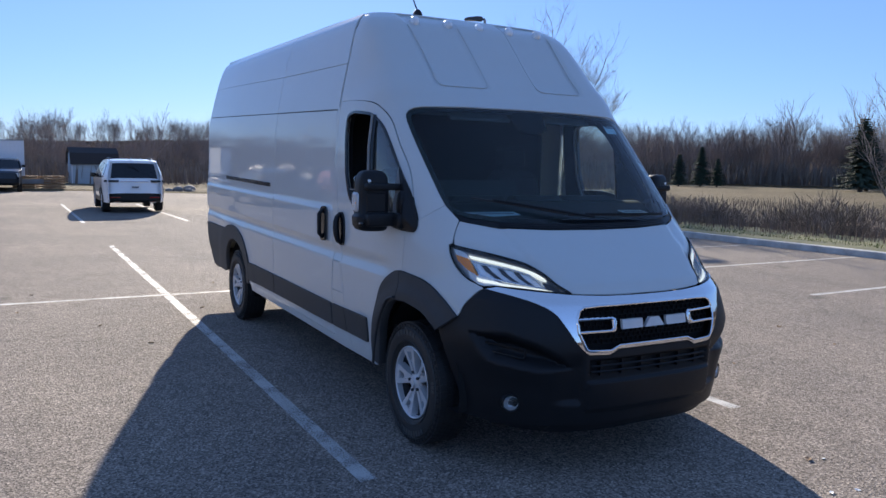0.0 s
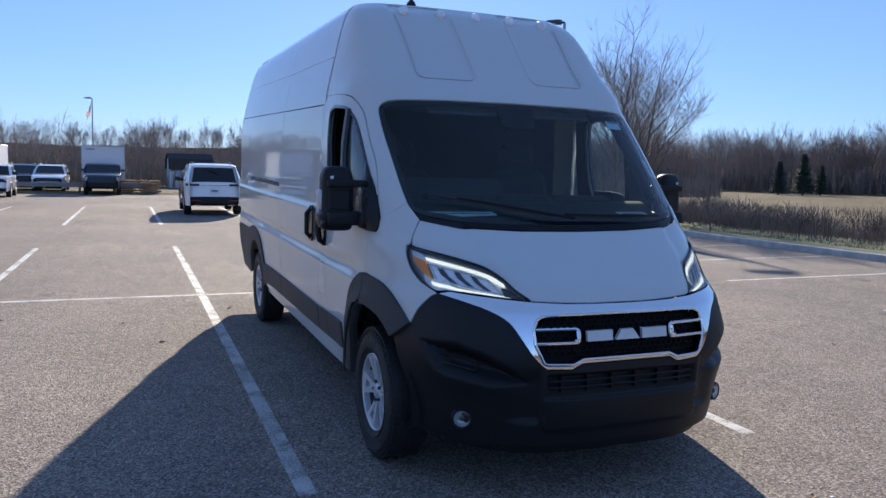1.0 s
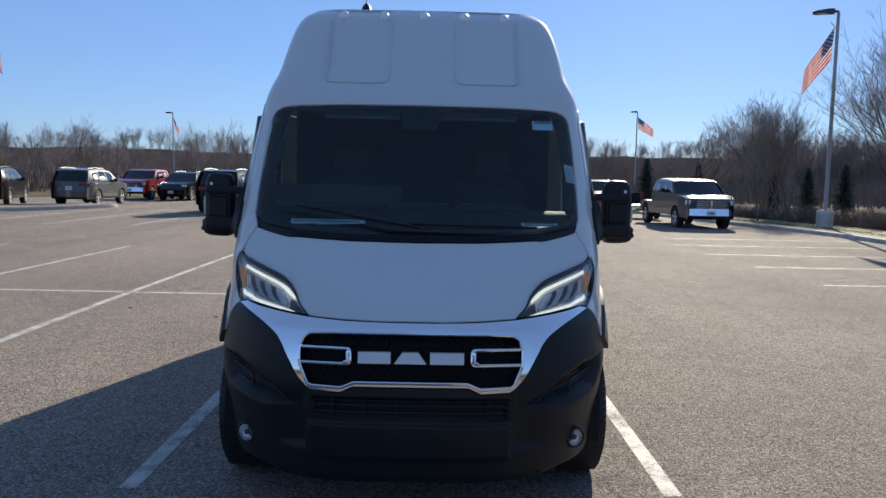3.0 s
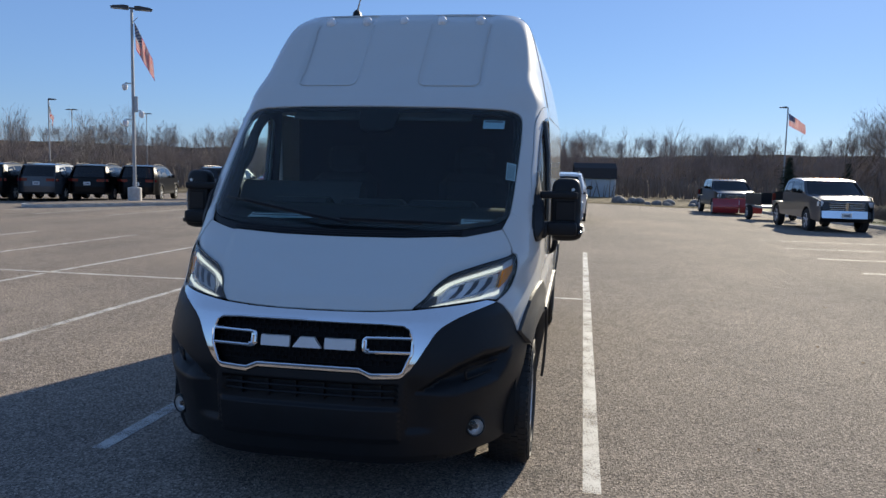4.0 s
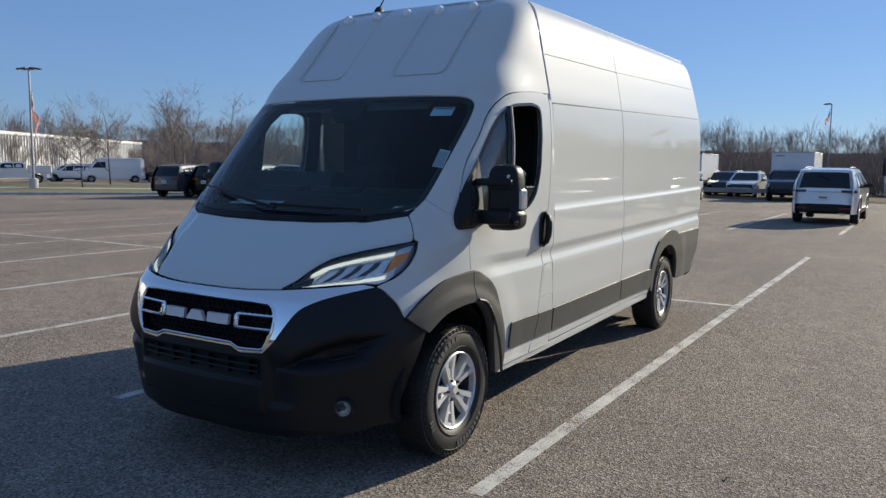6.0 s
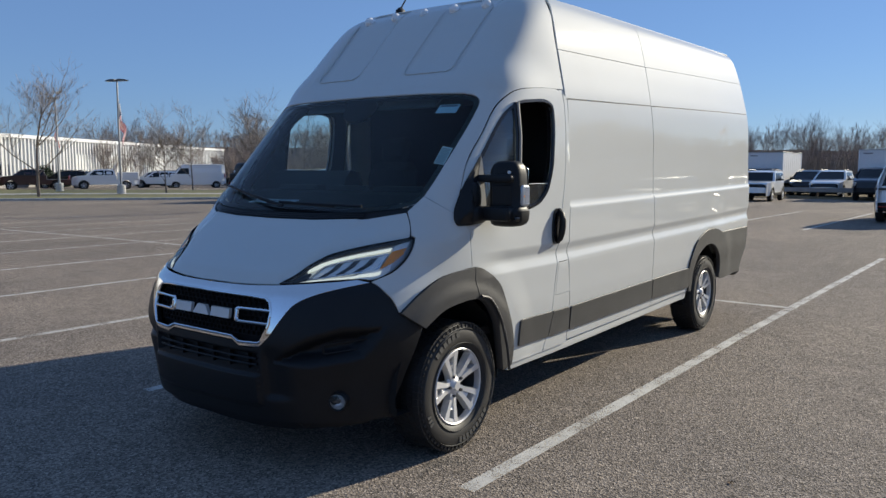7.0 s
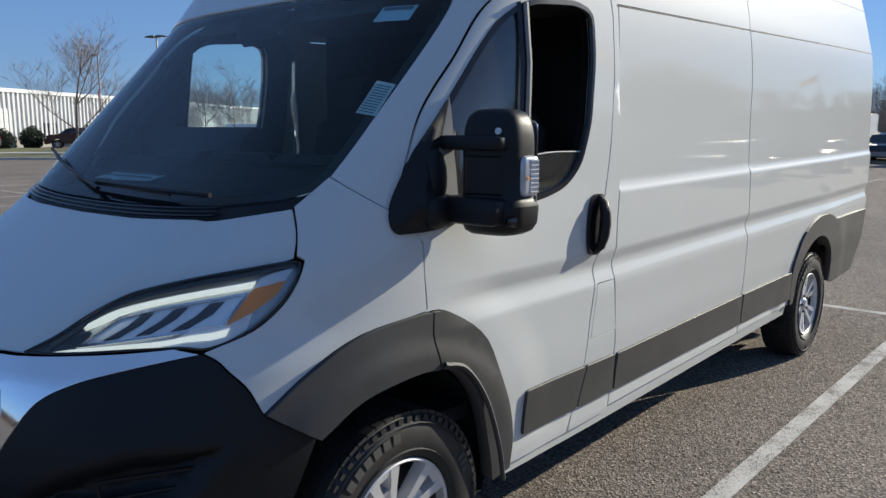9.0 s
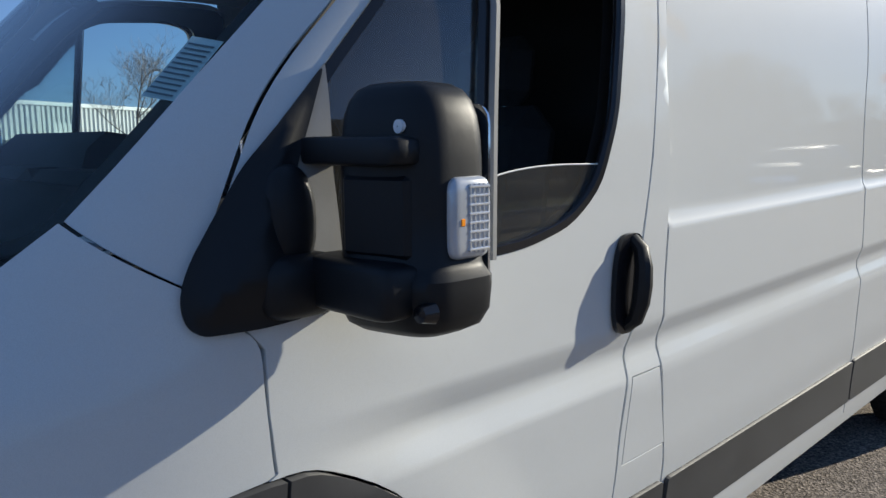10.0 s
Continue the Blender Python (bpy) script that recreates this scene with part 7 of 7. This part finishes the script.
def yard_clutter():
    """Pallets, drums, stones and a low rail along the far edge of the lot."""
    pal = tagged(empty("pallet_stack"), "stack of weathered wooden pallets at the lot edge", "pallets")
    for k in range(6):
        for j in range(5):
            Geo().box(-0.5 + 0.25 * j, 0, 0.12 + 0.15 * k, 0.1, 1.2, 0.022).ob("board", WOOD, pal)
        for x in (-0.5, 0, 0.5):
            Geo().box(0, x * 1.1, 0.06 + 0.15 * k, 1.2, 0.09, 0.09).ob("bearer", WOOD, pal)
    pal.matrix_basis = pose(-0.9, 48.6, ground_z(-0.9, 48.6), 0, 0, 8)
    another(pal, -2.3, 49.0, -14)
    for k in range(16):
        x, y, r = rng.uniform(3.8, 9.5), 48.5 + rng.uniform(0, 1.8), rng.uniform(0.2, 0.5)
        bm = bmesh.new()
        bmesh.ops.create_icosphere(bm, subdivisions=2, radius=r)
        for v in bm.verts:
            v.co *= 1 + 0.25 * noise.noise(v.co * 2.2 / r + Vector((k * 7, 0, 0)))
            v.co.z *= 0.75
        me = bpy.data.meshes.new("boulder")
        bm.to_mesh(me)
        bm.free()
        me.shade_smooth()
        ob = link("boulder", me, ROCK)
        ob.location = (x, y, ground_z(x, y) + r * 0.45)
        tagged(ob, "grey field stone at the lot edge", "boulder", "stones at the lot edge")
    drop = ground_z(-12, 48.2)
    guard = tagged(empty("guard_rail"), "low steel guard rail at the far edge of the lot", kind="structure")
    Geo().box(-12, 48.2, 0.55 + drop, 22, 0.06, 0.28, 0.02).ob("rail", GREYWALL, guard)
    for k in range(12):
        Geo().box(-22.5 + 1.95 * k, 48.28, 0.3 + drop, 0.12, 0.10, 0.75, 0.01).ob("post", WOOD, guard)


yard_clutter()


# ---- trees, reeds, grass ----
def bare_tree(seed, h, spread=0.5, stems=1, depth=5, sides=5, twig=0.012, lean=0.25):
    """A leafless tree: tapered stems that fork again and again. Returns thick wood and fine twigs."""
    r = random.Random(seed)
    wood, twigs = Geo(), Geo()

    def grow(p, d, length, rad, lev):
        pts, rs, q, e = [p.copy()], [rad], p.copy(), d.copy()
        n = 4 if lev < 2 else 3
        for i in range(n):
            e = (e + Vector((r.uniform(-1, 1), r.uniform(-1, 1), r.uniform(-0.4, 0.9))) * (0.10 + 0.05 * lev)).normalized()
            q = q + e * (length / n)
            pts.append(q.copy())
            rs.append(rad * (1 - 0.45 * (i + 1) / n))
        (wood if lev < 3 else twigs).tube(pts, rs, sides if lev == 0 else (4 if lev < 3 else 3), caps=False)
        if lev >= depth:
            return
        kids = r.randint(3, 5) if lev else r.randint(5, 7)
        for k in range(kids):
            t = r.uniform(0.35, 1.0) if k else 1.0
            i = min(n - 1, int(t * n))
            base = pts[i] + (pts[i + 1] - pts[i]) * (t * n - i)
            side = Vector((r.uniform(-1, 1), r.uniform(-1, 1), 0))
            side = side.normalized() if side.length > 0.05 else Vector((1, 0, 0))
            f = e if k == 0 else (e * (1 - spread * 0.75) + side * spread * r.uniform(0.7, 1.25) + Vector((0, 0, lean))).normalized()
            grow(base, f, length * r.uniform(0.52, 0.80), max(twig * 0.5, rad * (0.62 if k == 0 else 0.42)), lev + 1)

    for s in range(stems):
        a = 2 * math.pi * s / max(1, stems) + r.random()
        tilt = 0.0 if stems == 1 else 0.28
        grow(Vector((0.12 * math.cos(a), 0.12 * math.sin(a), -0.1)) if stems > 1 else Vector((0, 0, -0.1)), Vector((tilt * math.cos(a), tilt * math.sin(a), 1)).normalized(), h * 0.40, h * (0.0105 if stems > 1 else 0.0115), 0)
    top = max(v[2] for v in twigs.v + wood.v)
    k = h / top
    for g in (wood, twigs):
        g.v = [(v[0] * k, v[1] * k, v[2] * k) for v in g.v]
    return wood, twigs


def tree_thing(seed, h, label, **kw):
    host = tagged(empty("bare_tree"), label, "tree", "bare trees")
    wood, twigs = bare_tree(seed, h, **kw)
    wood.ob("trunk", BARK, host, angle=60, fix=False)
    tagged(twigs.ob("crown", TWIG, host, angle=60, fix=False), kind="stuff")
    return host


tree_a = stand(tree_thing(11, 8.6, "large leafless many-stemmed tree behind the kerb", spread=0.62, stems=4, depth=5, lean=0.2, twig=0.009), 16.8, 22.8, 0)
tree_b = stand(tree_thing(23, 6.6, "leafless tree with fine upright twigs", spread=0.55, stems=2, depth=5, lean=0.18, twig=0.009), 17.4, 33.4, 0)
tree_c = stand(tree_thing(37, 9.4, "tall leafless lawn tree with single trunk", spread=0.72, depth=5, lean=0.24, twig=0.014), -48.0, 20.6, 0)
tree_d = stand(tree_thing(41, 7.2, "leafless round-crowned lawn tree", spread=0.78, depth=5, lean=0.2, twig=0.014), -48.5, 30.3, 0)
sapling = stand(tree_thing(53, 4.4, "young leafless sapling on the verge", spread=0.42, depth=4, twig=0.005), 13.3, 5.6, 0)


def another_tree(src, x, y, k, turn, wide=1.0):
    z = ground_z(x, y) + (0.1 if x < -30 or x > 12 else 0.0)
    c = copy_thing(src, pose(x, y, z, 0, 0, turn))
    c.scale = (k * wide, k * wide, k)
    return c


for src, x, y, k, t in ((tree_b, 20.6, 40.0, 1.1, 50), (tree_a, 18.2, 37.5, 0.8, 120), (tree_b, 15.6, 41.0, 0.85, 200), (tree_a, 21.0, 27.5, 0.75, 250), (tree_d, -57, 38.5, 1.15, 70), (tree_c, -52, 41.5, 0.95, 140), (tree_d, -50, 45.5, 1.2, 200), (tree_d, -45, 36.5, 1.2, 310), (tree_c, -50, 52, 0.75, 30), (tree_d, -40, 55, 0.95, 100), (tree_c, -58, 13, 0.8, 210), (tree_d, -42, 62, 1.1, 260), (tree_c, -34, 70, 0.8, 300), (sapling, 13.2, 13.4, 0.58, 80), (sapling, 14.6, 30.0, 0.9, 160), (tree_d, -62, 60, 1.1, 20), (tree_c, -70, 66, 0.9, 77)):
    another_tree(src, x, y, k, t)


def conifer(h, seed):
    """A spruce: a stem with whorls of drooping needled boughs."""
    r = random.Random(seed)
    host = tagged(empty("conifer_tree"), "dark green spruce with drooping boughs", "tree", "conifers")
    Geo().tube([(0, 0, -0.1), (0, 0, h)], [h * 0.025, 0.01], 6).ob("trunk", BARK, host)
    g = Geo()
    z = h * 0.10
    while z < h * 0.98:
        reach = 0.30 * h * (1 - z / h) ** 0.85 * r.uniform(0.75, 1.15) + 0.05
        for k in range(16):
            a = r.uniform(0, 2 * math.pi)
            L = reach * r.uniform(0.65, 1.1)
            d = Vector((math.cos(a), math.sin(a), -0.25))
            p = Vector((-d.y, d.x, 0))
            n = 7
            for i in range(n):
                t = (i + 0.4) / n
                c = Vector((0, 0, z)) + d * (L * t)
                w = 0.16 * h * 0.25 * (1 - t * 0.6)
                for s in (1, -1):
                    tip = c + p * s * w * r.uniform(0.7, 1.3) + d * w * 0.7 + Vector((0, 0, r.uniform(-0.5, 0.15) * w))
                    b = len(g.v)
                    g.v += [tuple(c + Vector((0, 0, 0.02 * h * 0.3))), tuple(c + d * w * 0.5 - Vector((0, 0, 0.01 * h))), tuple(tip)]
                    g.f.append((b, b + 1, b + 2))
        z += h * 0.028
    tagged(g.ob("crown", CONIFER, host, angle=180, fix=False), kind="stuff")
    return host


con = stand(conifer(2.6, 3), 21.0, 43.0, 0)
for x, y, k, t in ((23.2, 43.2, 1.1, 40), (25.4, 43.0, 1.2, 90), (17.0, 45.0, 1.15, 160), (14.2, 47.0, 1.3, 200), (82, 50, 3.3, 20), (85, 47, 2.8, 70), (88, 53, 3.0, 120), (75, 71, 1.7, 200), (78, 70, 2.1, 250), (79.5, 68.5, 1.5, 300)):
    another_tree(con, x, y, k, t, 1.35 if x > 60 else 1.1)


def far_woods():
    """Leafless woods round the horizon, as one tangle of stems and twigs."""
    r = random.Random(77)
    kinds = []
    for sd, st in ((101, 1), (102, 1), (103, 1), (104, 2), (105, 1)):
        w, t = bare_tree(sd, 1.0, spread=0.52, stems=st, depth=4, sides=3, twig=0.0022, lean=0.26)
        V = np.array(w.v + t.v)
        F = w.f + [tuple(i + len(w.v) for i in f) for f in t.f]
        F = np.array([f for f in F if len(f) == 4])
        kinds.append((V, F))
    allv, allf, n = [], [], 0

    def put(x, y, z, h, wide=1.0):
        nonlocal n
        V, F = kinds[r.randrange(len(kinds))]
        a = r.uniform(0, 6.28)
        c, s = math.cos(a), math.sin(a)
        P = np.empty_like(V)
        P[:, 0] = (V[:, 0] * c - V[:, 1] * s) * h * wide + x
        P[:, 1] = (V[:, 0] * s + V[:, 1] * c) * h * wide + y
        P[:, 2] = V[:, 2] * h + z
        allv.append(P)
        allf.append(F + n)
        n += len(V)

    for k in range(560):
        b = r.uniform(-62, 26)
        D = r.uniform(95, 165)
        x, y = D * math.sin(radians(b)), D * math.cos(radians(b)) - 4
        put(x, y, -0.3, (r.uniform(3.6, 6.6) if r.random() < 0.8 else r.uniform(7.5, 10.5)) * (0.8 + 0.2 * D / 130), 0.85)
    for k in range(620):
        b = r.uniform(22, 84)
        D = r.uniform(128, 172)
        x, y = D * math.sin(radians(b)), D * math.cos(radians(b)) - 4
        put(x, y, -0.2, r.uniform(6.5, 11.5), 0.8)
    for b, D, h in ((52.0, 128, 14.5), (53.5, 130, 13.0), (57, 126, 14.5), (60, 124, 16.0), (63, 124, 15)):
        put(D * math.sin(radians(b)), D * math.cos(radians(b)) - 4, -0.2, h, 1.1)
    for k in range(330):
        b = r.uniform(-62, 40)
        D = r.uniform(190, 232)
        put(D * math.sin(radians(b)), D * math.cos(radians(b)), 4.0 + (D - 190) * 0.07, r.uniform(3.5, 8.0), 0.8)
    for k in range(60):
        b = r.uniform(84, 290)
        D = r.uniform(120, 180)
        put(D * math.sin(radians(b)), D * math.cos(radians(b)) - 4, -0.2, r.uniform(7, 12), 1.2)
    me = bpy.data.meshes.new("far_woods")
    me.from_pydata(np.concatenate(allv), [], np.concatenate(allf))
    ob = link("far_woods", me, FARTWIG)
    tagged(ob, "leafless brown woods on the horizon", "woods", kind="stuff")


far_woods()


def distant_hill():
    """A low wooded rise that closes the horizon."""
    g = Geo()
    n = 180
    for k in range(n + 1):
        b = radians(-180 + 360 * k / n)
        for D, z in ((170, -0.6), (185, 2.8), (215, 6.4), (270, 8.2), (340, 5.5)):
            q = 1 + 0.35 * noise.noise(Vector((math.sin(b) * 2.2, math.cos(b) * 2.2, D * 0.01))) + 0.08 * noise.noise(Vector((math.sin(b) * 25, math.cos(b) * 25, D * 0.02)))
            g.v.append((D * math.sin(b), D * math.cos(b), z * q if z > 0 else z))
    g.f = [(k * 5 + i, k * 5 + i + 1, (k + 1) * 5 + i + 1, (k + 1) * 5 + i) for k in range(n) for i in range(4)]
    tagged(g.ob("distant_hill", HILLWOOD, angle=80), "low brown wooded hill on the horizon", kind="structure")


distant_hill()


def shrubs():
    """Low leafless shrubs in the marsh, one tangle."""
    r = random.Random(31)
    w, t = bare_tree(201, 1.0, spread=0.6, stems=7, depth=3, sides=3, twig=0.006, lean=0.2)
    V = np.array(w.v + t.v)
    F = np.array([f for f in w.f + [tuple(i + len(w.v) for i in f) for f in t.f] if len(f) == 4])
    av, af, n = [], [], 0
    for k in range(300):
        y = r.uniform(-6, 44)
        x = interp(EAST_EDGE, y) + 3.2 + abs(r.gauss(0, 1)) * 7
        a, h = r.uniform(0, 6.28), r.uniform(0.7, 1.6)
        c, s_ = math.cos(a), math.sin(a)
        P = np.stack([(V[:, 0] * c - V[:, 1] * s_) * h * 1.5 + x, (V[:, 0] * s_ + V[:, 1] * c) * h * 1.5 + y, V[:, 2] * h + field_height(x, y)], 1)
        av.append(P)
        af.append(F + n)
        n += len(V)
    me = bpy.data.meshes.new("marsh_shrubs")
    me.from_pydata(np.concatenate(av), [], np.concatenate(af))
    tagged(link("marsh_shrubs", me, BRUSH), "low leafless brown shrubs in the marsh", "shrubs", kind="stuff")


shrubs()


def scrub(name, label, mat, count, place, tall, wide, seed, plume=None):
    """Upright dry stems in clumps; place(r) gives a spot."""
    r = np.random.RandomState(seed)
    V, F = [], []
    PV, PF = [], []
    for k in range(count):
        x, y, z, s = place(r)
        h = tall * s * r.uniform(0.6, 1.15)
        w = wide * r.uniform(0.7, 1.4)
        a, lx, ly = r.uniform(0, 3.14), r.normal(0, 0.16) * h, r.normal(0, 0.16) * h
        dx, dy = math.cos(a) * w, math.sin(a) * w
        n = len(V)
        V += [(x - dx, y - dy, z), (x + dx, y + dy, z), (x + lx * 0.5 + dx * 0.7, y + ly * 0.5 + dy * 0.7, z + h * 0.6), (x + lx * 0.5 - dx * 0.7, y + ly * 0.5 - dy * 0.7, z + h * 0.6), (x + lx, y + ly, z + h)]
        F += [(n, n + 1, n + 2, n + 3), (n + 3, n + 2, n + 4)]
        if plume and r.uniform() < plume[1](x, y):
            m = len(PV)
            q = h * 0.16
            PV += [(x + lx - w * 2.2, y + ly, z + h), (x + lx, y + ly - w * 2.2, z + h + q * 0.2), (x + lx + w * 2.6, y + ly, z + h), (x + lx + w, y + ly, z + h + q), (x + lx - w, y + ly, z + h + q)]
            PF += [(m, m + 1, m + 2, m + 3, m + 4)]
    me = bpy.data.meshes.new(name)
    me.from_pydata(V, [], F)
    tagged(link(name, me, mat), label, name.replace("_", " "), kind="stuff")
    if plume and PV:
        me = bpy.data.meshes.new("reed_plumes")
        me.from_pydata(PV, [], PF)
        tagged(link("reed_plumes", me, plume[0]), "pale sunlit reed plumes", "reeds", kind="stuff")


def spot_marsh(r):
    y = r.uniform(-8, 46)
    x = interp(EAST_EDGE, y) + 1.9 + 1.2 * smooth(14, 24, y) + abs(r.normal(0, 1.0)) * 6.5
    stand_tall = 1 + 0.45 * smooth(15.0, 16.5, x) * smooth(24, 20, x) * smooth(26, 20, y)
    return x, y, field_height(x, y) - 0.05, stand_tall * (0.75 + 0.5 * noise.noise(Vector((x * 0.25, y * 0.25, 0))))


def plume_share(x, y):
    return max(0.0, 0.85 * smooth(-0.15, 0.20, noise.noise(Vector((x * 0.09, y * 0.06, 4.0)))) * smooth(15, 17, x) * smooth(24, 17, y))


scrub("reeds", "brown dry reeds and brush beyond the verge", REEDSTEM, 30000, spot_marsh, 0.74, 0.008, 3, (REED, plume_share))


def spot_bank(r):
    x = r.uniform(24, 52)
    y = r.uniform(-10, 60)
    return x, y, field_height(x, y) - 0.05, 0.6 + 0.5 * noise.noise(Vector((x * 0.12, y * 0.12, 9)))


scrub("bank_brush", "grey tangled brush on the marsh bank", BRUSH, 15000, spot_bank, 0.95, 0.02, 8)


def spot_edge(r):
    b = r.uniform(-58, 41)
    D = r.uniform(66, 100)
    x, y = D * math.sin(radians(b)), D * math.cos(radians(b)) - 4
    if y < 52:
        y = 52 + r.uniform(0, 20)
    return x, y, -0.3, 0.7 + 0.6 * noise.noise(Vector((x * 0.05, y * 0.05, 2)))


scrub("edge_brush", "brown undergrowth before the woods", BRUSH, 19000, spot_edge, 2.6, 0.045, 12)


def spot_under(r):
    b = r.uniform(20, 86)
    D = r.uniform(120, 150)
    x, y = D * math.sin(radians(b)), D * math.cos(radians(b)) - 4
    return x, y, -0.2, 0.8 + 0.6 * noise.noise(Vector((x * 0.04, y * 0.04, 6)))


scrub("wood_brush", "brown undergrowth at the foot of the woods", BRUSH, 15000, spot_under, 4.2, 0.10, 15)


def spot_grass(r):
    y = r.uniform(-6, 44)
    ex = interp(EAST_EDGE, y)
    x = ex + 0.16 + abs(r.normal(0, 1)) * 0.8
    return x, y, field_height(max(x, ex + 0.2), y) - 0.01, 1.0


scrub("verge_grass", "short yellow-green grass along the kerb", GRASS, 22000, spot_grass, 0.10, 0.006, 21)


def litter():
    """Paper scraps and dry leaves lying on the asphalt."""
    r = random.Random(17)
    leaf = plain("dry_leaf", (0.20, 0.12, 0.06), 0.8, vary=0.3, scale=20)
    spots = [(0.62, -1.62, PAPER, 0.020), (0.78, -1.66, PAPER, 0.018), (1.02, -1.30, PAPER, 0.014)]
    spots += [(r.uniform(-3.5, 4.5), r.uniform(-2.5, 7.0), leaf, r.uniform(0.02, 0.035)) for _ in range(26)]
    for x, y, mat, size in spots:
        if abs(x) < 1.1 and -1.0 < y < 5.4:
            continue
        g = Geo()
        n = 8
        rim = [Vector((math.cos(6.283 * k / n) * size * r.uniform(0.7, 1.2), math.sin(6.283 * k / n) * size * 0.6 * r.uniform(0.7, 1.2), size * r.uniform(0.05, 0.5))) for k in range(n)]
        low = [Vector((p.x * 0.96, p.y * 0.96, p.z - 0.0015)) for p in rim]
        g.add(rim + low + [Vector((0, 0, size * 0.12)), Vector((0, 0, size * 0.12 - 0.0015))], [(k, (k + 1) % n, 2 * n) for k in range(n)] + [(n + (k + 1) % n, n + k, 2 * n + 1) for k in range(n)] + [(k, n + k, n + (k + 1) % n, (k + 1) % n) for k in range(n)])
        paper = mat is PAPER
        ob = g.ob("paper_scrap" if paper else "dry_leaf", mat, angle=30)
        ob.matrix_basis = pose(x, y, ground_z(x, y) + 0.001, 0, 0, r.uniform(0, 360))
        tagged(ob, "small crumpled white paper scrap on asphalt" if paper else "small curled brown dry leaf on asphalt", "litter" if paper else "leaf", "litter on the asphalt")


litter()
